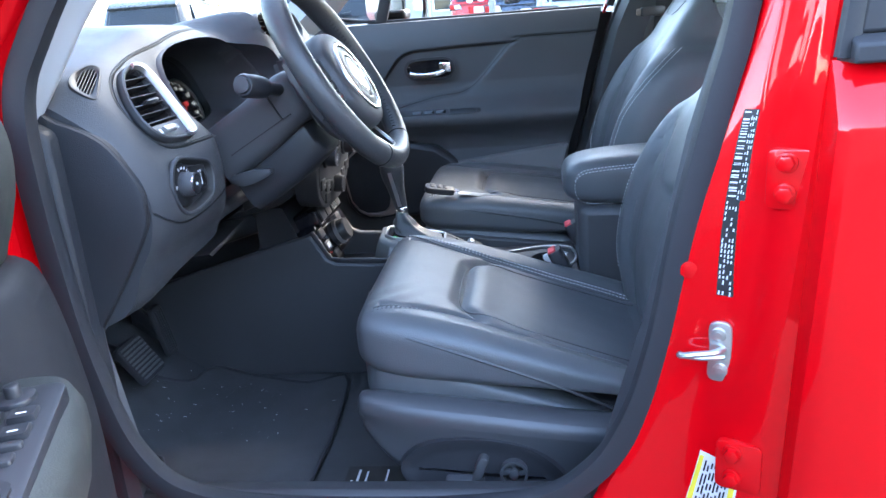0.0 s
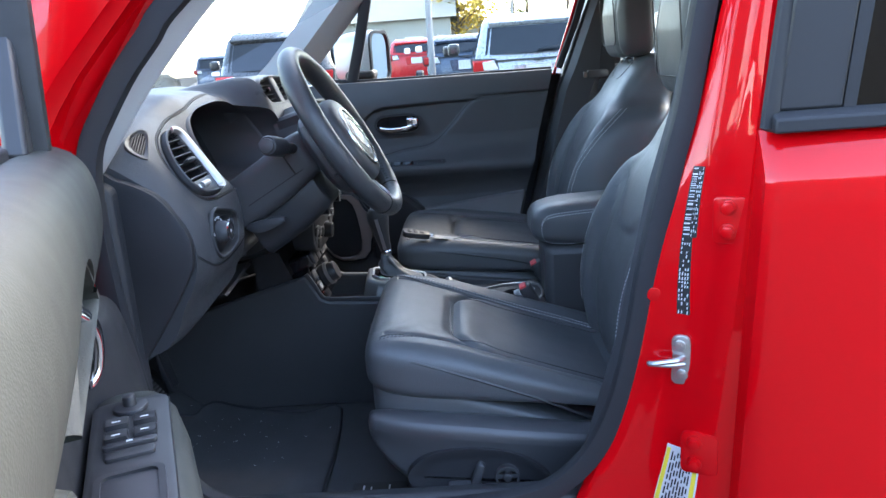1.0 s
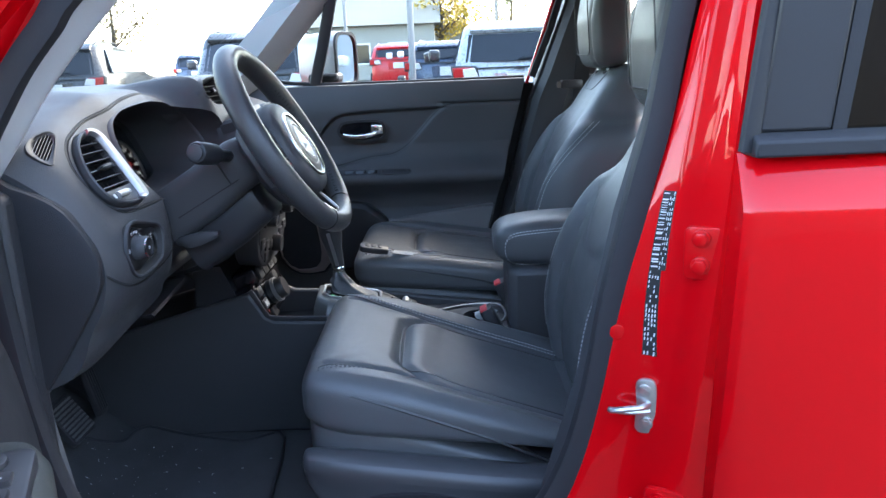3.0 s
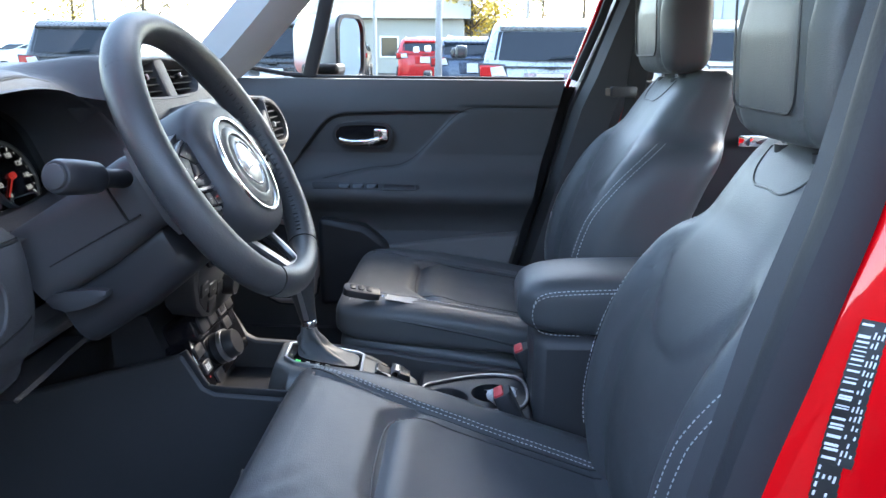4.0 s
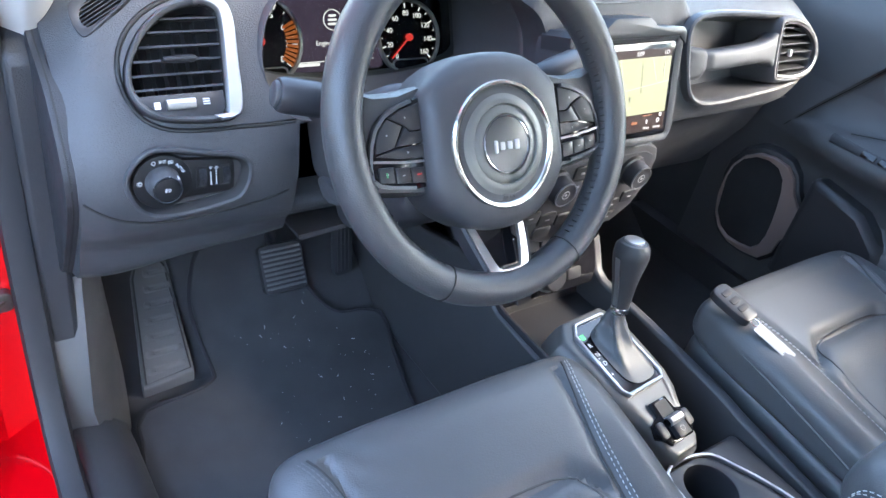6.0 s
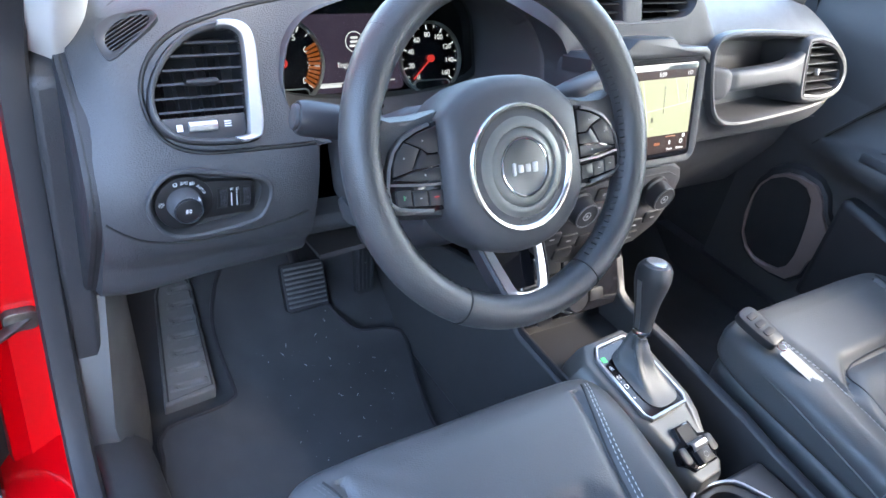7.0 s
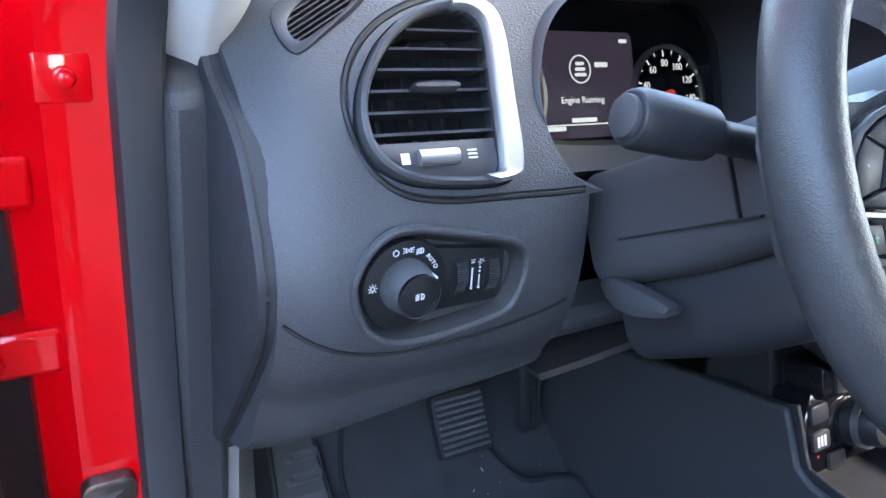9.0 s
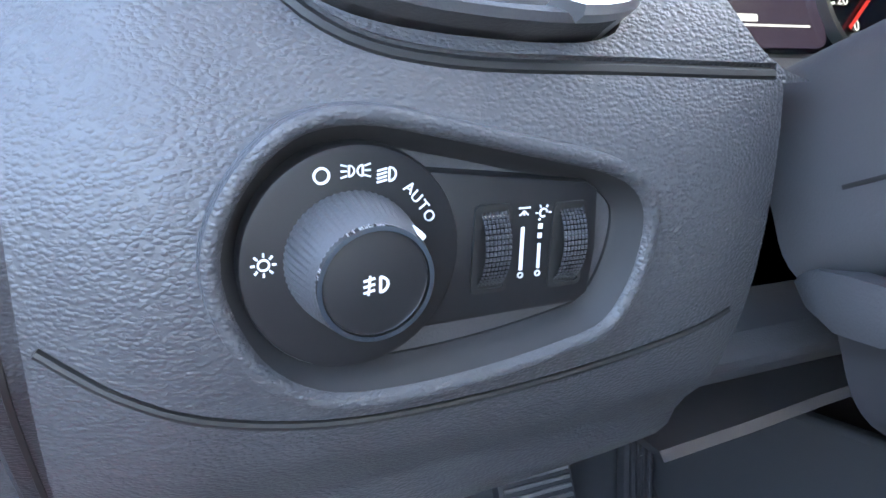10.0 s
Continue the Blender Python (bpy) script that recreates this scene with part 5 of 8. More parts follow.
# Black back plate: the shade inside the vent as colour.
part("vent_back", on(SM, slab(inset(si, -0.001), -0.022, -0.018)), BLACKINK, cv)
for k in range(6):
    v = -0.0042 + 0.0037 * k
    a, b = width_at(si, v)
    part("slat", on(SM, loft([[(x, v - 0.0006, -0.0010), (x, v + 0.0006, -0.0010), (x, v + 0.0034, -0.014), (x, v + 0.0022, -0.014)] for x in (a, b)])), SMOOTH, cv)
# grille near the windscreen
at, nrm = dash_tree.ray_cast(Vector((-0.425, -0.603, 1.4)), Vector((0, 0, -1)))[:2]
GF = facing(at, nrm, (1, 0, 0))
gr = part("defroster_grille", on(GF, slab(rounded(0.062, 0.125, 0.008), -0.01, 0.0015)), SMOOTH, dash)
for k in range(16):
    part("slat", on(GF, box(-0.027, 0.027, -0.0565 + 0.0072 * k, -0.0530 + 0.0072 * k, 0.001, 0.0032)), PLASTIC, gr)
seam = [dash_tree.ray_cast(Vector((p.x, p.y, 1.4)), Vector((0, 0, -1)))[0] for p in spline([(-0.305, -0.655, 0), (-0.335, -0.615, 0), (-0.352, -0.585, 0), (-0.40, -0.548, 0), (-0.452, -0.524, 0), (-0.50, -0.512, 0), (-0.58, -0.505, 0)], 6)]
part("panel_joint", tube([p - Vector((0, 0, 0.0006)) for p in seam if p], 0.0011, n=6), BLACKINK, dash)
# knee panel below and lower edge flap
part("knee_panel", loft([[(-0.215, y, 0.925), (-0.22, y, 0.90), (-0.29, y, z), (-0.42, y, z + 0.01), (-0.42, y, 0.93)] for y, z in ((-0.66, 0.845), (-0.55, 0.852), (-0.45, 0.868), (-0.30, 0.872), (-0.2, 0.872))]), PLASTIC, dash, bevel=0.01)
part("edge_flap", loft([[(-0.255, y, z), (-0.25, y, z - 0.004), (-0.345, y, z - 0.012), (-0.345, y, z - 0.008)] for y, z in ((-0.42, 0.838), (-0.36, 0.842), (-0.30, 0.848), (-0.24, 0.852))]), SMOOTH, dash)

# ---- instruments ----
CM = facing((-0.347, -0.333, 1.0865), (0.92, 0.0, 0.39)) @ Matrix.Scale(1.043, 4)
cl = thing("instrument_cluster", "lit instrument cluster with two dials and a central display", "instrument cluster", at=(-0.32, -0.352, 1.09))
part("back_plate", on(CM, slab(rounded(0.34, 0.16, 0.05), -0.012, 0.0)), GLOSS, cl)
SCREEN_DARK = material("display_purple", (0.012, 0.011, 0.015), 0.2, emit=(0.16, 0.12, 0.20), power=0.014, vary=0.05)
LIT = material("lit_white", (0.10, 0.10, 0.10), 0.4, emit=(0.9, 0.92, 0.95), power=0.045)
LITRED = material("lit_red", (0.12, 0.01, 0.01), 0.4, emit=(1.0, 0.06, 0.05), power=0.03)
LITORANGE = material("lit_orange", (0.08, 0.03, 0.01), 0.4, emit=(0.7, 0.17, 0.03), power=0.018)
LITGREEN = material("lit_green", (0.02, 0.1, 0.03), 0.4, emit=(0.1, 1.0, 0.3), power=0.06)
part("centre_display", on(CM, slab(rounded(0.135, 0.096, 0.006, 3, -0.012, 0.002), 0.0, 0.0015)), SCREEN_DARK, cl)
lettering("display_text", "Engine Running", 0.0085, CM @ Matrix.Translation((-0.012, -0.012, 0.0016)), LIT, cl)
part("display_bar", on(CM, slab(rounded(0.016, 0.0045, 0.001, 2, 0.014, 0.020), 0.0015, 0.002)), LIT, cl)
part("display_bar", on(CM, slab(rounded(0.010, 0.0035, 0.001, 2, 0.044, 0.042), 0.0015, 0.002)), LIT, cl)
part("display_ring", on(CM, join(moved(ringplate(circle(0.013, 28), circle(0.0118, 28), 0.0015, 0.002), Matrix.Translation((-0.012, 0.016, 0))),
                                 *[slab(rounded(w, 0.003, 0.001, 2, -0.012, 0.016 + d), 0.0015, 0.002) for w, d in ((0.010, 0.005), (0.012, 0.0), (0.014, -0.005))],
                                 slab(rounded(0.03, 0.004, 0.001, 2, -0.05, -0.037), 0.0015, 0.002), slab(rounded(0.03, 0.004, 0.001, 2, -0.012, -0.03), 0.0015, 0.002), slab(rounded(0.11, 0.0012, 0.0004, 2, -0.012, -0.034), 0.0015, 0.002))), LIT, cl)


def dial(cx, cy, r, numbers, a0, a1, needle, name):
    d = part(name, on(CM @ Matrix.Translation((cx, cy, 0)), slab(circle(r, 48), 0.001, 0.004)), GLOSS, cl)
    part("dial_rim", on(CM @ Matrix.Translation((cx, cy, 0)), ringplate(circle(r * 1.04, 48), circle(r * 0.965, 48), 0.0, 0.008)), SILVER, d)
    ticks = []
    n = (len(numbers) - 1) * 2
    for i in range(n + 1):
        a = radians(a0 + (a1 - a0) * i / n)
        l = 0.80 if i % 2 == 0 else 0.86
        ticks.append(stroke(l * r * math.cos(a), l * r * math.sin(a), 0.93 * r * math.cos(a), 0.93 * r * math.sin(a), 0.0016 if i % 2 == 0 else 0.0009, 0.0042))
    part("tick_mark", on(CM @ Matrix.Translation((cx, cy, 0)), join(*ticks)), LIT, d)
    for i, s in enumerate(numbers):
        a = radians(a0 + (a1 - a0) * i / (len(numbers) - 1))
        lettering("numeral", s, r * 0.2, CM @ Matrix.Translation((cx + 0.66 * r * math.cos(a), cy + 0.66 * r * math.sin(a), 0.0042)), LIT, d)
    a = radians(needle)
    part("needle", on(CM @ Matrix.Translation((cx, cy, 0.002)), join(stroke(0, 0, 0.82 * r * math.cos(a), 0.82 * r * math.sin(a), 0.0022, 0.0045), slab(circle(r * 0.1, 20), 0.002, 0.007))), LITRED, d)
    part("window", on(CM @ Matrix.Translation((cx, cy - 0.82 * r, 0)), slab(rounded(r * 1.15, r * 0.42, 0.006), 0.004, 0.0065, 0.001)), GLOSS, d)
    part("window_rim", on(CM @ Matrix.Translation((cx, cy - 0.82 * r, 0)), ringplate(rounded(r * 1.2, r * 0.47, 0.007), rounded(r * 1.13, r * 0.40, 0.006), 0.004, 0.0075)), SILVER, d)
    return d


tach = dial(-0.112, -0.006, 0.052, ["0", "1", "2", "3", "4", "5", "6", "7", "8"], 225, -40, 175, "tachometer")
part("red_band", on(CM @ Matrix.Translation((-0.112, -0.006, 0.0008)), join(*[arcbar(0, 0, 0.0415, -40 + 7 * k, -35 + 7 * k, 0.016, 3) for k in range(10)])), LITORANGE, tach, "orange warning band")
bpy.data.objects["red_band"].data.transform(CM @ Matrix.Translation((0, 0, 0.0075)) @ CM.inverted())
dial(0.098, -0.010, 0.047, ["0", "20", "40", "60", "80", "100", "120", "140", "160"], 230, -40, 222, "speedometer")
lens = part("cluster_lens", on(CM, slab(rounded(0.33, 0.155, 0.05), 0.013, 0.014)), GLASS, cl)
lens.visible_shadow = False

# ---- steering column and wheel ----
WC = Vector((-0.004, -0.347, 1.125))
WN = Vector((0.871, 0, 0.491))
WM = facing(WC, WN)
SHROUD = material("grey_black_shroud", (0.046, 0.046, 0.049), 0.52, spec=0.4, grain=0.15, grain_size=900)
col = thing("steering_column", "black steering column shroud with two stalks", "steering column", at=(-0.15, -0.352, 1.05))
part("shroud", on(WM, loft([[(x * s, y * s + 0.007 + dy, z) for x, y in rounded(0.170, 0.088, 0.022, 6)] for s, dy, z in ((1.06, -0.012, -0.24), (1.04, -0.008, -0.15), (1.0, 0.0, -0.080), (0.96, 0.0, -0.066), (0.86, 0.0, -0.058))])), SHROUD, col)
part("shroud_seam", on(WM, box(-0.0895, 0.0895, -0.0150, -0.0132, -0.24, -0.085)), BLACKINK, col)
part("shroud_seam", on(WM, box(-0.0895, 0.0895, -0.0132, 0.030, -0.1015, -0.1000)), BLACKINK, col)
# Inset and darker than the shroud: its underside's shade is put into the colour.
part("shaded_lower_cover", on(WM, loft([[(x * s, y * s - 0.062 + dy, z) for x, y in rounded(0.128, 0.080, 0.028, 6)] for s, dy, z in ((1.06, -0.012, -0.24), (1.04, -0.008, -0.15), (1.0, 0.0, -0.100), (0.94, 0.002, -0.088), (0.80, 0.004, -0.082))])), SMOOTH, col)
part("knee_filler", prism([(-0.262, 1.03), (-0.262, 0.87), (-0.30, 0.85), (-0.30, 1.03)], "y", -0.464, -0.222), SHROUD, col)
part("release_lever", loft([[(x + a, -0.425 - d + b, z + c * 0.6) for a, b, c in ((0, 0.006, h), (0, -0.006, h), (0, -0.009, 0), (0, -0.006, -h), (0, 0.006, -h), (0, 0.009, 0))] for x, d, z, h in ((-0.190, 0.0, 0.968, 0.006), (-0.182, 0.004, 0.969, 0.013), (-0.165, 0.008, 0.970, 0.019), (-0.145, 0.011, 0.974, 0.018), (-0.125, 0.012, 0.979, 0.012), (-0.114, 0.012, 0.982, 0.006))]), PLASTIC, col)
for side, tip in ((-1, (-0.104, -0.533, 1.128)), (1, (-0.095, -0.150, 1.138))):
    base = Vector((-0.085, WC.y + side * 0.07, 1.108))
    d = (Vector(tip) - base)
    pts = [base + d * k for k in (0, 0.3, 0.55, 0.62, 0.64, 0.94, 1.0)]
    rad = [0.010, 0.010, 0.0125, 0.0165, 0.0175, 0.0175, 0.0155]
    fr = facing(base, d)
    st = part("stalk", on(fr, loft([[(x, y, d.length * k) for x, y in circle(r, 20)] for k, r in zip((0, 0.42, 0.48, 0.52, 0.70, 0.95, 1.0), rad)])), SMOOTH, col, bevel=0.001)
    part("stalk_cap", on(fr, slab(circle(0.0125, 20), d.length, d.length + 0.004, 0.0015)), PLASTIC, st)
    each("stalk_mark", fr, [box(-0.002, 0.002, 0.0163, 0.0168, d.length * (0.72 + 0.09 * i), d.length * (0.73 + 0.09 * i)) for i in range(2)], WHITE, st)

sw = thing("steering_wheel", "black leather steering wheel with silver spoke trim", "steering wheel", at=WC)
rm = []
for i in range(96):
    a = 2 * math.pi * i / 96
    deg = math.degrees(a)
    grip = 0.0012 * (math.exp(-((deg - 40) / 16) ** 2) + math.exp(-((deg - 140) / 16) ** 2))
    rr = 0.0180 + grip
    ring = []
    for k in range(20):
        b = 2 * math.pi * k / 20
        ring.append(((0.1672 + rr * math.cos(b)) * math.cos(a), (0.1672 + rr * math.cos(b)) * math.sin(a), (rr * 1.08) * math.sin(b)))
    rm.append(ring)
part("rim", on(WM, loft(rm, loop=True)), WHEEL_LEATHER, sw)
for deg in (41, 139, -61, 241):
    a = radians(deg)
    p = Vector((0.1672 * math.cos(a), 0.1672 * math.sin(a), 0))
    part("rim_seam", on(WM @ Matrix.Translation(p) @ Matrix.Rotation(a, 4, "Z") @ Matrix.Rotation(radians(90), 4, "X"), sweep([(0.0183 * math.cos(b), 0.0197 * math.sin(b), 0) for b in [2 * math.pi * k / 28 for k in range(28)]], circle(0.0009, 6), True)), BLACKINK, sw)
GREYTHREAD = material("wheel_thread", (0.012, 0.012, 0.013), 0.6)
# stitching round the inside of the grips
for a0, a1 in ((-58, 38), (142, 238)):
    st = []
    n = 34
    for i in range(n):
        a = radians(a0 + (a1 - a0) * (i + 0.5) / n)
        st.append(moved(box(-0.0030, 0.0030, -0.0008, 0.0008, -0.0005, 0.0012), Matrix.Translation((0.1500 * math.cos(a), 0.1500 * math.sin(a), 0.006)) @ Matrix.Rotation(a + (0.5 if i % 2 else -0.3), 4, "Z") @ Matrix.Rotation(radians(-65), 4, "Y")))
    part("stitching", on(WM, join(*st)), GREYTHREAD, sw)
# airbag cover: flat cheeks beside the switches, domed face
PADMAT = material("airbag_skin", (0.042, 0.042, 0.046), 0.5, grain=0.14, grain_size=900, spec=0.4)
half_pad = [(0.0, 0.0695), (0.022, 0.0685), (0.043, 0.064), (0.061, 0.055), (0.074, 0.044), (0.083, 0.034), (0.0845, 0.010), (0.0855, -0.020), (0.0860, -0.046), (0.083, -0.058), (0.073, -0.074), (0.058, -0.089), (0.040, -0.100), (0.020, -0.1055), (0.0, -0.107)]
pad = [(x, y) for x, y in half_pad] + [(-x, y) for x, y in half_pad[-2:0:-1]]
pad = pad[::-1]
part("airbag_cover", on(WM @ Matrix.Translation((-0.003, 0, 0)), loft([[(x * s, (y + 0.02) * s - 0.02, z) for x, y in pad] for s, z in ((0.86, -0.060), (0.975, -0.050), (1.0, -0.030), (1.0, -0.004), (0.992, 0.004), (0.965, 0.0105), (0.92, 0.0150), (0.84, 0.0185), (0.72, 0.0205), (0.5, 0.0215))])), PADMAT, sw)
EM = WM @ Matrix.Translation((-0.004, -0.0215, 0.001))
DISH = material("satin_grey_dish", (0.14, 0.14, 0.13), 0.42, metal=0.45, grain=0.12, grain_size=900, vary=0.05)
RINGMAT = material("satin_bright_ring", (0.50, 0.50, 0.47), 0.24, metal=1.0)
part("emblem_ring", on(EM, loft([[(r * math.cos(a), r * math.sin(a), z) for a in [2 * math.pi * i / 72 for i in range(72)]] for r, z in ((0.0635, 0.0170), (0.0630, 0.0210), (0.0612, 0.0228), (0.0585, 0.0228), (0.0560, 0.0208), (0.0552, 0.0180))], caps=False)), RINGMAT, sw, "bright satin ring")
part("emblem_dish", on(EM, loft([[(r * math.cos(a), r * math.sin(a), z) for a in [2 * math.pi * i / 64 for i in range(64)]] for r, z in ((0.0578, 0.0190), (0.0560, 0.0182), (0.0520, 0.0190), (0.0455, 0.0222), (0.0420, 0.0232), (0.0395, 0.0230), (0.0385, 0.0205), (0.0370, 0.0215), (0.0320, 0.0235), (0.0300, 0.0235), (0.0290, 0.0215), (0.0280, 0.0215))])), DISH, sw, "satin grey emblem dish")
part("badge_ring", on(EM, sweep([(0.0276 * math.cos(a), 0.0276 * math.sin(a), 0.0232) for a in [2 * math.pi * i / 56 for i in range(56)]], circle(0.0011, 8), True)), CHROME, sw)
part("badge", on(EM, loft([[(r * math.cos(a), r * math.sin(a), z) for a in [2 * math.pi * i / 48 for i in range(48)]] for r, z in ((0.0268, 0.020), (0.0268, 0.0232), (0.0225, 0.0240), (0.012, 0.0246), (0.003, 0.0248))])), material("dark_satin_badge", (0.115, 0.115, 0.112), 0.34, metal=0.6, vary=0.05), sw)
for x, w, h in ((-0.0145, 0.0036, 0.0125), (-0.0070, 0.0062, 0.0078), (0.0022, 0.0062, 0.0078), (0.0112, 0.0062, 0.0098)):
    part("badge_shape", on(EM, slab(rounded(w, h, 0.0012, 2, x, -0.0012), 0.0236, 0.0260, 0.0006)), BRIGHT, sw, "bright raised badge shape")
part("airbag_mark", on(EM, join(*[slab(rounded(0.0034, 0.0030, 0.0006, 1, x, y), 0.0195, 0.0206) for x in (-0.007, -0.0025, 0.002, 0.0065) for y in (-0.0475, -0.0520)])), SMOOTH, sw)
# side spokes: leather shoulder, black switch pad with dark satin trim, four buttons round a centre, three below
BUTTON = material("switch_button_black", (0.016, 0.016, 0.018), 0.42, grain=0.1, grain_size=900)
VANE = material("vent_vane_black", (0.007, 0.007, 0.008), 0.75, spec=0.12)
DARKSATIN = material("dark_satin", (0.17, 0.17, 0.175), 0.32, metal=0.7)
for s in (-1, 1):
    def flip(o, anti=True):
        o = [(x * s, y) for x, y in o]
        return o if (s > 0) == anti else o[::-1]

    sp = flip([(0.070, -0.060), (0.110, -0.058), (0.150, -0.052), (0.160, -0.034), (0.160, 0.020), (0.152, 0.046), (0.130, 0.040), (0.105, 0.040), (0.070, 0.044)])
    part("spoke", on(WM, loft([[(x, y, z) for x, y in sp] for z in (-0.030, -0.012)] + [[(x, y, -0.004) for x, y in inset(sp, 0.005)]])), WHEEL_LEATHER, sw)
    tr = flip([(0.079, -0.050), (0.100, -0.0515), (0.126, -0.0475), (0.1385, -0.0440), (0.1460, -0.0370), (0.1470, -0.0250), (0.1435, -0.0060), (0.1370, 0.0090), (0.1260, 0.0200), (0.1100, 0.0275), (0.0950, 0.0315), (0.079, 0.0330)])
    blk = part("switch_pad", on(WM, slab(tr, -0.010, 0.0015, 0.001)), GLOSS, sw, "black steering wheel switch pad")
    inner = inset(tr, 0.0032)
    rim_i = [i for i, p in enumerate(tr) if abs(p[0]) > 0.0905]
    part("switch_trim", on(WM, loft([[(tr[i][0], tr[i][1], -0.006), (tr[i][0], tr[i][1], 0.0035), (inner[i][0], inner[i][1], 0.0042), (inner[i][0], inner[i][1], 0.0)] for i in rim_i])), DARKSATIN, blk, "dark satin trim")
    for nm, o in (("button_up", ((0.0875, 0.0035), (0.1000, 0.0035), (0.1065, 0.0095), (0.1210, 0.0165), (0.1080, 0.0225), (0.0875, 0.0275))), ("button_side", ((0.1185, -0.0100), (0.1385, -0.0140), (0.1365, -0.0010), (0.1310, 0.0085), (0.1228, 0.0155), (0.1080, 0.0085))),
                  ("button_centre", ((0.0875, -0.0085), (0.1050, -0.0095), (0.1160, -0.0095), (0.1055, 0.0070), (0.1000, 0.0020), (0.0875, 0.0020))), ("button_down", ((0.0875, -0.0225), (0.1120, -0.0210), (0.1380, -0.0165), (0.1180, -0.0120), (0.1050, -0.0112), (0.0875, -0.0102)))):
        part(nm, on(WM, slab(flip(o), 0.0, 0.0042, 0.0007)), BUTTON, blk)
    part("pad_divider", on(WM, loft([[(s * x, y - 0.0012, 0.001), (s * x, y - 0.0012, 0.0044), (s * x, y + 0.0012, 0.0044), (s * x, y + 0.0012, 0.001)] for x, y in ((0.086, -0.0262), (0.112, -0.0245), (0.1425, -0.0205))])), DARKSATIN, blk)
    for x0, x1, d in ((0.0880, 0.1035, -0.0004), (0.1050, 0.1205, 0.0012), (0.1220, 0.1375, 0.0036)):
        part("button_low", on(WM, slab(flip([(x0, -0.0458 + d), (x1, -0.0442 + d), (x1, -0.0302 + d), (x0, -0.0312 + d)]), 0.0, 0.0042, 0.0010)), BUTTON, blk)
    marks = [moved(slab(circle(0.0013, 3), 0.0041, 0.0045), Matrix.Translation((s * x, y, 0))) for x, y in ((0.104, 0.0155), (0.1255, 0.0015), (0.105, -0.0160))] + [slab(rounded(0.0030, 0.0009, 0.0003, 1, s * 0.1295, -0.0335), 0.0041, 0.0045), slab(rounded(0.0030, 0.0009, 0.0003, 1, s * 0.1125, -0.0365), 0.0041, 0.0045)]
    each("button_mark", WM, marks, material("grey_button_print", (0.30, 0.30, 0.30), 0.6) if s < 0 else bpy.data.materials["grey_button_print"], blk)
part("phone_mark", on(WM, slab(rounded(0.0050, 0.0014, 0.0006, 2, -0.0955, -0.0375), 0.0042, 0.0046)), LITRED, sw)
part("phone_mark", on(WM, slab(rounded(0.0016, 0.0045, 0.0006, 2, -0.130, -0.0340), 0.0042, 0.0046)), material("green_print", (0.03, 0.22, 0.08), 0.6), sw)
# lower spoke: a flat silver U round a dark recess, widening towards the rim
u_mid = [(-0.0370, -0.084, -0.020), (-0.0325, -0.104, -0.011), (-0.0270, -0.126, -0.002), (-0.0215, -0.1440, 0.0045), (-0.0165, -0.1515, 0.0065), (-0.0080, -0.1540, 0.0072), (0.0, -0.1545, 0.0074)]
u_mid = u_mid + [(-x, y, z) for x, y, z in u_mid[-2::-1]]
u_pts = spline(u_mid, 5)
u_w = [0.0062 - 0.0016 * abs(2 * i / (len(u_pts) - 1) - 1) ** 3 for i in range(len(u_pts))]
rings, lip = [], []
for i, p in enumerate(u_pts):
    a, b = u_pts[max(i - 1, 0)], u_pts[min(i + 1, len(u_pts) - 1)]
    d = (b - a).normalized()
    n = Vector((-d.y, d.x, 0)).normalized()
    w = u_w[i]
    rings.append([p + n * w + Vector((0, 0, -0.004)), p + n * (w - 0.0008), p - n * (w - 0.0012) + Vector((0, 0, -0.0005)), p - n * w + Vector((0, 0, -0.012))])
    lip.append([p - n * (w + 0.0004) + Vector((0, 0, -0.014)), p - n * (w + 0.0004) + Vector((0, 0, 0.0)), p - n * (w + 0.0040) + Vector((0, 0, -0.002)), p - n * (w + 0.0065) + Vector((0, 0, -0.016))])
part("spoke_trim", on(WM, loft(rings)), SILVER, sw, "satin silver spoke trim")
part("lower_spoke", on(WM, loft(lip)), SMOOTH, sw)
part("spoke_back", on(WM, loft([[(-w, y, z), (w, y, z), (w, y, z - 0.008), (-w, y, z - 0.008)] for w, y, z in ((0.034, -0.085, -0.034), (0.030, -0.105, -0.027), (0.024, -0.130, -0.017), (0.020, -0.148, -0.008))])), GLOSS, sw)


# ---- centre stack ----
YS = -0.0155
stack = thing("centre_stack", "black centre stack with a lit touch screen and climate panel", "centre stack", at=(-0.15, YS, 0.9))
XM = facing((-0.1145, YS, 1.076), (0.964, 0, 0.267))
bez = [(-0.100, 0.080), (-0.111, 0.076), (-0.1155, 0.066), (-0.1155, -0.056), (-0.112, -0.069), (-0.100, -0.079), (0.096, -0.079), (0.108, -0.069), (0.1115, -0.056), (0.1115, 0.066), (0.107, 0.076), (0.096, 0.080)]
part("screen_bezel", on(XM, loft([[(x, y, z) for x, y in o] for o, z in ((bez, -0.06), (bez, -0.004), (inset(bez, 0.0025), 0.0010), (inset(bez, 0.006), 0.0016), (inset(bez, 0.0150), -0.0030), (inset(bez, 0.0165), -0.006))])), DASH, stack)
crest = [(-0.1165, 0.060), (-0.102, 0.072), (0.098, 0.072), (0.1125, 0.060), (0.1125, 0.078), (0.105, 0.0845), (0.054, 0.0865), (0.047, 0.0885), (0.034, 0.0980), (0.028, 0.0995), (-0.032, 0.0995), (-0.038, 0.0980), (-0.051, 0.0885), (-0.058, 0.0865), (-0.109, 0.0845), (-0.1165, 0.078)]
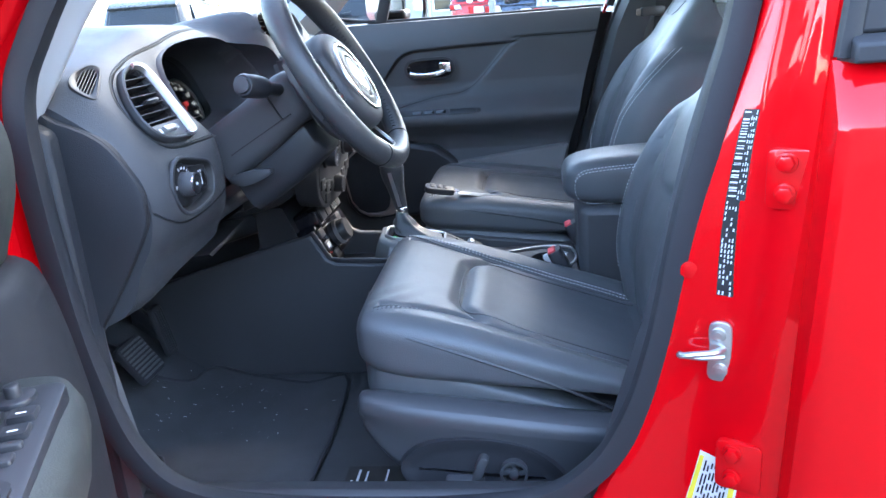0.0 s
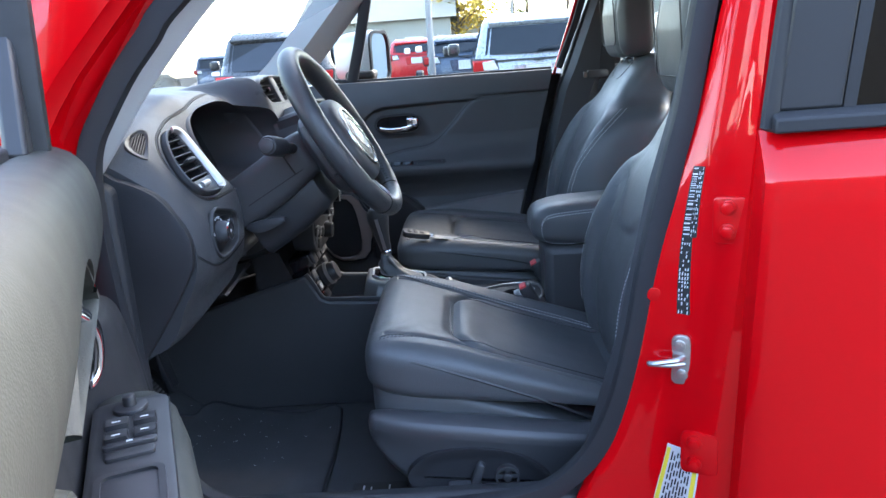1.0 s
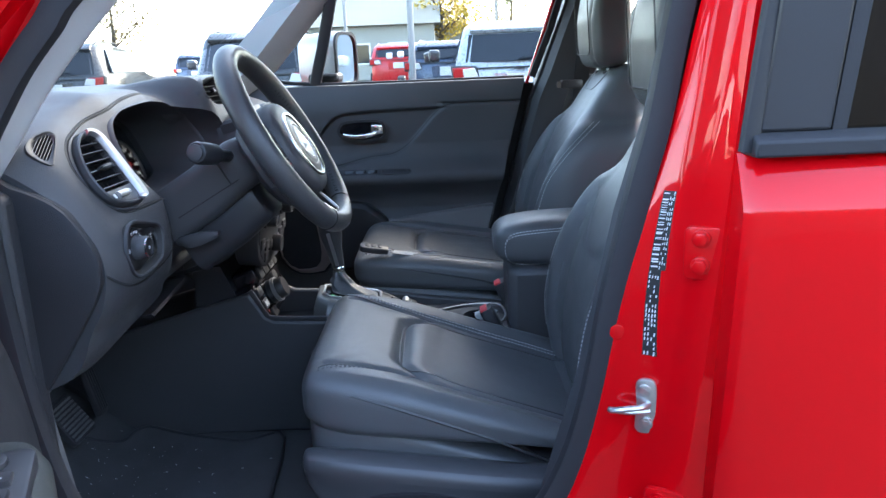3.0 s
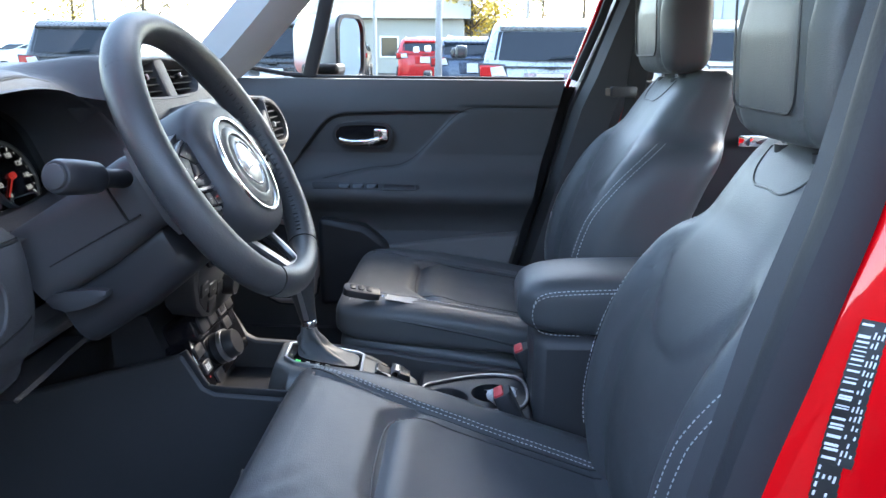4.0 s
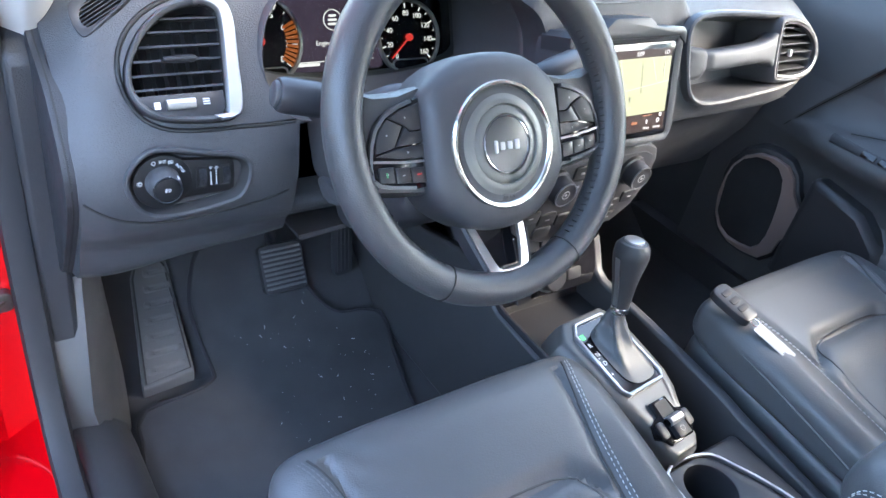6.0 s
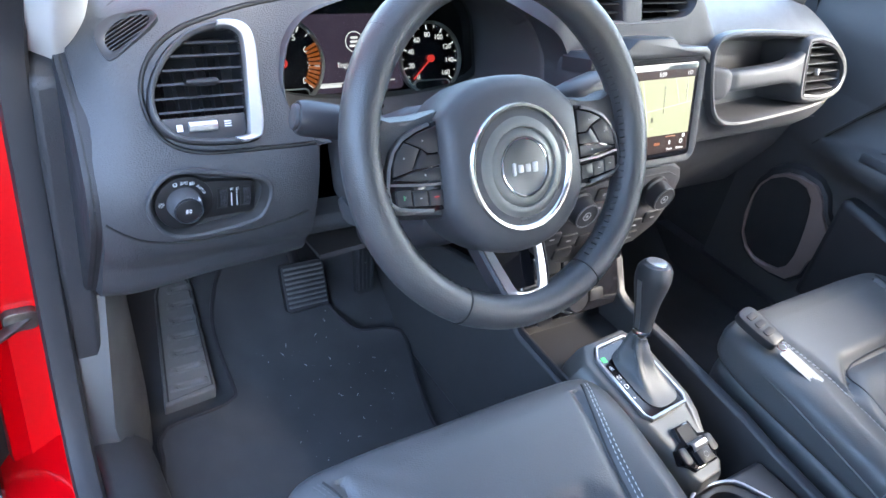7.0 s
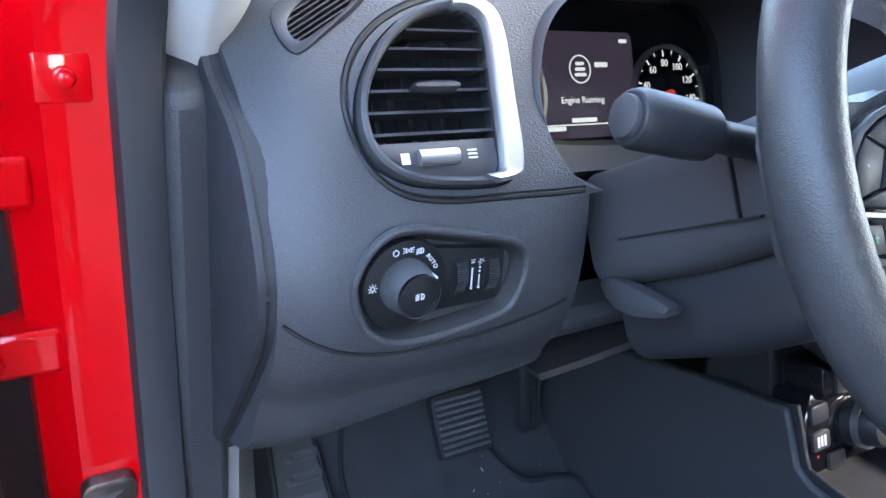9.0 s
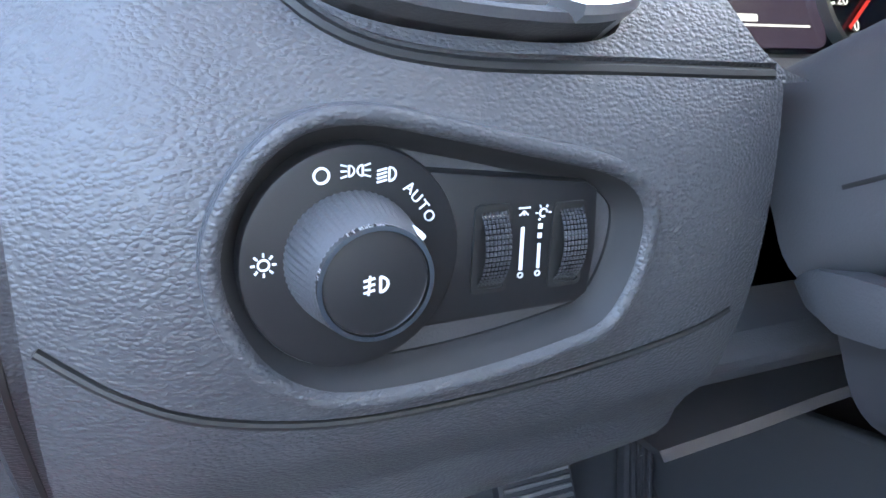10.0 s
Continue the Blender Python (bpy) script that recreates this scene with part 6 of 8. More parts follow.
part("bezel_top", on(XM, slab(crest, -0.05, 0.0045, 0.003)), SMOOTH, stack)
part("screen_border", on(XM, slab(rounded(0.186, 0.132, 0.008), -0.006, 0.0028, 0.001)), GLOSS, stack)
SCR_MAP = material("lit_map", (0.03, 0.03, 0.025), 0.25, emit=(0.47, 0.50, 0.33), power=0.052, vary=0.03)
SCR_DARK = material("lit_dark_bar", (0.012, 0.011, 0.011), 0.25, emit=(0.06, 0.035, 0.03), power=0.04, vary=0.1)
SCR_ROAD = material("lit_road", (0.04, 0.04, 0.035), 0.25, emit=(0.72, 0.74, 0.58), power=0.055)
screen = part("touch_screen", on(XM, slab(rounded(0.171, 0.115, 0.002, 2), 0.002, 0.0034)), SCR_DARK, stack, "lit touch screen with a pale map")
part("map_view", on(XM, slab([(-0.0845, -0.032), (0.0845, -0.032), (0.0845, 0.046), (-0.0845, 0.046)], 0.0034, 0.0038)), SCR_MAP, screen)
zp = 0.0038
part("map_road", on(XM, join(stroke(-0.084, -0.005, 0.0845, 0.012, 0.0012, zp), stroke(-0.02, 0.046, 0.0, -0.02, 0.001, zp), stroke(0.045, 0.046, 0.058, 0.012, 0.0008, zp), stroke(0.07, 0.046, 0.074, 0.012, 0.0008, zp), stroke(-0.05, -0.032, 0.01, -0.02, 0.0009, zp))), SCR_ROAD, screen)
each("map_text_bar", XM, [*[stroke(0.026 + 0.0004 * i, 0.036 - 0.008 * i, 0.0262 + 0.0004 * i, 0.031 - 0.008 * i, 0.0012, zp) for i in range(5)], *[stroke(0.0705, 0.036 - 0.007 * i, 0.0708, 0.032 - 0.007 * i, 0.0010, zp) for i in range(3)], stroke(0.006, -0.012, 0.006, -0.006, 0.003, zp)], BLACKINK, screen)
lettering("clock_text", "5:09", 0.0085, XM @ Matrix.Translation((0.018, 0.0515, 0.0036)), LIT, screen)
lettering("level_text", "LO", 0.008, XM @ Matrix.Translation((0.074, 0.0515, 0.0036)), LIT, screen)
lettering("menu_text", "Settings", 0.005, XM @ Matrix.Translation((0.070, -0.053, 0.0036)), LIT, screen)
lettering("menu_text", "Phone", 0.005, XM @ Matrix.Translation((0.048, -0.053, 0.0036)), LIT, screen)
part("menu_icon", on(XM, join(moved(ringplate(circle(0.0035, 14), circle(0.002, 14), 0.0034, 0.0038), Matrix.Translation((0.072, -0.044, 0))), slab(rounded(0.005, 0.005, 0.001, 2, 0.076, -0.036), 0.0034, 0.0038), slab(rounded(0.003, 0.006, 0.001, 2, 0.048, -0.044), 0.0034, 0.0038))), LIT, screen)
part("menu_orange", on(XM, join(slab(rounded(0.012, 0.004, 0.001, 2, 0.022, -0.044), 0.0034, 0.0038), slab(rounded(0.020, 0.0012, 0.0004, 2, 0.048, -0.035), 0.0034, 0.0038))), LITORANGE, screen)
# climate panel: two knobs, a centre dial, buttons between and below
HM = facing((-0.123, YS, 0.920), (0.99, 0, -0.10))
hv = [(-0.100, 0.062), (-0.128, 0.050), (-0.139, 0.030), (-0.141, -0.025), (-0.128, -0.060), (-0.100, -0.084), (-0.055, -0.098), (0.055, -0.098), (0.100, -0.084), (0.128, -0.060), (0.141, -0.025), (0.139, 0.030), (0.128, 0.050), (0.100, 0.062)]
clim = part("climate_panel", on(HM, slab(hv, -0.05, 0.0, 0.006)), PLASTIC, stack, "black climate control panel")
part("panel_recess", on(HM, slab(inset(hv, 0.012), -0.002, 0.0012, 0.001)), SMOOTH, clim)
for u in (-0.079, 0.079):
    K = HM @ Matrix.Translation((u, 0.020, 0))
    kb = part("knob", on(K, loft([[(r * math.cos(2 * math.pi * i / 60) * (1 + 0.012 * (i % 2)), r * math.sin(2 * math.pi * i / 60) * (1 + 0.012 * (i % 2)), z) for i in range(60)] for r, z in ((0.0255, 0.0), (0.0250, 0.006), (0.0215, 0.008), (0.0205, 0.024), (0.0190, 0.0265))])), SMOOTH, clim)
    part("knob_ring", on(K, ringplate(circle(0.0196, 40), circle(0.0180, 40), 0.0235, 0.0278)), DARKSATIN, kb)
    part("knob_mark", on(K, join(ringplate(circle(0.0070, 20), circle(0.0058, 20), 0.0265, 0.0272), slab(circle(0.0022, 12), 0.0265, 0.0272))), bpy.data.materials["grey_button_print"], kb)
for i in range(3):
    for j in range(2):
        part("button", on(HM, slab(rounded(0.030, 0.022, 0.004, 3, -0.032 + 0.032 * i, 0.034 - 0.025 * j), 0.0, 0.0045, 0.0015)), BUTTON, clim)
for u, v, w in ((-0.104, -0.035, 0.034), (-0.068, -0.045, 0.034), (-0.034, -0.052, 0.028), (0.034, -0.052, 0.028), (0.068, -0.045, 0.034), (0.104, -0.035, 0.034), (-0.070, -0.070, 0.034), (0.070, -0.070, 0.034)):
    part("button", on(HM, slab(rounded(w, 0.022, 0.004, 3, u, v), 0.0, 0.0045, 0.0015)), BUTTON, clim)
K = HM @ Matrix.Translation((0.0, -0.056, 0))
cdial = part("fan_dial", on(K, loft([[(r * math.cos(2 * math.pi * i / 48) * (1 + 0.014 * (i % 2)), r * math.sin(2 * math.pi * i / 48) * (1 + 0.014 * (i % 2)), z) for i in range(48)] for r, z in ((0.0195, 0.0), (0.0190, 0.010), (0.0180, 0.0190), (0.0165, 0.0205))])), SMOOTH, clim)
part("dial_ring", on(K, ringplate(circle(0.0172, 36), circle(0.0158, 36), 0.018, 0.0214)), DARKSATIN, cdial)
each("button_mark", HM, [*[slab(rounded(0.009, 0.0022, 0.0008, 2, u, v), 0.0045, 0.0049) for u, v in ((-0.104, -0.035), (-0.068, -0.045), (0.068, -0.045), (0.104, -0.035), (0.070, -0.070))], *[slab(rounded(0.007, 0.0042, 0.001, 2, -0.032 + 0.032 * i, 0.034 - 0.025 * j), 0.0045, 0.0049) for i in range(3) for j in range(2)]], bpy.data.materials["grey_button_print"], clim)
part("warning_mark", on(HM, slab(rounded(0.006, 0.003, 0.001, 2, 0.034, -0.046), 0.0046, 0.0050)), LITORANGE, clim)
# socket row and drive-mode block below
row = part("socket_strip", on(facing((-0.150, YS, 0.812), (0.93, 0, 0.36)), slab(rounded(0.19, 0.042, 0.01), -0.05, 0.0, 0.003)), GLOSS, stack)
for u in (-0.06, -0.02, 0.022, 0.062):
    part("socket_button", on(facing((-0.150, YS, 0.812), (0.93, 0, 0.36)), slab(rounded(0.034, 0.030, 0.005, 3, u, 0), -0.001, 0.004, 0.0015)), SMOOTH, row)
part("socket_frame", on(facing((-0.150, YS, 0.812), (0.93, 0, 0.36)), ringplate(rounded(0.030, 0.026, 0.004, 3, 0.022, 0), rounded(0.025, 0.021, 0.003, 3, 0.022, 0), 0.003, 0.006)), SILVER, row)
TM = facing((-0.138, -0.022, 0.757), (0.92, 0, 0.39))
tp = [(-0.105, -0.045), (0.095, -0.045), (0.105, -0.02), (0.10, 0.045), (-0.095, 0.045), (-0.11, 0.02)]
terrain = part("drive_mode_block", on(TM, slab(tp, -0.06, 0.0, 0.004)), GLOSS, stack)
part("mode_dial", on(TM @ Matrix.Translation((-0.022, -0.002, 0)), loft([[(r * math.cos(2 * math.pi * i / 36), r * math.sin(2 * math.pi * i / 36), z) for i in range(36)] for r, z in ((0.028, -0.001), (0.027, 0.016), (0.0245, 0.018), (0.0235, 0.034), (0.021, 0.037))])), SMOOTH, terrain)
part("dial_ring", on(TM @ Matrix.Translation((-0.022, -0.002, 0)), ringplate(circle(0.0285, 36), circle(0.0255, 36), 0.012, 0.020)), SILVER, terrain)
for u, v in ((-0.088, 0.022), (-0.088, -0.008), (-0.062, -0.036), (0.05, 0.02), (0.05, -0.018)):
    part("mode_button", on(TM, slab(rounded(0.030, 0.020, 0.004, 3, u, v), -0.001, 0.004, 0.001)), SMOOTH, terrain)
part("mode_mark", on(TM, join(*[slab(rounded(0.004, 0.012, 0.001, 2, -0.095 + 0.006 * i, -0.008), 0.004, 0.0045) for i in range(3)])), WHITE, terrain)
part("mode_light", on(TM, slab(circle(0.0014, 8), 0.004, 0.0046)), LITRED, terrain)
bpy.data.objects["mode_light"].data.transform(Matrix.Translation((TM.to_3x3() @ Vector((-0.095, -0.024, -0.002)))))

# twin vents on top of the dash: an open pod, deep dark wells, thin blades
TV = facing((-0.203, -0.012, 1.203), (0.93, 0, 0.37))
# Near-black colour adds the shade of deep hollows to their backs.
WELL = material("well_shade_black", (0.008, 0.008, 0.009), 0.6)
pod = [(p.x, p.y) for p in spline([(0.060, -0.034, 0), (0.108, -0.030, 0), (0.132, -0.012, 0), (0.134, 0.010, 0), (0.118, 0.030, 0), (0.060, 0.0365, 0), (0.0, 0.0385, 0), (-0.060, 0.0365, 0), (-0.118, 0.030, 0), (-0.134, 0.010, 0), (-0.132, -0.012, 0), (-0.108, -0.030, 0), (-0.060, -0.034, 0), (0.0, -0.035, 0)], 5, True)]
mouth = inset(pod, 0.0085)
tv = part("twin_vent", on(TV, loft([[(x * k, y * k, z) for x, y in o] for o, k, z in ((pod, 1.07, -0.095), (pod, 1.07, -0.030), (pod, 1.045, -0.010), (pod, 1.0, 0.001), (inset(pod, 0.003), 1.0, 0.004), (inset(pod, 0.006), 1.0, 0.003), (mouth, 1.0, -0.002), (mouth, 0.97, -0.046))], caps=False)), DASH, stack, "black double air vent")
cut(dash_body, on(TV, slab(inset(pod, 0.0065), -0.052, 0.08)))
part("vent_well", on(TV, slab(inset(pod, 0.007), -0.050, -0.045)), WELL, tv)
for c in (-1, 1):
    for v in (-0.0165, -0.0055, 0.0055, 0.0165):
        reach = 0.116 - 90 * max(0, abs(v) - 0.004) ** 2 * 1.2
        part("slat", on(TV, loft([[(c * x, v - 0.0010, -0.004), (c * x, v + 0.0010, -0.004), (c * x, v + 0.0060, -0.026), (c * x, v + 0.0042, -0.026)] for x in (0.021, reach)])), VANE, tv)
    for k in range(5):
        part("fin", on(TV, box(c * (0.034 + 0.017 * k) - 0.0006, c * (0.034 + 0.017 * k) + 0.0006, -0.022, 0.022, -0.042, -0.028)), VANE, tv)
    part("vent_tab", on(TV, slab(rounded(0.018, 0.0075, 0.003, 3, c * 0.064, 0.0055), -0.006, 0.002, 0.002)), VANE, tv)
    part("tab_strip", on(TV, slab(rounded(0.0030, 0.0095, 0.001, 2, c * 0.066, 0.0055), 0.000, 0.0035, 0.001)), SILVER, tv)
part("vent_bridge", on(TV, loft([[(x, y, z) for x, y in rounded(w, 0.066, 0.006, 3)] for w, z in ((0.046, -0.044), (0.040, -0.006), (0.036, 0.0005), (0.030, 0.0025))])), DASH, tv)

# passenger side: deep tray, grab bar across it, vent at its end
PM = facing((-0.146, 0.283, 1.090), (0.96, 0, 0.27))
ho = shaped([(-0.141, 0.030), (-0.137, 0.058), (-0.112, 0.071), (-0.050, 0.0735), (0.066, 0.068), (0.150, 0.060), (0.195, 0.030), (0.200, 0.0), (0.185, -0.034), (0.135, -0.050), (0.030, -0.058), (-0.060, -0.0615), (-0.105, -0.054), (-0.128, -0.030)], 4)[::-1]
cut(dash_body, on(PM, slab(ho, -0.075, 0.10)))
part("tray_lining", on(PM, join(loft([[(x, y, z) for x, y in o] for o, z in ((inset(ho, -0.006), -0.010), (inset(ho, -0.005), 0.0035), (inset(ho, -0.002), 0.0060), (inset(ho, 0.002), 0.0050), (inset(ho, 0.006), -0.002), (inset(ho, 0.009), -0.045), (inset(ho, 0.016), -0.068))], caps=False), slab(inset(ho, 0.014), -0.074, -0.067))), DASH, dash)
bar = ((-0.165, 0.002, 0.056, -0.030), (-0.140, 0.002, 0.054, -0.006), (-0.118, 0.002, 0.050, 0.004), (-0.104, 0.003, 0.046, 0.007), (-0.096, 0.005, 0.034, 0.006), (-0.088, 0.0055, 0.032, 0.011), (-0.030, 0.008, 0.032, 0.015), (0.030, 0.0105, 0.033, 0.014), (0.060, 0.0120, 0.040, 0.012), (0.075, 0.0135, 0.056, 0.011), (0.086, 0.0150, 0.082, 0.010), (0.094, 0.0150, 0.092, 0.008))
part("grab_bar", on(PM, loft([[(x, yc_ + b, zf - 0.016 + a) for a, b in rounded(0.032, h_, 0.010, 4)] for x, yc_, h_, zf in lerp_rows(bar, 60)])), DASH, dash, "black grab bar")
ro = shaped([(0.084, 0.052), (0.092, 0.060), (0.125, 0.060), (0.160, 0.050), (0.190, 0.030), (0.205, 0.006), (0.202, -0.016), (0.185, -0.031), (0.150, -0.038), (0.100, -0.0345), (0.086, -0.026), (0.083, 0.012)], 4)[::-1]
rv = part("round_vent", on(PM, loft([[(x, y, z) for x, y in o] for o, z in ((inset(ro, -0.010), -0.07), (inset(ro, -0.009), -0.004), (inset(ro, -0.006), 0.008), (inset(ro, -0.002), 0.0125), (inset(ro, 0.002), 0.0125), (inset(ro, 0.005), 0.008), (inset(ro, 0.007), -0.040))], caps=False)), DASH, dash, "black side air vent")
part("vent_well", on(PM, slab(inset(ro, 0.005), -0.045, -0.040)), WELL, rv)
part("vent_ring", on(PM, loft([[(x, y, z) for x, y in o] for o, z in ((inset(ro, 0.0035), 0.010), (inset(ro, 0.0035), 0.0135), (inset(ro, 0.0065), 0.0125), (inset(ro, 0.0065), 0.006))], loop=True)), DARKSATIN, rv)
for v in (-0.022, -0.008, 0.006, 0.020, 0.034, 0.047):
    a, b = width_at(inset(ro, 0.007), v)
    part("slat", on(PM, loft([[(x, v - 0.0010, 0.004), (x, v + 0.0010, 0.004), (x, v + 0.0060, -0.018), (x, v + 0.0042, -0.018)] for x in (a, b)])), BUTTON, rv)
part("vent_tab", on(PM, slab(rounded(0.0045, 0.012, 0.0015, 2, 0.128, 0.006), 0.003, 0.010, 0.001)), SILVER, rv)
part("top_vent", on(facing((-0.30, 0.50, 1.178), (0.25, 0.1, 0.96), (-1, 0, 0)), slab(rounded(0.10, 0.028, 0.012), -0.01, 0.0012)), SMOOTH, dash)
part("glove_lid", loft([[(-0.20, y, 0.972), (-0.235, y, 0.955), (-0.26, y, 0.88), (-0.33, y, 0.76), (-0.40, y, 0.74), (-0.40, y, 0.96)] for y in (0.17, 0.60)]), PLASTIC, dash, bevel=0.012)

# ---- centre console ----
console = thing("centre_console", "dark centre console with cup holders between the seats", "console", at=(0.1, -0.03, 0.46))
side = [(-0.60, 0.46), (-0.60, 0.66), (-0.344, 0.733), (-0.209, 0.770), (-0.161, 0.783), (-0.146, 0.757), (-0.130, 0.728), (-0.112, 0.719), (0.0, 0.713), (0.15, 0.700), (0.2, 0.690), (0.45, 0.66), (0.45, 0.46)]
part("side_panel", prism(side, "y", -0.145, -0.125), PLASTIC, console, bevel=0.005)
part("side_panel", prism(side, "y", 0.085, 0.105), PLASTIC, console, bevel=0.005)
part("edge_trim", sweep(spline([(-0.161, -0.137, 0.786), (-0.146, -0.137, 0.760), (-0.130, -0.137, 0.731), (-0.112, -0.137, 0.722), (0.0, -0.136, 0.716), (0.1, -0.135, 0.707)], 4), rounded(0.016, 0.006, 0.002, 2), up=(0, 1, 0)), SMOOTH, console)
part("bin_floor", box(-0.16, 0.0, -0.125, 0.085, 0.655, 0.665), SMOOTH, console)
part("bin_back", loft([[(-0.15, y, 0.66), (-0.22, y, 0.84), (-0.28, y, 0.84), (-0.28, y, 0.55), (-0.15, y, 0.55)] for y in (-0.124, 0.084)]), SMOOTH, console)
SATIN = material("satin_pewter", (0.125, 0.123, 0.118), 0.42, metal=0.5, vary=0.04)
GM = facing((0.05, -0.035, 0.742), (0.20, 0, 0.98)) @ Matrix.Translation((-0.019, 0, 0)) @ Matrix.Rotation(radians(4), 4, "Z")
go = [(0.036, -0.065), (0.045, -0.053), (0.045, 0.048), (0.029, 0.067), (-0.029, 0.067), (-0.045, 0.048), (-0.045, -0.053), (-0.036, -0.065)]
surround = [(0.020, -0.162), (0.030, -0.150), (0.035, -0.110), (0.048, -0.078), (0.056, -0.050), (0.058, 0.050), (0.040, 0.078), (-0.040, 0.078), (-0.058, 0.050), (-0.056, -0.050), (-0.048, -0.078), (-0.035, -0.110), (-0.030, -0.150), (-0.020, -0.162)]


def drop(y):
    """The surround falls away behind the gate."""
    return -0.20 * max(0.0, -0.080 - y)


shift = thing("gear_selector", "leather-booted gear lever in a pewter-coloured surround", "gear lever", at=(0.05, -0.035, 0.70))
part("surround", on(GM, loft([[(x * sx, y * sy, z + drop(y)) for x, y in surround] for sx, sy, z in ((1.42, 1.06, -0.075), (1.34, 1.04, -0.030), (1.22, 1.02, -0.010), (1.05, 1.0, -0.001), (0.98, 0.985, 0.0015), (0.80, 0.94, 0.002))])), SATIN, shift, "pewter-coloured selector surround", bevel=0.002)
part("gate_frame", on(GM, loft([[(x, y, z) for x, y in o] for o, z in ((go, 0.0), (go, 0.0070), (inset(go, 0.0012), 0.0082), (inset(go, 0.0045), 0.0078), (inset(go, 0.0058), 0.0050), (inset(go, 0.0058), 0.001))], loop=True)), SILVER, shift, "bright silver gate frame")
part("gate_plate", on(GM, slab(inset(go, 0.005), 0.0, 0.0045)), GLOSS, shift)
for i, ch in enumerate("PRND"):
    lettering("gate_letter", ch, 0.0100, GM @ Matrix.Translation((-0.0315, 0.043 - 0.0165 * i, 0.005)), LITGREEN if ch == "P" else WHITE, shift)
part("lit_lamp", on(GM, slab(rounded(0.0075, 0.0085, 0.001, 2, -0.0315, 0.0430), 0.0046, 0.0049)), LITGREEN, shift)
lettering("gate_letter", "+", 0.009, GM @ Matrix.Translation((-0.0345, -0.026, 0.005)), WHITE, shift)
lettering("gate_letter", "-", 0.009, GM @ Matrix.Translation((-0.0345, 0.004, 0.005)), WHITE, shift)
# boot with folds
neck = GM.inverted() @ Vector((0.022, -0.043, 0.804))
bt = []
for k in range(13):
    t = k / 12
    ring = []
    for i in range(48):
        a = 2 * math.pi * i / 48
        bx, by = 0.033 * math.copysign(abs(math.cos(a)) ** 0.6, math.cos(a)) + 0.008, 0.052 * math.copysign(abs(math.sin(a)) ** 0.6, math.sin(a)) - 0.004
        r = 0.0115
        f = 1 - (1 - t) ** 1.7
        fold = 0.0045 * math.sin(a * 5 + t * 2.5) * math.sin(math.pi * t) + 0.0025 * math.sin(t * 14 + a) * math.sin(math.pi * t)
        x = bx * (1 - f) + (neck.x + r * math.cos(a)) * f
        y = by * (1 - f) + (neck.y + r * math.sin(a)) * f
        ring.append((x + fold * math.cos(a), y + fold * math.sin(a), 0.006 + (neck.z - 0.006) * (0.25 * t + 0.75 * t ** 1.6)))
    bt.append(ring)
part("boot", on(GM, loft(bt)), LEATHER, shift)
ax = (Vector((0.004, -0.048, 0.91)) - Vector((0.022, -0.043, 0.804))).normalized()
KM = facing((0.022, -0.043, 0.804), ax, (-1, 0, 0))
part("collar", on(KM, loft([[(x, y, z) for x, y in circle(r, 24)] for r, z in ((0.0125, -0.006), (0.0135, -0.003), (0.0135, 0.004), (0.012, 0.007))])), CHROME, shift)
part("knob", on(KM, loft([[(x, y - 0.004 * t, z) for x, y in circle(rx, 28, ry)] for rx, ry, z, t in ((0.0125, 0.0135, 0.006, 0), (0.0135, 0.0155, 0.025, 0), (0.0165, 0.019, 0.05, 0), (0.0215, 0.024, 0.075, 0.3), (0.0235, 0.0265, 0.090, 0.6), (0.0225, 0.0255, 0.103, 0.8), (0.018, 0.020, 0.111, 1), (0.009, 0.010, 0.114, 1))])), WHEEL_LEATHER, shift)
part("knob_cap", on(KM @ Matrix.Translation((0, -0.004, 0.1095)), slab(circle(0.0125, 24, 0.015), 0, 0.006, 0.002)), SILVER, shift)
part("knob_strip", on(KM, loft([[(-0.0205 * w - 0.0015, y, z) for y in (-0.004, 0.004)] + [(-0.0205 * w + 0.004, y, z) for y in (0.004, -0.004)] for w, z in ((0.58, 0.010), (0.64, 0.028), (0.78, 0.05), (1.0, 0.075), (1.1, 0.09))])), SILVER, shift)
# parking brake switch
brk = thing("parking_brake_switch", "parking brake switch in a black surround", "switch", at=(0.165, -0.04, 0.70))
BK = GM @ Matrix.Translation((0.0, -0.117, -0.0065)) @ Matrix.Rotation(radians(11), 4, "X")
part("plate", on(BK, slab([(0.022, -0.030), (0.038, -0.012), (0.036, 0.006), (0.018, 0.012), (0.015, 0.032), (-0.015, 0.032), (-0.018, 0.012), (-0.036, 0.006), (-0.038, -0.012), (-0.022, -0.030)], -0.006, 0.006, 0.0015)), GLOSS, brk)
part("well", on(BK, slab(rounded(0.025, 0.028, 0.003, 3, 0, 0.015), 0.005, 0.0064)), WELL, brk)
part("lever", on(BK, loft([[(-0.0135, y, z - 0.004), (-0.0135, y, z), (-0.011, y, z + 0.001), (0.011, y, z + 0.001), (0.0135, y, z), (0.0135, y, z - 0.004)] for y, z in ((0.006, 0.012), (0.002, 0.0175), (-0.004, 0.0180), (-0.008, 0.0150))])), BRIGHT, brk, "bright front edge of the switch")
part("button", on(BK, slab([(-0.0130, -0.027), (0.0130, -0.027), (0.0135, -0.006), (-0.0135, -0.006)], 0.004, 0.0150, 0.002)), BUTTON, brk)
part("button_mark", on(BK, ringplate([(x, y - 0.017) for x, y in circle(0.0042, 20)], [(x, y - 0.017) for x, y in circle(0.0034, 20)], 0.0150, 0.0153)), bpy.data.materials["grey_button_print"], brk)
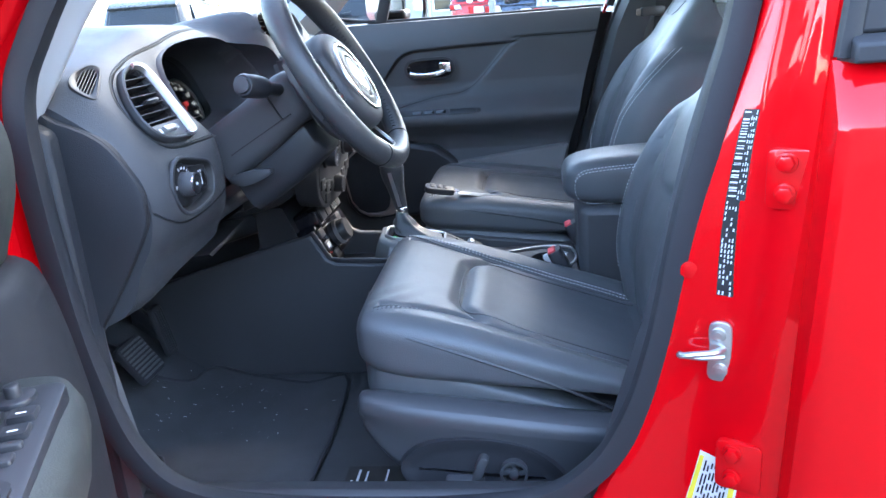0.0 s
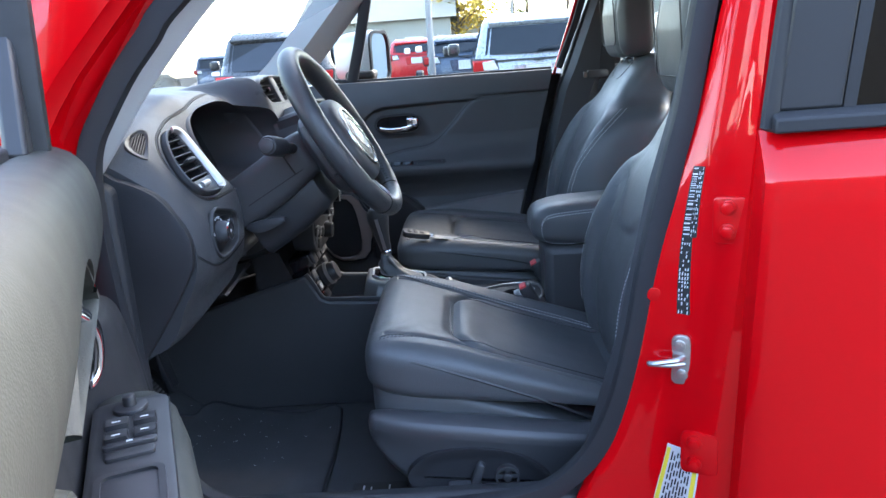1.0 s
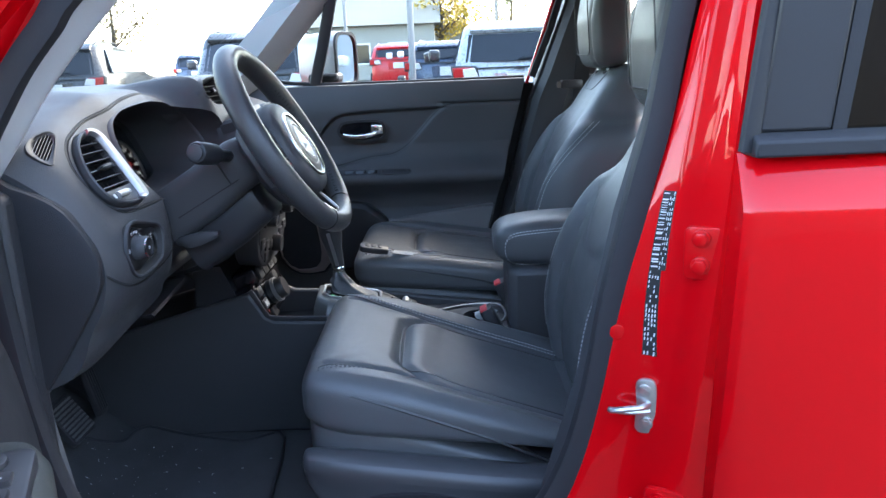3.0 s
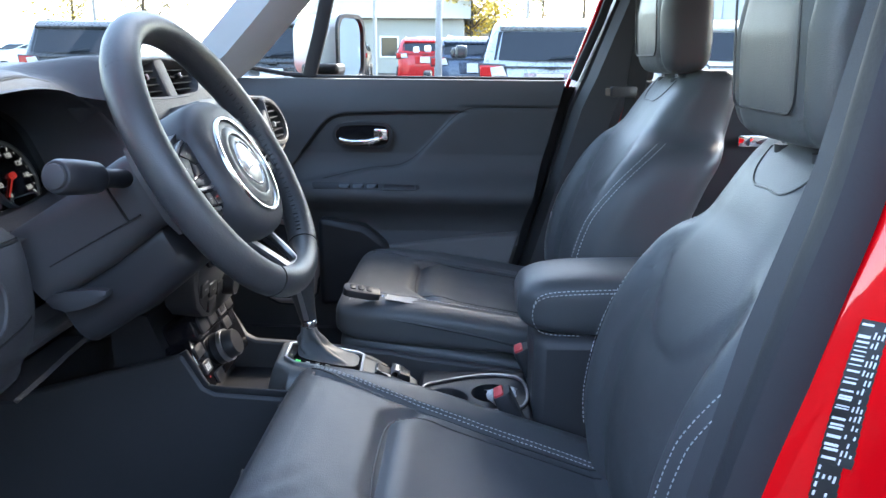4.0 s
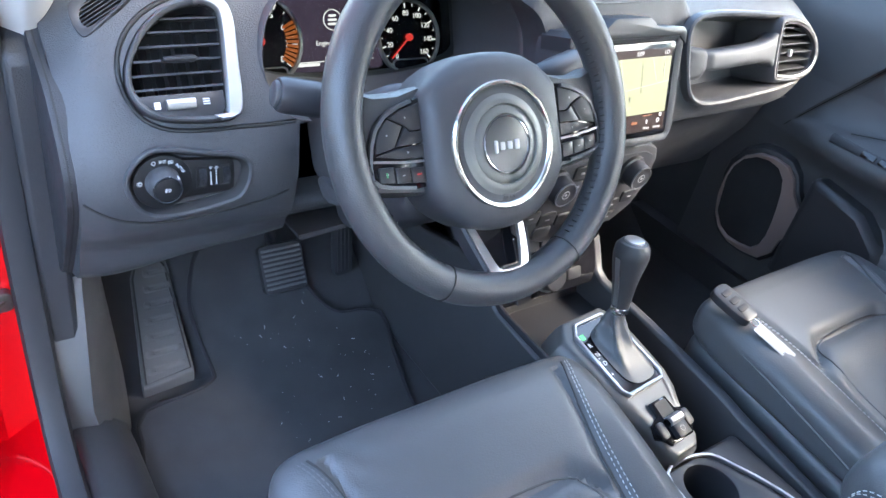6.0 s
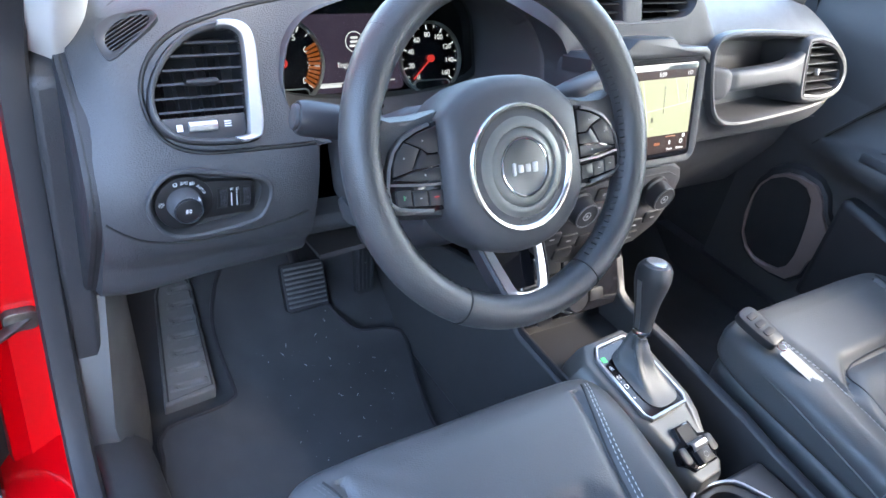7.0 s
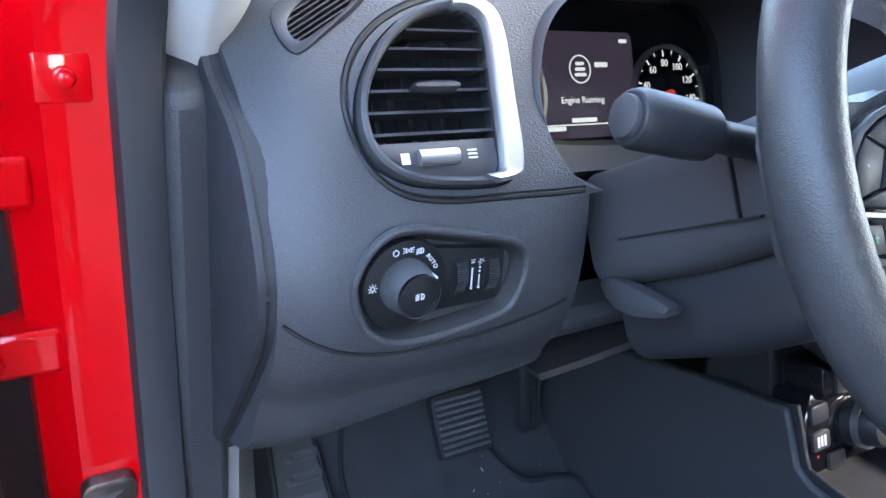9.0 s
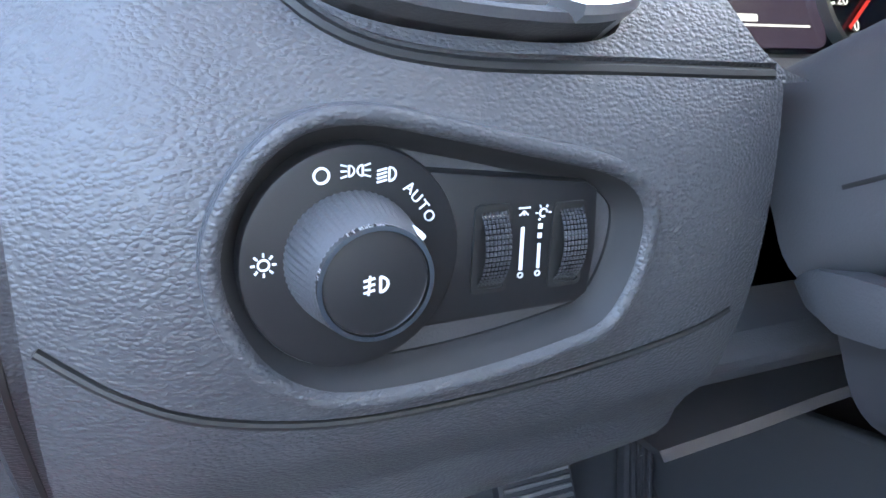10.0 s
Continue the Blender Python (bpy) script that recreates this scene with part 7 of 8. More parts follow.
for u in (-0.0275, 0.0275):
    part("button", on(BK, slab(rounded(0.015, 0.024, 0.005, 3, u, -0.007), 0.004, 0.009, 0.0015)), BUTTON, brk)
# cup holders
cup = part("cup_block", box(0.205, 0.40, -0.115, 0.075, 0.50, 0.672), SMOOTH, console, bevel=0.006)
for x, y in ((0.255, -0.04), (0.335, -0.02)):
    cut(cup, moved(slab(circle(0.037, 28), -0.07, 0.05), Matrix.Translation((x, y, 0.672))))
cl_out = [(p.x, p.y) for p in spline([(0.212, -0.085, 0), (0.30, -0.095, 0), (0.385, -0.075, 0), (0.39, 0.03, 0), (0.33, 0.05, 0), (0.25, 0.02, 0), (0.212, -0.01, 0)], 4, True)]
part("cup_rim", sweep([(x, y, 0.675) for x, y in cl_out], rounded(0.005, 0.006, 0.0015, 2), True), SILVER, console, "bright cup holder rim")
part("spine", box(0.40, 0.72, -0.080, 0.080, 0.46, 0.80), PLASTIC, console, bevel=0.02)
arm = thing("armrest", "black leather centre armrest with white double stitching", "armrest", at=(0.53, 0, 0.81))
part("pad", pillow(0.372, 0.70, -0.088, 0.088, lambda x: 0.795, lambda x: 0.900 + 0.03 * (x - 0.37), n=3.6), LEATHER, arm)


def stitches(path, parent, length=0.0042, gap=0.0030, r=0.0007, mat=None):
    """Single stitches along a line, in one mesh."""
    P = [Vector(p) for p in path]
    out = bmesh.new()
    run = 0.0
    for a, b in zip(P, P[1:]):
        d = b - a
        L = d.length
        if L < 1e-6:
            continue
        u = d / L
        s = -run
        while s < L:
            s0, s1 = max(0, s), min(L, s + length)
            if s1 - s0 > 0.0008:
                p, q = a + u * s0, a + u * s1
                side = u.cross(Vector((0, 0, 1)))
                side = (side.normalized() if side.length > 1e-3 else Vector((1, 0, 0))) * r
                up = side.cross(u).normalized() * r
                vs = [out.verts.new(c) for c in (p + side, p + up, p - side, p - up, q + side, q + up, q - side, q - up)]
                for i in range(4):
                    out.faces.new((vs[i], vs[(i + 1) % 4], vs[4 + (i + 1) % 4], vs[4 + i]))
            s += length + gap
        run = L - (s - length - gap) if s > L else 0
        run = max(0.0, min(length + gap, run))
    return part("stitching", out, mat or THREAD, parent, "pale stitching", smooth=False)


ARMS = [(0.47, -0.0885, 0.808), (0.415, -0.0885, 0.811), (0.397, -0.089, 0.826), (0.394, -0.0885, 0.850), (0.405, -0.0885, 0.868), (0.44, -0.0885, 0.876), (0.55, -0.0885, 0.882), (0.68, -0.0885, 0.886)]
stitches(spline(ARMS, 5), arm)
stitches([p + Vector((0.0, 0.0, 0.006)) for p in spline(ARMS[3:], 5)], arm)

# ---- seats ----
DULLTHREAD = material("grey_thread", (0.10, 0.10, 0.105), 0.7)
PIPING = material("black_piping", (0.02, 0.02, 0.022), 0.4)
TRIMDARK = material("seat_side_plastic", (0.05, 0.05, 0.054), 0.38, grain=0.2, grain_size=700)


def seat(name, label, yc, slope, dz, dx, out):
    """A front seat; out is -1 where the door is on the lower side of y."""
    s = thing(name, label, "car seat", group="front seats", at=(0.25, yc, 0.46))

    def top(x):
        return (0.797 if out < 0 else 0.789) - slope * max(-0.02, x - 0.06) - 0.10 * max(0, 0.07 - x)

    def shape(x, cy, y):
        d = 0.0
        w = abs(y - yc)
        # seams along the bolsters
        d -= 0.007 * math.exp(-((w - 0.152 - 0.02 * max(0, 0.18 - x) / 0.15) / 0.006) ** 2) * (1 if x > 0.06 else 0.0)
        # rear insert panel, a little lower behind its front seam
        inx = 1 / (1 + math.exp(-(x - 0.178 - 0.9 * max(0, w - 0.10)) * 300))
        d -= 0.004 * inx * (1 / (1 + math.exp((w - 0.145) * 300)))
        d -= 0.011 * math.exp(-((x - 0.180 - 0.9 * max(0, w - 0.10)) / 0.011) ** 2) * (1 / (1 + math.exp((w - 0.14) * 300)))
        d += 0.004 * math.exp(-((x - 0.215 - 0.9 * max(0, w - 0.10)) / 0.022) ** 2) * (1 / (1 + math.exp((w - 0.14) * 300)))
        d += 0.018 * max(0, min(1, (w - 0.15) / 0.05)) * (0.4 + 0.6 * min(1, max(0, (x - 0.08) / 0.12)))
        # creases in the leather
        d += 0.0010 * noise.noise(Vector((x * 10, y * 14, 1.0))) + 0.0004 * noise.noise(Vector((x * 60, y * 45, 4.0)))
        if out < 0:
            d += 0.0011 * math.sin(150 * (x - 0.10) + 60 * (y - yc) ** 2 * 9) * math.exp(-((x - 0.085) / 0.03) ** 2) * math.exp(-((y - yc + 0.13) / 0.06) ** 2)
        return d

    cush = part("cushion", pillow(0.024, 0.54, yc - 0.236, yc + 0.236, lambda x: 0.665 - 0.05 * (x - 0.03) + (0.02 if slope < 0.3 else 0), top, n=4.2, nx=150, nu=200, bolster=0.0, extra=shape, square=7.5), LEATHER, s)
    # piping along the outer edges
    for sd in (-1, 1):
        edge = [(0.028, yc + sd * 0.08, top(0.03) - 0.032), (0.045, yc + sd * 0.19, top(0.05) - 0.038), (0.09, yc + sd * 0.226, top(0.09) - 0.030), (0.18, yc + sd * 0.234, top(0.18) - 0.026), (0.32, yc + sd * 0.235, top(0.32) - 0.030), (0.43, yc + sd * 0.233, top(0.43) - 0.040), (0.50, yc + sd * 0.22, top(0.50) - 0.03)]
        part("piping", tube(spline(edge, 6), 0.0026, n=6), PIPING, s)
    bpy.context.view_layer.update()
    tree = BVHTree.FromObject(cush, bpy.context.evaluated_depsgraph_get())

    def over(pts, lift):
        """Points of a plan line laid on the cushion."""
        got = [tree.ray_cast(Vector((x, yc + w, 1.2)), Vector((0, 0, -1)))[0] for x, w in pts]
        return [p + Vector((0, 0, lift)) for p in got if p]

    def plan(pts, n=7):
        return [(p.x, p.y) for p in spline([(x, w, 0) for x, w in pts], n)]

    for sd in (-1, 1):
        seam = plan([(0.055, sd * 0.185), (0.09, sd * 0.172), (0.14, sd * 0.160), (0.20, sd * 0.153), (0.30, sd * 0.151), (0.42, sd * 0.151), (0.49, sd * 0.150)])
        part("bolster_seam", tube(over(seam, 0.0), 0.0016, n=6), PIPING, s)
        for off in (0.006, 0.011):
            stitches(over([(x, w + sd * off) for x, w in seam], 0.0007), s, mat=THREAD if sd != out else DULLTHREAD)
    ins = plan([(0.49, -0.128), (0.36, -0.127), (0.24, -0.122), (0.195, -0.110), (0.180, -0.085), (0.176, -0.04), (0.176, 0.04), (0.180, 0.085), (0.195, 0.110), (0.24, 0.122), (0.36, 0.127), (0.49, 0.128)])
    part("insert_seam", tube(over(ins, 0.0), 0.0016, n=6), PIPING, s)
    # lower skirt of the cushion and the plastic side cover
    part("cushion_skirt", pillow(0.032, 0.50, yc - 0.226, yc + 0.226, lambda x: 0.60, lambda x: top(x) - 0.06, n=5, square=8), LEATHER, s)
    part("seat_frame", box(0.10, 0.50, yc - 0.19, yc + 0.19, 0.475, 0.62), SMOOTH, s, bevel=0.02)
    part("seat_rail", box(0.08, 0.60, yc - 0.19, yc - 0.15, 0.46, 0.49), SMOOTH, s)
    part("seat_rail", box(0.08, 0.60, yc + 0.15, yc + 0.19, 0.46, 0.49), SMOOTH, s)
    yo = yc + out * 0.238
    cover = []
    for x, lo, hi, th in ((0.028, 0.625, 0.662, 0.012), (0.038, 0.60, 0.668, 0.026), (0.065, 0.56, 0.668, 0.034), (0.10, 0.525, 0.665, 0.040), (0.16, 0.505, 0.658, 0.044), (0.24, 0.497, 0.648, 0.046), (0.32, 0.495, 0.636, 0.046), (0.40, 0.50, 0.626, 0.044), (0.48, 0.52, 0.622, 0.04), (0.58, 0.55, 0.64, 0.03)):
        m2 = (lo + hi) / 2
        cover.append([(x, yo - out * 0.03, lo), (x, yo + out * th * 0.55, lo + 0.006), (x, yo + out * th * 0.8, lo + 0.02), (x, yo + out * th * 0.72, m2), (x, yo + out * th * 0.95, hi - 0.026), (x, yo + out * th * 0.75, hi - 0.008), (x, yo + out * th * 0.2, hi), (x, yo - out * 0.03, hi - 0.004)])
    cov = part("side_cover", loft(cover), TRIMDARK, s, sub=2)
    if out < 0:
        FM = facing((0.225, yo - 0.0425, 0.560), (0, -1, 0.05))
        lens_o = shaped([(-0.125, 0.004), (-0.085, 0.036), (-0.01, 0.042), (0.06, 0.026), (0.105, -0.012), (0.10, -0.036), (0.03, -0.040), (-0.06, -0.038), (-0.105, -0.026)], 5)[::-1]
        part("control_panel", on(FM, loft([[(x, y, z) for x, y in o] for o, z in ((inset(lens_o, -0.008), -0.01), (inset(lens_o, -0.006), 0.004), (lens_o, 0.004), (inset(lens_o, 0.006), 0.0005), (inset(lens_o, 0.02), 0.0))])), SMOOTH, cov)
        part("seat_lever", on(FM, join(slab(rounded(0.058, 0.015, 0.006, 3, -0.035, -0.018), 0.0, 0.016, 0.004), moved(slab(rounded(0.015, 0.042, 0.006, 3), 0.0, 0.016, 0.004), Matrix.Translation((-0.011, 0.004, 0)) @ Matrix.Rotation(radians(-22), 4, "Z")))), PLASTIC, cov)
        part("lumbar_knob", on(FM @ Matrix.Translation((0.038, -0.004, 0)), join(ringplate(circle(0.0205, 32), circle(0.0165, 32), 0.0, 0.012), slab(circle(0.008, 20), 0.0, 0.014, 0.004), *[moved(slab(rounded(0.009, 0.014, 0.003, 3), 0, 0.008, 0.002), Matrix.Rotation(k * math.pi / 2, 4, "Z") @ Matrix.Translation((0, 0.0105, 0))) for k in range(4)])), PLASTIC, cov)
    # backrest
    rows = lerp_rows([(0.60, 0.20, 0.505, 0.02, 0.66), (0.66, 0.228, 0.492, 0.034, 0.665), (0.74, 0.236, 0.490, 0.044, 0.675), (0.82, 0.238, 0.500, 0.046, 0.69), (0.89, 0.238, 0.520, 0.046, 0.71), (0.95, 0.236, 0.545, 0.042, 0.73), (0.99, 0.228, 0.565, 0.034, 0.748), (1.015, 0.212, 0.578, 0.024, 0.755), (1.032, 0.184, 0.588, 0.012, 0.76), (1.05, 0.170, 0.600, 0.006, 0.765), (1.08, 0.163, 0.616, 0.004, 0.77), (1.12, 0.158, 0.642, 0.003, 0.775), (1.145, 0.150, 0.662, 0.0, 0.77), (1.16, 0.130, 0.685, 0.0, 0.755)], 110)
    br = []

    def insert_q(z):
        """Half width of the middle panel, as a share of the back's."""
        hz = max(0, min(1, (z - 0.60) / 0.4))
        return 0.54 + 0.10 * math.sin(hz * 3) + 0.20 * max(0, z - 0.93) / 0.1

    def cross_z(y):
        """Height of the seam where the upper panel dips over the middle one."""
        return 0.900 + 0.11 * (abs(y) / 0.14) ** 2.4

    for z, w, xf, b, xb in rows:
        ring = []
        for j in range(110):
            a = 2 * math.pi * (j + 0.5) / 110
            c, sn = math.cos(a), math.sin(a)
            n = 3.2
            cy = math.copysign(abs(c) ** (2 / n), c)
            sx = math.copysign(abs(sn) ** (2 / n), sn)
            y = cy * w
            x = (xf + xb) / 2 - sx * (xb - xf) / 2
            if sn > 0:
                q = abs(cy)
                f = min(1, max(0, (q - 0.50) / 0.30))
                f = f * f * (3 - 2 * f)
                x -= b * f * (sx ** 0.7)
                # seams: bolster lines, cross seam, top loop
                x += 0.006 * math.exp(-((q - insert_q(z)) / 0.026) ** 2) * max(0.0, min(1.0, (1.01 - z) * 25))
                inside = max(0, min(1, (insert_q(z) - q) * 14))
                over_seam = z - cross_z(y)
                x -= 0.005 / (1 + math.exp(-over_seam * 200)) * inside * max(0, min(1, (1.06 - z) * 14))
                x += 0.003 * math.exp(-((over_seam + 0.004) / 0.008) ** 2) * inside
                x += 0.0006 * noise.noise(Vector((z * 7, y * 6, yc * 5)))
            ring.append((x + dx * (z - 0.55) / 0.5, yc + y, z + dz))
        br.append(ring)
    part("backrest", loft(br), LEATHER, s)

    def width_z(z):
        return min(rows, key=lambda r: abs(r[0] - z))[1]

    def on_back(z, q):
        """The point of the back's front at a height and a share q of its half width."""
        k = min(range(len(rows)), key=lambda i: abs(rows[i][0] - z))
        ring, w = br[k], rows[k][1]
        for a, b in zip(ring[:54], ring[1:55]):
            qa, qb = (a[1] - yc) / w - q, (b[1] - yc) / w - q
            if qa * qb <= 0 and qa != qb:
                return Vector(a).lerp(Vector(b), qa / (qa - qb))
        return Vector(ring[27])

    for sd in (-1, 1):
        part("side_seam", tube(spline([on_back(0.70 + 0.03 * i, sd * 0.975) + Vector((0.012, sd * 0.001, 0)) for i in range(11)], 3), 0.0015, n=6), PIPING, s)
    for sd in (-1, 1):
        tracks = ([], [])
        for z_row, ring in zip(rows, br):
            if 0.70 < z_row[0] < 1.03:
                up = max(0, (z_row[0] - 0.88) / 0.15)
                for t, q in zip(tracks, (0.80 + 0.15 * up, 0.85 + 0.13 * up)):
                    target = sd * min(0.985, q)
                    p = ring[27]
                    for a, b in zip(ring[:54], ring[1:55]):
                        qa, qb = (a[1] - yc) / z_row[1] - target, (b[1] - yc) / z_row[1] - target
                        if qa * qb <= 0 and qa != qb:
                            p = Vector(a).lerp(Vector(b), qa / (qa - qb))
                            break
                    t.append(Vector(p) + Vector((-0.0028, sd * 0.0020, 0)))
        for t in tracks:
            stitches(spline(t[::2], 2), s)
    # loop seam below the headrest
    lp = [on_back(z, y / width_z(z)) for z, y in ((1.138, -0.075), (1.112, -0.066), (1.100, -0.04), (1.097, 0.0), (1.100, 0.04), (1.112, 0.066), (1.138, 0.075))]
    part("loop_seam", tube(spline(lp, 5), 0.0016, n=6), PIPING, s)
    # headrest on two posts
    hx, hz = 0.665 + dx * 1.2, 1.153 + dz
    HR = Matrix.Translation((hx, yc, hz)) @ Matrix(((-0.06, 0, -1.0, 0), (0, 1, 0, 0), (1.0, 0, -0.06, 0), (0, 0, 0, 1)))
    hr = part("headrest", moved(pillow(0, 0.215, -0.13, 0.13, lambda x: -0.055, lambda x: 0.052 - 0.02 * max(0, x - 0.12) / 0.1, n=4.5, nx=48, nu=64, extra=lambda x, cy, y: -0.006 * math.exp(-((abs(y) - 0.088) / 0.006) ** 2)), HR), LEATHER, s)
    part("headrest_seam", moved(tube([(x, y, 0.053) for x, y in rounded(0.15, 0.176, 0.02, 4, 0.112, 0.0)], 0.0016, True, 6), HR), PIPING, hr)
    for y in (-0.05, 0.05):
        part("headrest_post", moved(tube([(-0.05, y, 0.0), (0.02, y, 0.0)], 0.006, n=10), HR), CHROME, s)
        part("post_collar", moved(tube([(-0.018, y, 0.0), (-0.008, y, 0.0)], 0.014, n=14), HR), SMOOTH, s)
    return s


driver_seat = seat("driver_seat", "black leather driver's seat with pale stitching and worn front edge", -0.366, 0.36, 0.0, 0.0, -1)
passenger_seat = seat("passenger_seat", "black leather front passenger seat with pale stitching", 0.366, 0.16, 0.062, 0.03, 1)
part("seat_tag", box(0.492, 0.508, 0.585, 0.588, 0.85, 0.875), GREYTRIM, passenger_seat)

# buckles


def buckle(at, lean):
    b = thing("seat_belt_buckle", "black seat belt buckle with a red release button", "buckle", group="seat belt buckles", at=at)
    m = facing(at, (lean, 0, 0.9), (-1, 0, 0))
    part("housing", on(m, loft([[(x, y, z) for x, y in rounded(0.040 * s, 0.030 * s, 0.008)] for s, z in ((0.75, -0.11), (0.95, -0.09), (1.0, -0.03), (1.0, -0.004), (0.94, 0.0)) ])), SMOOTH, b)
    part("release_button", on(m, slab(rounded(0.034, 0.016, 0.004, 3, 0, 0.004), -0.004, 0.004, 0.002)), BUCKLE, b, "red release button")
    part("stem", on(m, box(-0.012, 0.012, -0.005, 0.005, -0.22, -0.10)), SMOOTH, b)
    return b


buckle((0.345, -0.118, 0.722), -0.45)
buckle((0.388, 0.060, 0.726), -0.45)


# ---- footwell ----
MAT = material("black_mat", (0.044, 0.044, 0.047), 0.95, grain=1.0, grain_size=1400, vary=0.35, stain=18)
mat_thing = thing("floor_mat", "black carpet floor mat with a stitched edge and white lint", "floor mat", at=(-0.3, -0.42, 0.462))
near = [(-0.10, -0.63), (-0.10, -0.20), (-0.188, -0.205), (-0.30, -0.175), (-0.40, -0.145), (-0.42, -0.150), (-0.42, -0.495), (-0.395, -0.490), (-0.375, -0.500), (-0.365, -0.53), (-0.358, -0.60), (-0.345, -0.622), (-0.30, -0.635)]
far = [(-0.42, -0.150), (-0.428, -0.175), (-0.434, -0.220), (-0.45, -0.245), (-0.486, -0.268), (-0.56, -0.30), (-0.60, -0.33), (-0.605, -0.40), (-0.585, -0.448), (-0.55, -0.475), (-0.495, -0.493), (-0.42, -0.495)]
edge = near[:5] + far[1:-1] + near[7:]


def mat_z(x):
    """The mat bends softly where the floor turns up."""
    return 0.4615 + 0.748 * 0.03 * math.log(1 + math.exp(min(20, (-0.42 - x) / 0.03)))


rim = [(p.x, p.y) for p in spline([(x, y, 0) for x, y in edge], 4, True)]
rows = []
x_lo, x_hi = min(p[0] for p in rim), max(p[0] for p in rim)
for i in range(101):
    x = x_lo + 0.0005 + (x_hi - x_lo - 0.001) * i / 100
    ys = [p[1] + (q[1] - p[1]) * (x - p[0]) / (q[0] - p[0]) for p, q in zip(rim, rim[1:] + rim[:1]) if (p[0] - x) * (q[0] - x) < 0]
    y0, y1 = min(ys), max(ys)
    rows.append([(x, y0, mat_z(x) + 0.001)] + [(x, y0 + (y1 - y0) * k / 6, mat_z(x) + 0.010) for k in range(7)] + [(x, y1, mat_z(x) + 0.001)])
part("carpet", loft(rows, closed=False), MAT, mat_thing)
part("edge_binding", tube([(x, y, mat_z(x) + 0.010) for x, y in rim], 0.0040, True, 8), RUBBER, mat_thing)
random.seed(11)
bm = bmesh.new()
for i in range(80):
    x, y = random.gauss(-0.36, 0.10), random.gauss(-0.32, 0.10)
    if x < -0.58 or x > -0.11 or y < -0.47 or y > -0.18 - 0.2 * max(0, -0.42 - x):
        continue
    a, l = random.uniform(0, 6.28), random.choice((0.0004, 0.0005, 0.0007, 0.001, 0.0035))
    w = 0.0003
    dx, dy = math.cos(a), math.sin(a)
    vs = [bm.verts.new((x + dx * u - dy * v, y + dy * u + dx * v, mat_z(x + dx * u) + 0.0112 + h)) for u, v, h in ((-l, -w, 0), (l, -w, 0), (l, w, 0), (-l, w, 0), (0, 0, 0.0008))]
    for k in range(4):
        bm.faces.new((vs[k], vs[(k + 1) % 4], vs[4]))
tagged(part("lint", bm, WHITE, smooth=False), "white lint and crumbs scattered on the floor mat", "lint", kind="stuff")

TREAD = material("worn_grey_rubber", (0.085, 0.085, 0.087), 0.5, grain=0.2, grain_size=500)
rest = thing("footrest", "dark ribbed rubber footrest beside the pedals", "footrest", at=(-0.48, -0.55, 0.5))
ro2 = [(-0.395, -0.606), (-0.403, -0.518), (-0.574, -0.510), (-0.59, -0.520), (-0.585, -0.560), (-0.56, -0.575)]


def rest_z(x):
    return 0.4615 + 0.652 * max(0, -0.395 - x)


part("pad", loft([[(x, y, rest_z(x) + d) for x, y in ro2] for d in (-0.02, 0.012, 0.016)]), TREAD, rest, bevel=0.003)
part("pad_rim", sweep([(-0.49 + (x + 0.49) * 0.93, -0.553 + (y + 0.553) * 0.86, rest_z(-0.49 + (x + 0.49) * 0.93) + 0.016) for x, y in ro2], rounded(0.003, 0.004, 0.001, 2), True), BLACKRUBBER, rest)
for k in range(7):
    x = -0.418 - 0.0235 * k
    c = -0.560 + 0.0046 * k
    w = 0.030 - 0.0016 * k
    rib = rounded(0.010, 2 * w, 0.004, 3)
    part("rib", loft([[(x + u * s, c + v * s, rest_z(x + u * s) + h) for u, v in rib] for s, h in ((1.15, 0.0150), (1.0, 0.0185), (0.7, 0.0185), (0.6, 0.0165))]), TREAD, rest)

for name, label, yc, w, x0, z0, x1, z1, ribs in (("brake_pedal", "black ribbed rubber brake pedal", -0.330, 0.042, -0.502, 0.637, -0.452, 0.563, 9), ("accelerator_pedal", "black upright accelerator pedal", -0.203, 0.020, -0.500, 0.660, -0.475, 0.548, 0)):
    pd = thing(name, label, "pedal", group="pedals", at=((x0 + x1) / 2, yc, z1))
    out = Vector((z0 - z1, 0, x1 - x0)).normalized()
    m = facing(((x0 + x1) / 2, yc, (z0 + z1) / 2), out)
    h = math.hypot(x1 - x0, z0 - z1)
    part("pad", on(m, slab(rounded(2 * w, h, 0.010), -0.012, 0.0, 0.004)), RUBBER, pd)
    for k in range(ribs):
        v = -h / 2 + 0.010 + (h - 0.02) * k / (ribs - 1)
        part("rib", on(m, slab(rounded(2 * w - 0.010, 0.004, 0.001, 2, 0, v), -0.001, 0.003, 0.0008)), TREAD, pd)
    if not ribs:
        for k in range(4):
            part("rib", on(m, slab(rounded(0.003, h - 0.02, 0.001, 2, -0.012 + 0.008 * k, 0), -0.001, 0.003, 0.0008)), RUBBER, pd)
    part("arm", sweep([m @ Vector((0, 0.0, -0.010)), m @ Vector((0.005, 0.05, -0.05)), m @ Vector((0.01, 0.2, -0.10)), m @ Vector((0.01, 0.36, -0.13))], rounded(0.014, 0.030, 0.004, 2)), SMOOTH, pd)

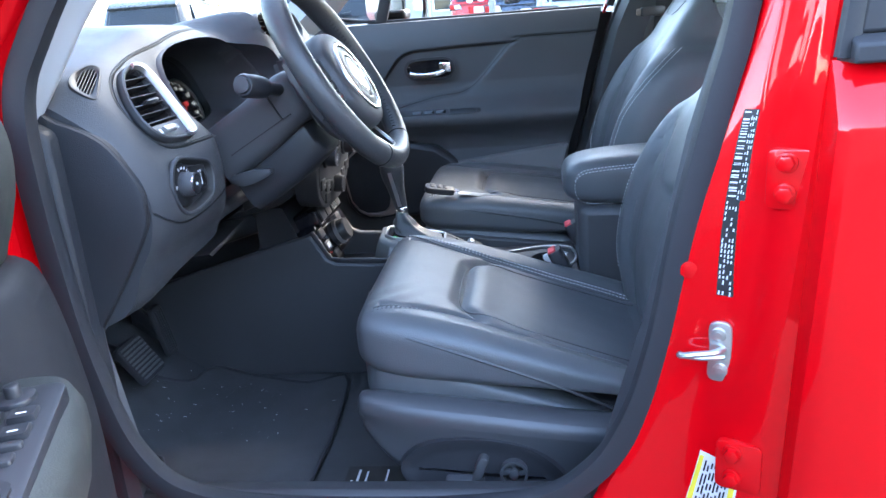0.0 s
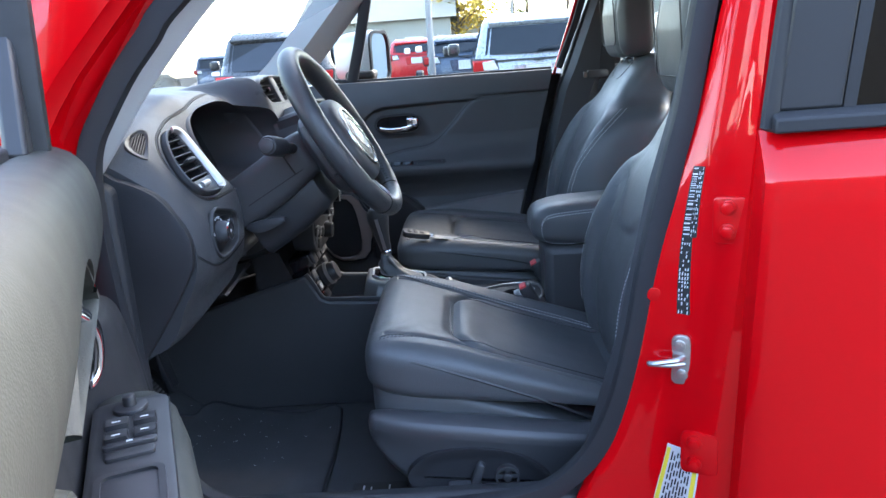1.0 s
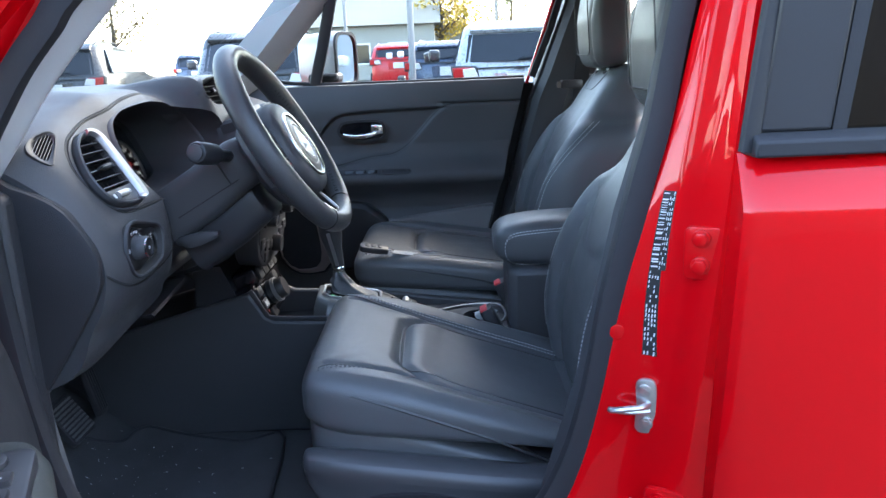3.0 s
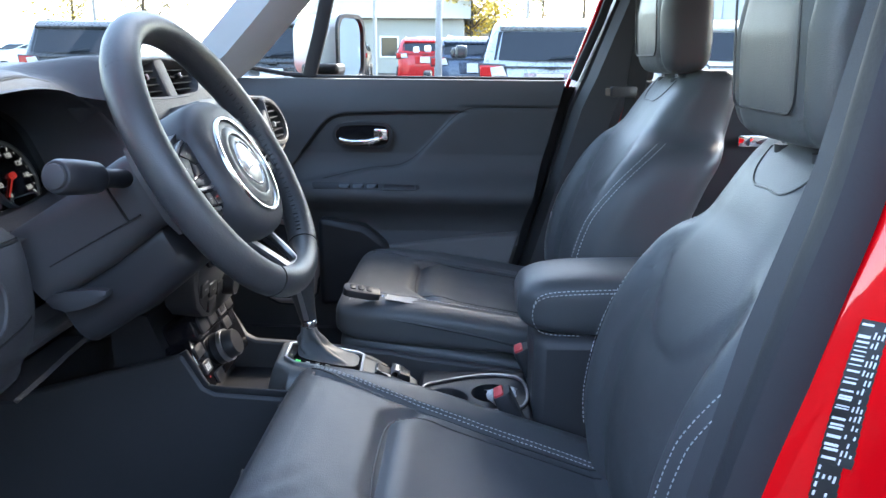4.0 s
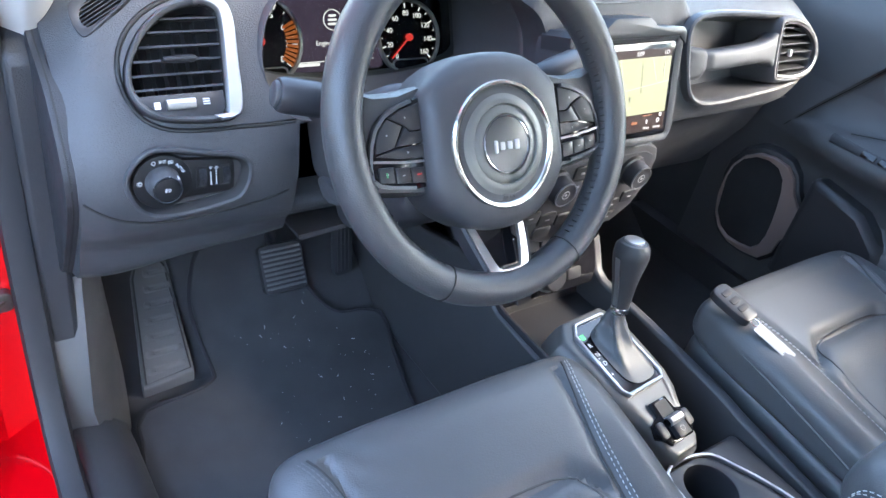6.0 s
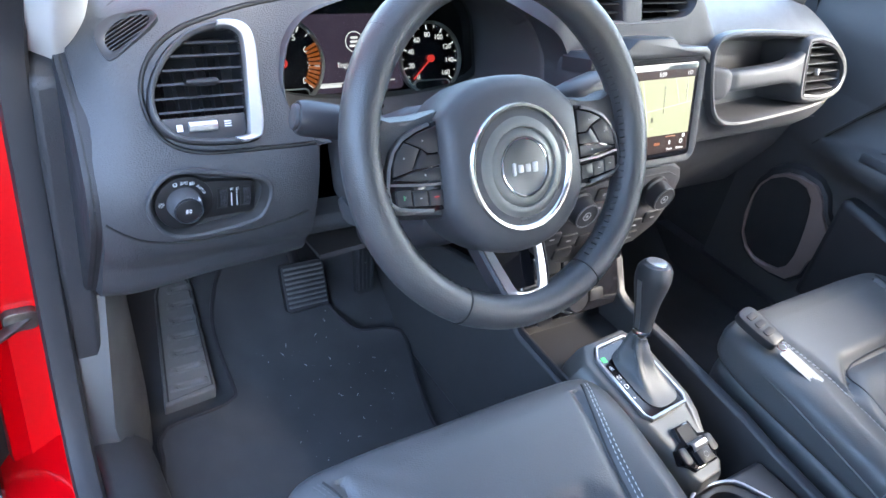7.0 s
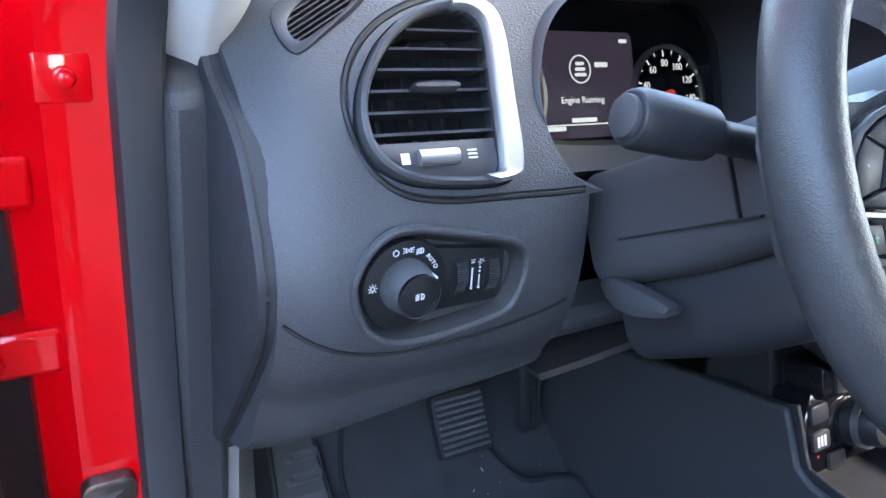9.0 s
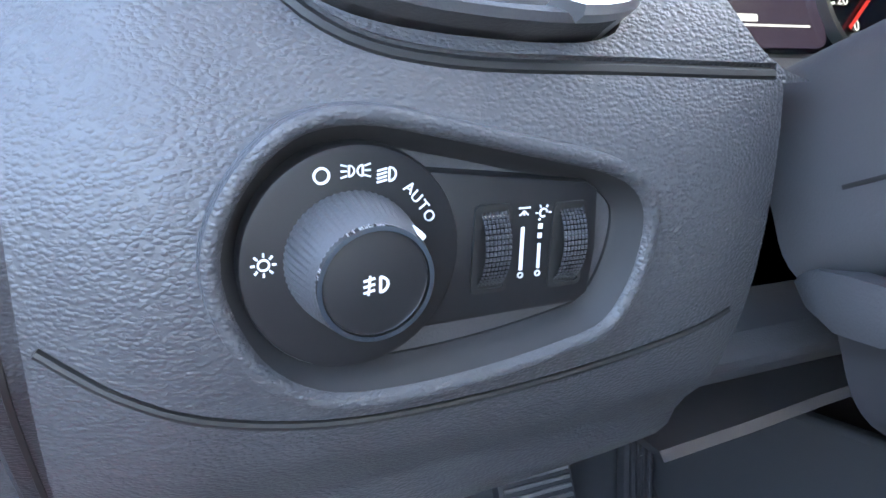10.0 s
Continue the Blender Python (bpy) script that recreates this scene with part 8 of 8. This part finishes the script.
# floor label under the seat
tg = thing("floor_label", "small printed label on the floor below the driver's seat", "label", at=(0.03, -0.55, 0.4615))
part("sheet", box(-0.03, 0.10, -0.58, -0.50, 0.4605, 0.4630), BLACKINK, tg)
for k, (x, y, w, h) in enumerate(((-0.02, -0.57, 0.004, 0.03), (-0.01, -0.57, 0.004, 0.06), (0.005, -0.565, 0.003, 0.05), (0.02, -0.57, 0.006, 0.02), (0.04, -0.57, 0.003, 0.06))):
    part("print_bar", box(x, x + w, y, y + h, 0.4630, 0.4634), WHITE, tg)

PAPER = material("grey_white_paper", (0.36, 0.36, 0.35), 0.85)
# key fob with its paper tag on the passenger seat
fob = thing("key_fob", "black key fob with a white paper tag on the passenger seat", "key fob", at=(0.08, 0.15, 0.80))
FMx = facing((0.083, 0.153, 0.800), (0.22, -0.12, 0.97), (-1, -0.12, 0))
part("shell", on(FMx, slab(shaped([(0.017, 0.030), (0.0, 0.036), (-0.017, 0.030), (-0.019, 0.0), (-0.015, -0.032), (0.0, -0.036), (0.015, -0.032), (0.019, 0.0)], 4), -0.008, 0.006, 0.004)), SMOOTH, fob)
for v in (0.018, 0.002, -0.014):
    part("button", on(FMx, slab(rounded(0.020, 0.011, 0.004, 3, 0, v), 0.005, 0.0075, 0.001)), RUBBER, fob)
part("split_ring", on(FMx, sweep([(0.007 * math.cos(a), -0.042 + 0.007 * math.sin(a), 0.0) for a in [2 * math.pi * i / 20 for i in range(20)]], circle(0.0009, 6), True)), CHROME, fob)
tag = part("paper_tag", on(FMx, slab(rounded(0.022, 0.066, 0.003, 3, 0.002, -0.080), -0.005, -0.0042)), PAPER, fob, "white paper tag")
for k in range(4):
    part("print_bar", on(FMx, slab([(-0.007 + 0.004 * k, -0.106), (-0.0055 + 0.004 * k, -0.106), (-0.0055 + 0.004 * k, -0.062 - 0.008 * (k % 2)), (-0.007 + 0.004 * k, -0.062 - 0.008 * (k % 2))], -0.0042, -0.0039)), material("grey_print", (0.35, 0.36, 0.38), 0.7) if k == 0 else bpy.data.materials["grey_print"], tag)
# crumpled receipt in the cup holder
bm = bmesh.new()
random.seed(8)
g = [[bm.verts.new((0.325 + 0.05 * i / 6 + random.gauss(0, 0.002), -0.075 + 0.05 * j / 6 + random.gauss(0, 0.002), 0.682 + random.gauss(0, 0.006))) for j in range(7)] for i in range(7)]
for i in range(6):
    for j in range(6):
        bm.faces.new((g[i][j], g[i + 1][j], g[i + 1][j + 1], g[i][j + 1]))
paper = part("receipt", bm, WHITE)
sol = paper.modifiers.new("thick", "SOLIDIFY")
sol.thickness = 0.0006
tagged(paper, "crumpled white paper receipt in the cup holder", "paper")

# ---- outside: parked cars, buildings, trees ----
TYRE = material("tyre_rubber", (0.025, 0.025, 0.025), 0.85)
RIMM = material("wheel_rim", (0.35, 0.35, 0.36), 0.35, metal=0.8)
DARKGLASS = material("dark_car_glass", (0.015, 0.018, 0.022), 0.06)
TAIL = material("tail_lamp_red", (0.45, 0.02, 0.02), 0.2)
CLEAR = material("lamp_clear", (0.6, 0.6, 0.6), 0.15)
CARPLAST = material("car_grey_plastic", (0.04, 0.04, 0.042), 0.6)


def parked_car(label, paint, x, y, yaw, z=0.0, tall=1.68, length=4.5, group="parked cars"):
    """A parked estate car seen from behind: its tail at (x, y), its nose away along +y turned by yaw."""
    car = thing("parked_car", label, "car", group=group, at=(0, 0, 0))
    w = 0.92
    side = [(0.0, 0.35), (-0.02, 0.62), (0.0, 0.98), (0.06, 1.10), (0.30, tall - 0.06), (0.45, tall), (1.6, tall + 0.02), (2.4, tall - 0.04), (3.15, 1.12), (length - 0.35, 0.98), (length, 0.78), (length + 0.02, 0.4), (length - 0.1, 0.3), (0.1, 0.3)]

    def half(yy, zz):
        k = max(0, (zz - 1.02) / (tall - 1.02))
        return w * (1 - 0.22 * k ** 1.3) * (1 - 0.10 * max(0, (0.4 - yy) / 0.4) ** 2 - 0.12 * max(0, (yy - length + 0.5) / 0.5) ** 2)

    rings = []
    for u in (-1.0, -0.985, -0.93, -0.8, -0.5, 0, 0.5, 0.8, 0.93, 0.985, 1.0):
        s = 1 - 0.06 * max(0, (abs(u) - 0.75) / 0.25) ** 2
        rings.append([(u * half(a, b), length / 2 + (a - length / 2) * s, 0.75 + (b - 0.75) * (1 - 0.05 * max(0, (abs(u) - 0.8) / 0.2) ** 2)) for a, b in side])
    part("body", loft(rings), paint, car)
    # rear window between painted pillars, spoiler, side windows, plate, lamps, bumper, wheels
    zl, zh = 1.12, tall - 0.15

    def tail(zz):
        """How far forward the tailgate lies at a height."""
        return 0.06 + (zz - 1.10) * 0.24 / (tall - 1.16)

    part("rear_window", loft([[(u * (0.70 - 0.13 * (zz - zl)), tail(zz) - 0.018 + 0.05 * u * u - 0.02, zz) for u in (-1, -0.94, -0.5, 0, 0.5, 0.94, 1)] + [(u * (0.70 - 0.13 * (zz - zl)), tail(zz) + 0.08, zz) for u in (1, 0, -1)] for zz in (zl, zl + 0.03, zh - 0.02, zh)]), DARKGLASS, car)
    part("spoiler", prism([(tail(zh) - 0.02, zh + 0.01), (tail(zh) - 0.05, zh + 0.06), (tail(zh) + 0.1, tall + 0.0), (0.55, tall + 0.022), (0.5, tall - 0.03)], "x", -0.64, 0.64), paint, car, bevel=0.012)
    part("rear_wiper", prism([(-0.02, 1.15), (0.02, 1.15), (0.30, 1.20), (0.30, 1.185)], "y", tail(1.15) - 0.075, tail(1.15) - 0.05), CARPLAST, car)
    part("tailgate_crease", prism([(-0.60, 1.035), (0.60, 1.035), (0.60, 1.05), (-0.60, 1.05)], "y", -0.006, 0.06), CARPLAST, car)
    part("plate_recess", prism([(-0.30, 0.76), (0.30, 0.76), (0.34, 0.985), (-0.34, 0.985)], "y", -0.026, 0.05), paint, car, bevel=0.012)
    for sx in (-1, 1):
        part("lamp_surround", prism([(sx * 0.50, 0.905), (sx * 0.88, 0.89), (sx * 0.90, 1.085), (sx * 0.56, 1.075)], "y", -0.004, 0.14), CARPLAST, car, bevel=0.02)
        part("roof_rail", sweep([(sx * 0.62, 0.55, tall + 0.005), (sx * 0.63, 0.8, tall + 0.05), (sx * 0.63, 1.9, tall + 0.05), (sx * 0.60, 2.2, tall - 0.01)], rounded(0.03, 0.03, 0.008, 2)), CARPLAST, car)
    for sx in (-1, 1):
        part("side_window", loft([[(sx * (half(1, b) + 0.004), a, b) for a, b in ((0.55, 1.14), (2.9, 1.14), (2.35, tall - 0.12), (0.75, tall - 0.10))], [(sx * (half(1, b) - 0.03), a, b) for a, b in ((0.55, 1.14), (2.9, 1.14), (2.35, tall - 0.12), (0.75, tall - 0.10))]]), DARKGLASS, car, smooth=False)
        part("tail_lamp", prism([(sx * 0.62, 0.925), (sx * 0.86, 0.91), (sx * 0.875, 1.06), (sx * 0.60, 1.055)], "y", -0.022, 0.12), TAIL, car, bevel=0.02)
        part("reverse_lamp", prism([(sx * 0.53, 0.93), (sx * 0.72, 0.925), (sx * 0.74, 1.035), (sx * 0.585, 1.05)], "y", -0.034, 0.0), CLEAR, car, bevel=0.008)
        part("door_mirror", pillow(2.55, 2.70, sx * 1.0 - 0.10, sx * 1.0 + 0.10, lambda q: 1.12, lambda q: 1.28), paint, car)
        for wy in (0.85, length - 0.85):
            wh = part("wheel", moved(slab(circle(0.34, 28), -0.11, 0.11, 0.03), Matrix.Translation((sx * 0.80, wy, 0.34)) @ Matrix.Rotation(radians(90 * sx), 4, "Y")), TYRE, car)
            part("rim", moved(join(ringplate(circle(0.23, 24), circle(0.20, 24), 0.09, 0.118), *[moved(box(0.03, 0.21, -0.022, 0.022, 0.09, 0.112), Matrix.Rotation(k * 2 * math.pi / 5, 4, "Z")) for k in range(5)]), Matrix.Translation((sx * 0.80, wy, 0.34)) @ Matrix.Rotation(radians(90 * sx), 4, "Y")), RIMM, wh)
    part("bumper", pillow(-0.05, 0.2, -0.86, 0.86, lambda q: 0.32, lambda q: 0.58), CARPLAST, car)
    part("number_plate", box(-0.155, 0.155, -0.045, -0.03, 0.80, 0.95), WHITE, car)
    part("plate_frame", on(facing((0, -0.046, 0.875), (0, -1, 0)), ringplate(rounded(0.33, 0.175, 0.01), rounded(0.29, 0.135, 0.006), -0.006, 0.006)), WHITE, car)
    part("badge_bar", box(-0.07, 0.07, -0.045, -0.02, 1.02, 1.05), CARPLAST, car)
    m = pose(x, y, z, 0, 0, yaw)
    car.matrix_world = m
    bpy.context.view_layer.update()
    return car


PAINTS = {k: material("paint_" + k, c, 0.28, metal=mt, coat=0.3, vary=0.03) for k, c, mt in (("silver", (0.38, 0.40, 0.42), 0.3), ("white", (0.80, 0.80, 0.79), 0.0), ("scarlet", (0.50, 0.012, 0.015), 0.0), ("charcoal", (0.045, 0.047, 0.05), 0.2), ("blue", (0.05, 0.07, 0.11), 0.2))}


def gz(y):
    return 0.0 if y < 2 else 0.35 * min(1, (y - 2) / 20) + 0.25 * max(0, min(1, (y - 22) / 278))


for text, p, x, y, yaw, tall in (("silver parked sport-utility car seen from behind", "silver", 1.28, 8.2, -4, 1.62),
                                 ("red parked sport-utility car seen from behind", "scarlet", -1.02, 21.3, 2, 1.50),
                                 ("white parked car with a dark rear window", "white", 0.55, 26, 0, 1.6),
                                 ("dark parked car behind the silver one", "blue", 0.40, 13.5, -5, 1.45),
                                 ("white parked car further along the row", "white", -3.5, 17.5, 12, 1.55),
                                 ("dark grey parked car facing the row", "charcoal", -4.2, 25.5, 5, 1.6),
                                 ("dark grey parked sport-utility car with a pale plate frame", "charcoal", -2.5, 9.4, 3, 1.66),
                                 ("white parked car beyond the windshield", "white", -14.0, 27.5, 75, 1.45),
                                 ("white parked car further out in the lot", "white", -19.0, 34.0, 70, 1.5),
                                 ("dark parked sport-utility car in the front row", "charcoal", -6.7, 11.9, 8, 1.66),
                                 ("dark blue parked car in the far row", "blue", -10.0, 30, 10, 1.6),
                                 ("white parked sport-utility car beside the silver one", "white", 4.1, 9.2, -6, 1.65),
                                 ("white parked van in the far row", "white", 3.2, 27, 3, 1.9)):
    parked_car(text, PAINTS[p], x, y, yaw, gz(y), tall)

POLE = material("weathered_pole", (0.33, 0.32, 0.31), 0.7, metal=0.2)
for label, x, y, h, r in (("grey steel lamp post in the car park", -0.21, 10.9, 7.0, 0.055), ("thin grey utility pole far off", -4.6, 38, 9.0, 0.10), ("wooden utility pole behind the trees", 5.5, 70, 11.0, 0.14), ("wooden utility pole by the road", -30, 60, 11, 0.14)):
    pt = thing("lamp_post", label, "pole", group="poles", at=(x, y, gz(y)))
    part("shaft", loft([[(x + r * k * math.cos(a), y + r * k * math.sin(a), gz(y) + z) for a in [2 * math.pi * i / 12 for i in range(12)]] for k, z in ((1.3, 0), (1.3, 0.05), (1, 0.06), (0.8, h))]), POLE, pt)
    part("arm", box(x - 0.9, x + 0.1, y - 0.03, y + 0.03, gz(y) + h - 0.12, gz(y) + h - 0.04), POLE, pt)

SIDING = material("grey_siding", (0.32, 0.31, 0.275), 0.8, grain=0.4, grain_size=3)
ROOF = material("grey_green_roof", (0.17, 0.18, 0.155), 0.8, vary=0.2)
DARKSIDE = material("dark_siding", (0.035, 0.037, 0.04), 0.7)
SNOWWHITE = material("white_trim", (0.75, 0.75, 0.73), 0.6)


def house(label, x, y, w, d, eave, ridge, wall, gable=True):
    h = thing("building", label, "building", group="buildings", at=(x, y, gz(y)))
    z = gz(y)
    part("wall", box(x - w / 2, x + w / 2, y, y + d, z, z + eave), wall, h)
    if gable:
        part("gable_wall", prism([(x - w / 2, z + eave), (x + w / 2, z + eave), (x, z + ridge)], "y", y, y + d), wall, h)
        for s in (-1, 1):
            part("roof", loft([[(x + s * (w / 2 + 0.4), yy, z + eave - 0.25), (x, yy, z + ridge + 0.06), (x, yy, z + ridge + 0.24), (x + s * (w / 2 + 0.4), yy, z + eave - 0.07)] for yy in (y - 0.5, y + d)]), ROOF, h, smooth=False)
    else:
        part("roof", prism([(y - 0.5, z + eave), (y + d + 0.5, z + eave), (y + d / 2, z + ridge)], "x", x - w / 2 - 0.4, x + w / 2 + 0.4), ROOF, h, smooth=False)
    for k in range(3):
        wx = x - w / 4 + w / 4 * k
        wn_ = part("window", box(wx - 0.5, wx + 0.5, y - 0.04, y + 0.02, z + 1.0, z + 2.1), DARKGLASS, h)
        part("frame", on(facing((wx, y - 0.04, z + 1.55), (0, -1, 0)), ringplate(rounded(1.16, 1.26, 0.03, 1), rounded(0.98, 1.08, 0.03, 1), -0.02, 0.05)), SNOWWHITE, wn_)
    return h


house("grey clapboard building with a green-grey roof", -4.6, 45, 9.0, 12, 3.2, 5.6, SIDING, False)
house("small grey gabled building with a white sign", 1.3, 52, 4.4, 8, 2.3, 3.5, SIDING)
house("dark sided building with a sloping roofline behind the camera", 12, -22, 40, 10, 3.6, 6.5, DARKSIDE, False)
house("brown shop building far across the road", 25, 62, 14, 10, 3.2, 5.0, material("brown_siding", (0.16, 0.10, 0.08), 0.8), False)

SHED = thing("building", "long pale grey shed with upright ribbed metal siding", "building", group="buildings", at=(22, 16, gz(16)))
RIBBED = material("pale_ribbed_siding", (0.42, 0.43, 0.44), 0.6, vary=0.08)
wall_m = facing((15.0, 16.0, 0.0), (-0.72, -0.69, 0))
part("wall", on(wall_m, box(-11, 11, 0.0, 5.2, -6.0, 0.0)), RIBBED, SHED)
part("rib", on(wall_m, join(*[box(-10.9 + 0.45 * k, -10.82 + 0.45 * k, 0.0, 5.2, 0.0, 0.05) for k in range(49)])), RIBBED, SHED)["kind"] = "stuff"
part("roof", on(wall_m, box(-11.4, 11.4, 5.2, 5.45, -6.4, 0.5)), ROOF, SHED, bevel=0.03)

BARK = material("bark", (0.10, 0.075, 0.055), 0.9)
LEAFS = [material("leaf_" + k, c, 0.8, vary=0.3, stain=2) for k, c in (("yellow", (0.40, 0.27, 0.03)), ("green", (0.09, 0.11, 0.035)), ("brown", (0.20, 0.13, 0.05)))]


def tree(label, x, y, h, spread, leaf, n, seed):
    rnd = random.Random(seed)
    t = thing("tree", label, "tree", group="trees", at=(x, y, gz(y)))
    z0 = gz(y)
    part("trunk", loft([[(x + r * math.cos(a) + dx, y + r * math.sin(a), z0 + zz) for a in [2 * math.pi * i / 8 for i in range(8)]] for r, zz, dx in ((0.28, 0, 0), (0.20, h * 0.3, 0.1), (0.10, h * 0.65, 0.2), (0.03, h * 0.95, 0.1))]), BARK, t)
    tips = []
    limbs = bmesh.new()
    for i in range(14):
        a, k = rnd.uniform(0, 6.28), rnd.uniform(0.3, 0.85)
        p = Vector((x + 0.1, y, z0 + h * k))
        q = p + Vector((math.cos(a), math.sin(a), 0.7)) * spread * rnd.uniform(0.5, 1.0) * (1.15 - k * 0.7)
        me = bpy.data.meshes.new("limb")
        b = tube([p, (p + q) / 2 + Vector((0, 0, 0.1)), q], 0.045, n=5)
        b.to_mesh(me)
        b.free()
        limbs.from_mesh(me)
        bpy.data.meshes.remove(me)
        tips += [(p + q) / 2, q, q]
    part("limbs", limbs, BARK, t)
    crown = bmesh.new()
    for i in range(n):
        c = rnd.choice(tips) + Vector((rnd.gauss(0, 1), rnd.gauss(0, 1), rnd.gauss(0, 0.8))) * spread * 0.28
        s = rnd.uniform(0.06, 0.16)
        u = Vector((rnd.gauss(0, 1), rnd.gauss(0, 1), rnd.gauss(0, 1))).normalized() * s
        v = u.cross(Vector((rnd.gauss(0, 1), rnd.gauss(0, 1), rnd.gauss(0, 1)))).normalized() * s * 0.6
        crown.faces.new([crown.verts.new(c + w2) for w2 in (u, v, -u, -v)])
    tagged(part("crown", crown, leaf, t, smooth=False), kind="stuff")
    return t


for i, (label, x, y, h, sp, lf, n) in enumerate((("yellow-leaved autumn tree behind the red car", 0.2, 48, 5.6, 2.4, 0, 1500), ("tall yellowing tree by the small building", 2.2, 66, 7.5, 3.0, 0, 1500),
                                                 ("dark green pine far off", 5.8, 75, 9.5, 2.6, 1, 1600), ("thin half-bare tree far off", 7.5, 78, 10, 3.2, 2, 1200), ("bare brownish tree beyond the windshield", -24, 55, 8, 3.0, 2, 1200),
                                                 ("dark green pine behind the building", -6.5, 70, 9.0, 2.4, 1, 1600), ("yellowing tree beyond the windshield", -33, 62, 8, 3, 0, 1200), ("half-bare tree behind the row of cars", 10.5, 70, 9, 3.4, 2, 1400))):
    tree(label, x, y, h, sp, LEAFS[lf], n, 20 + i)
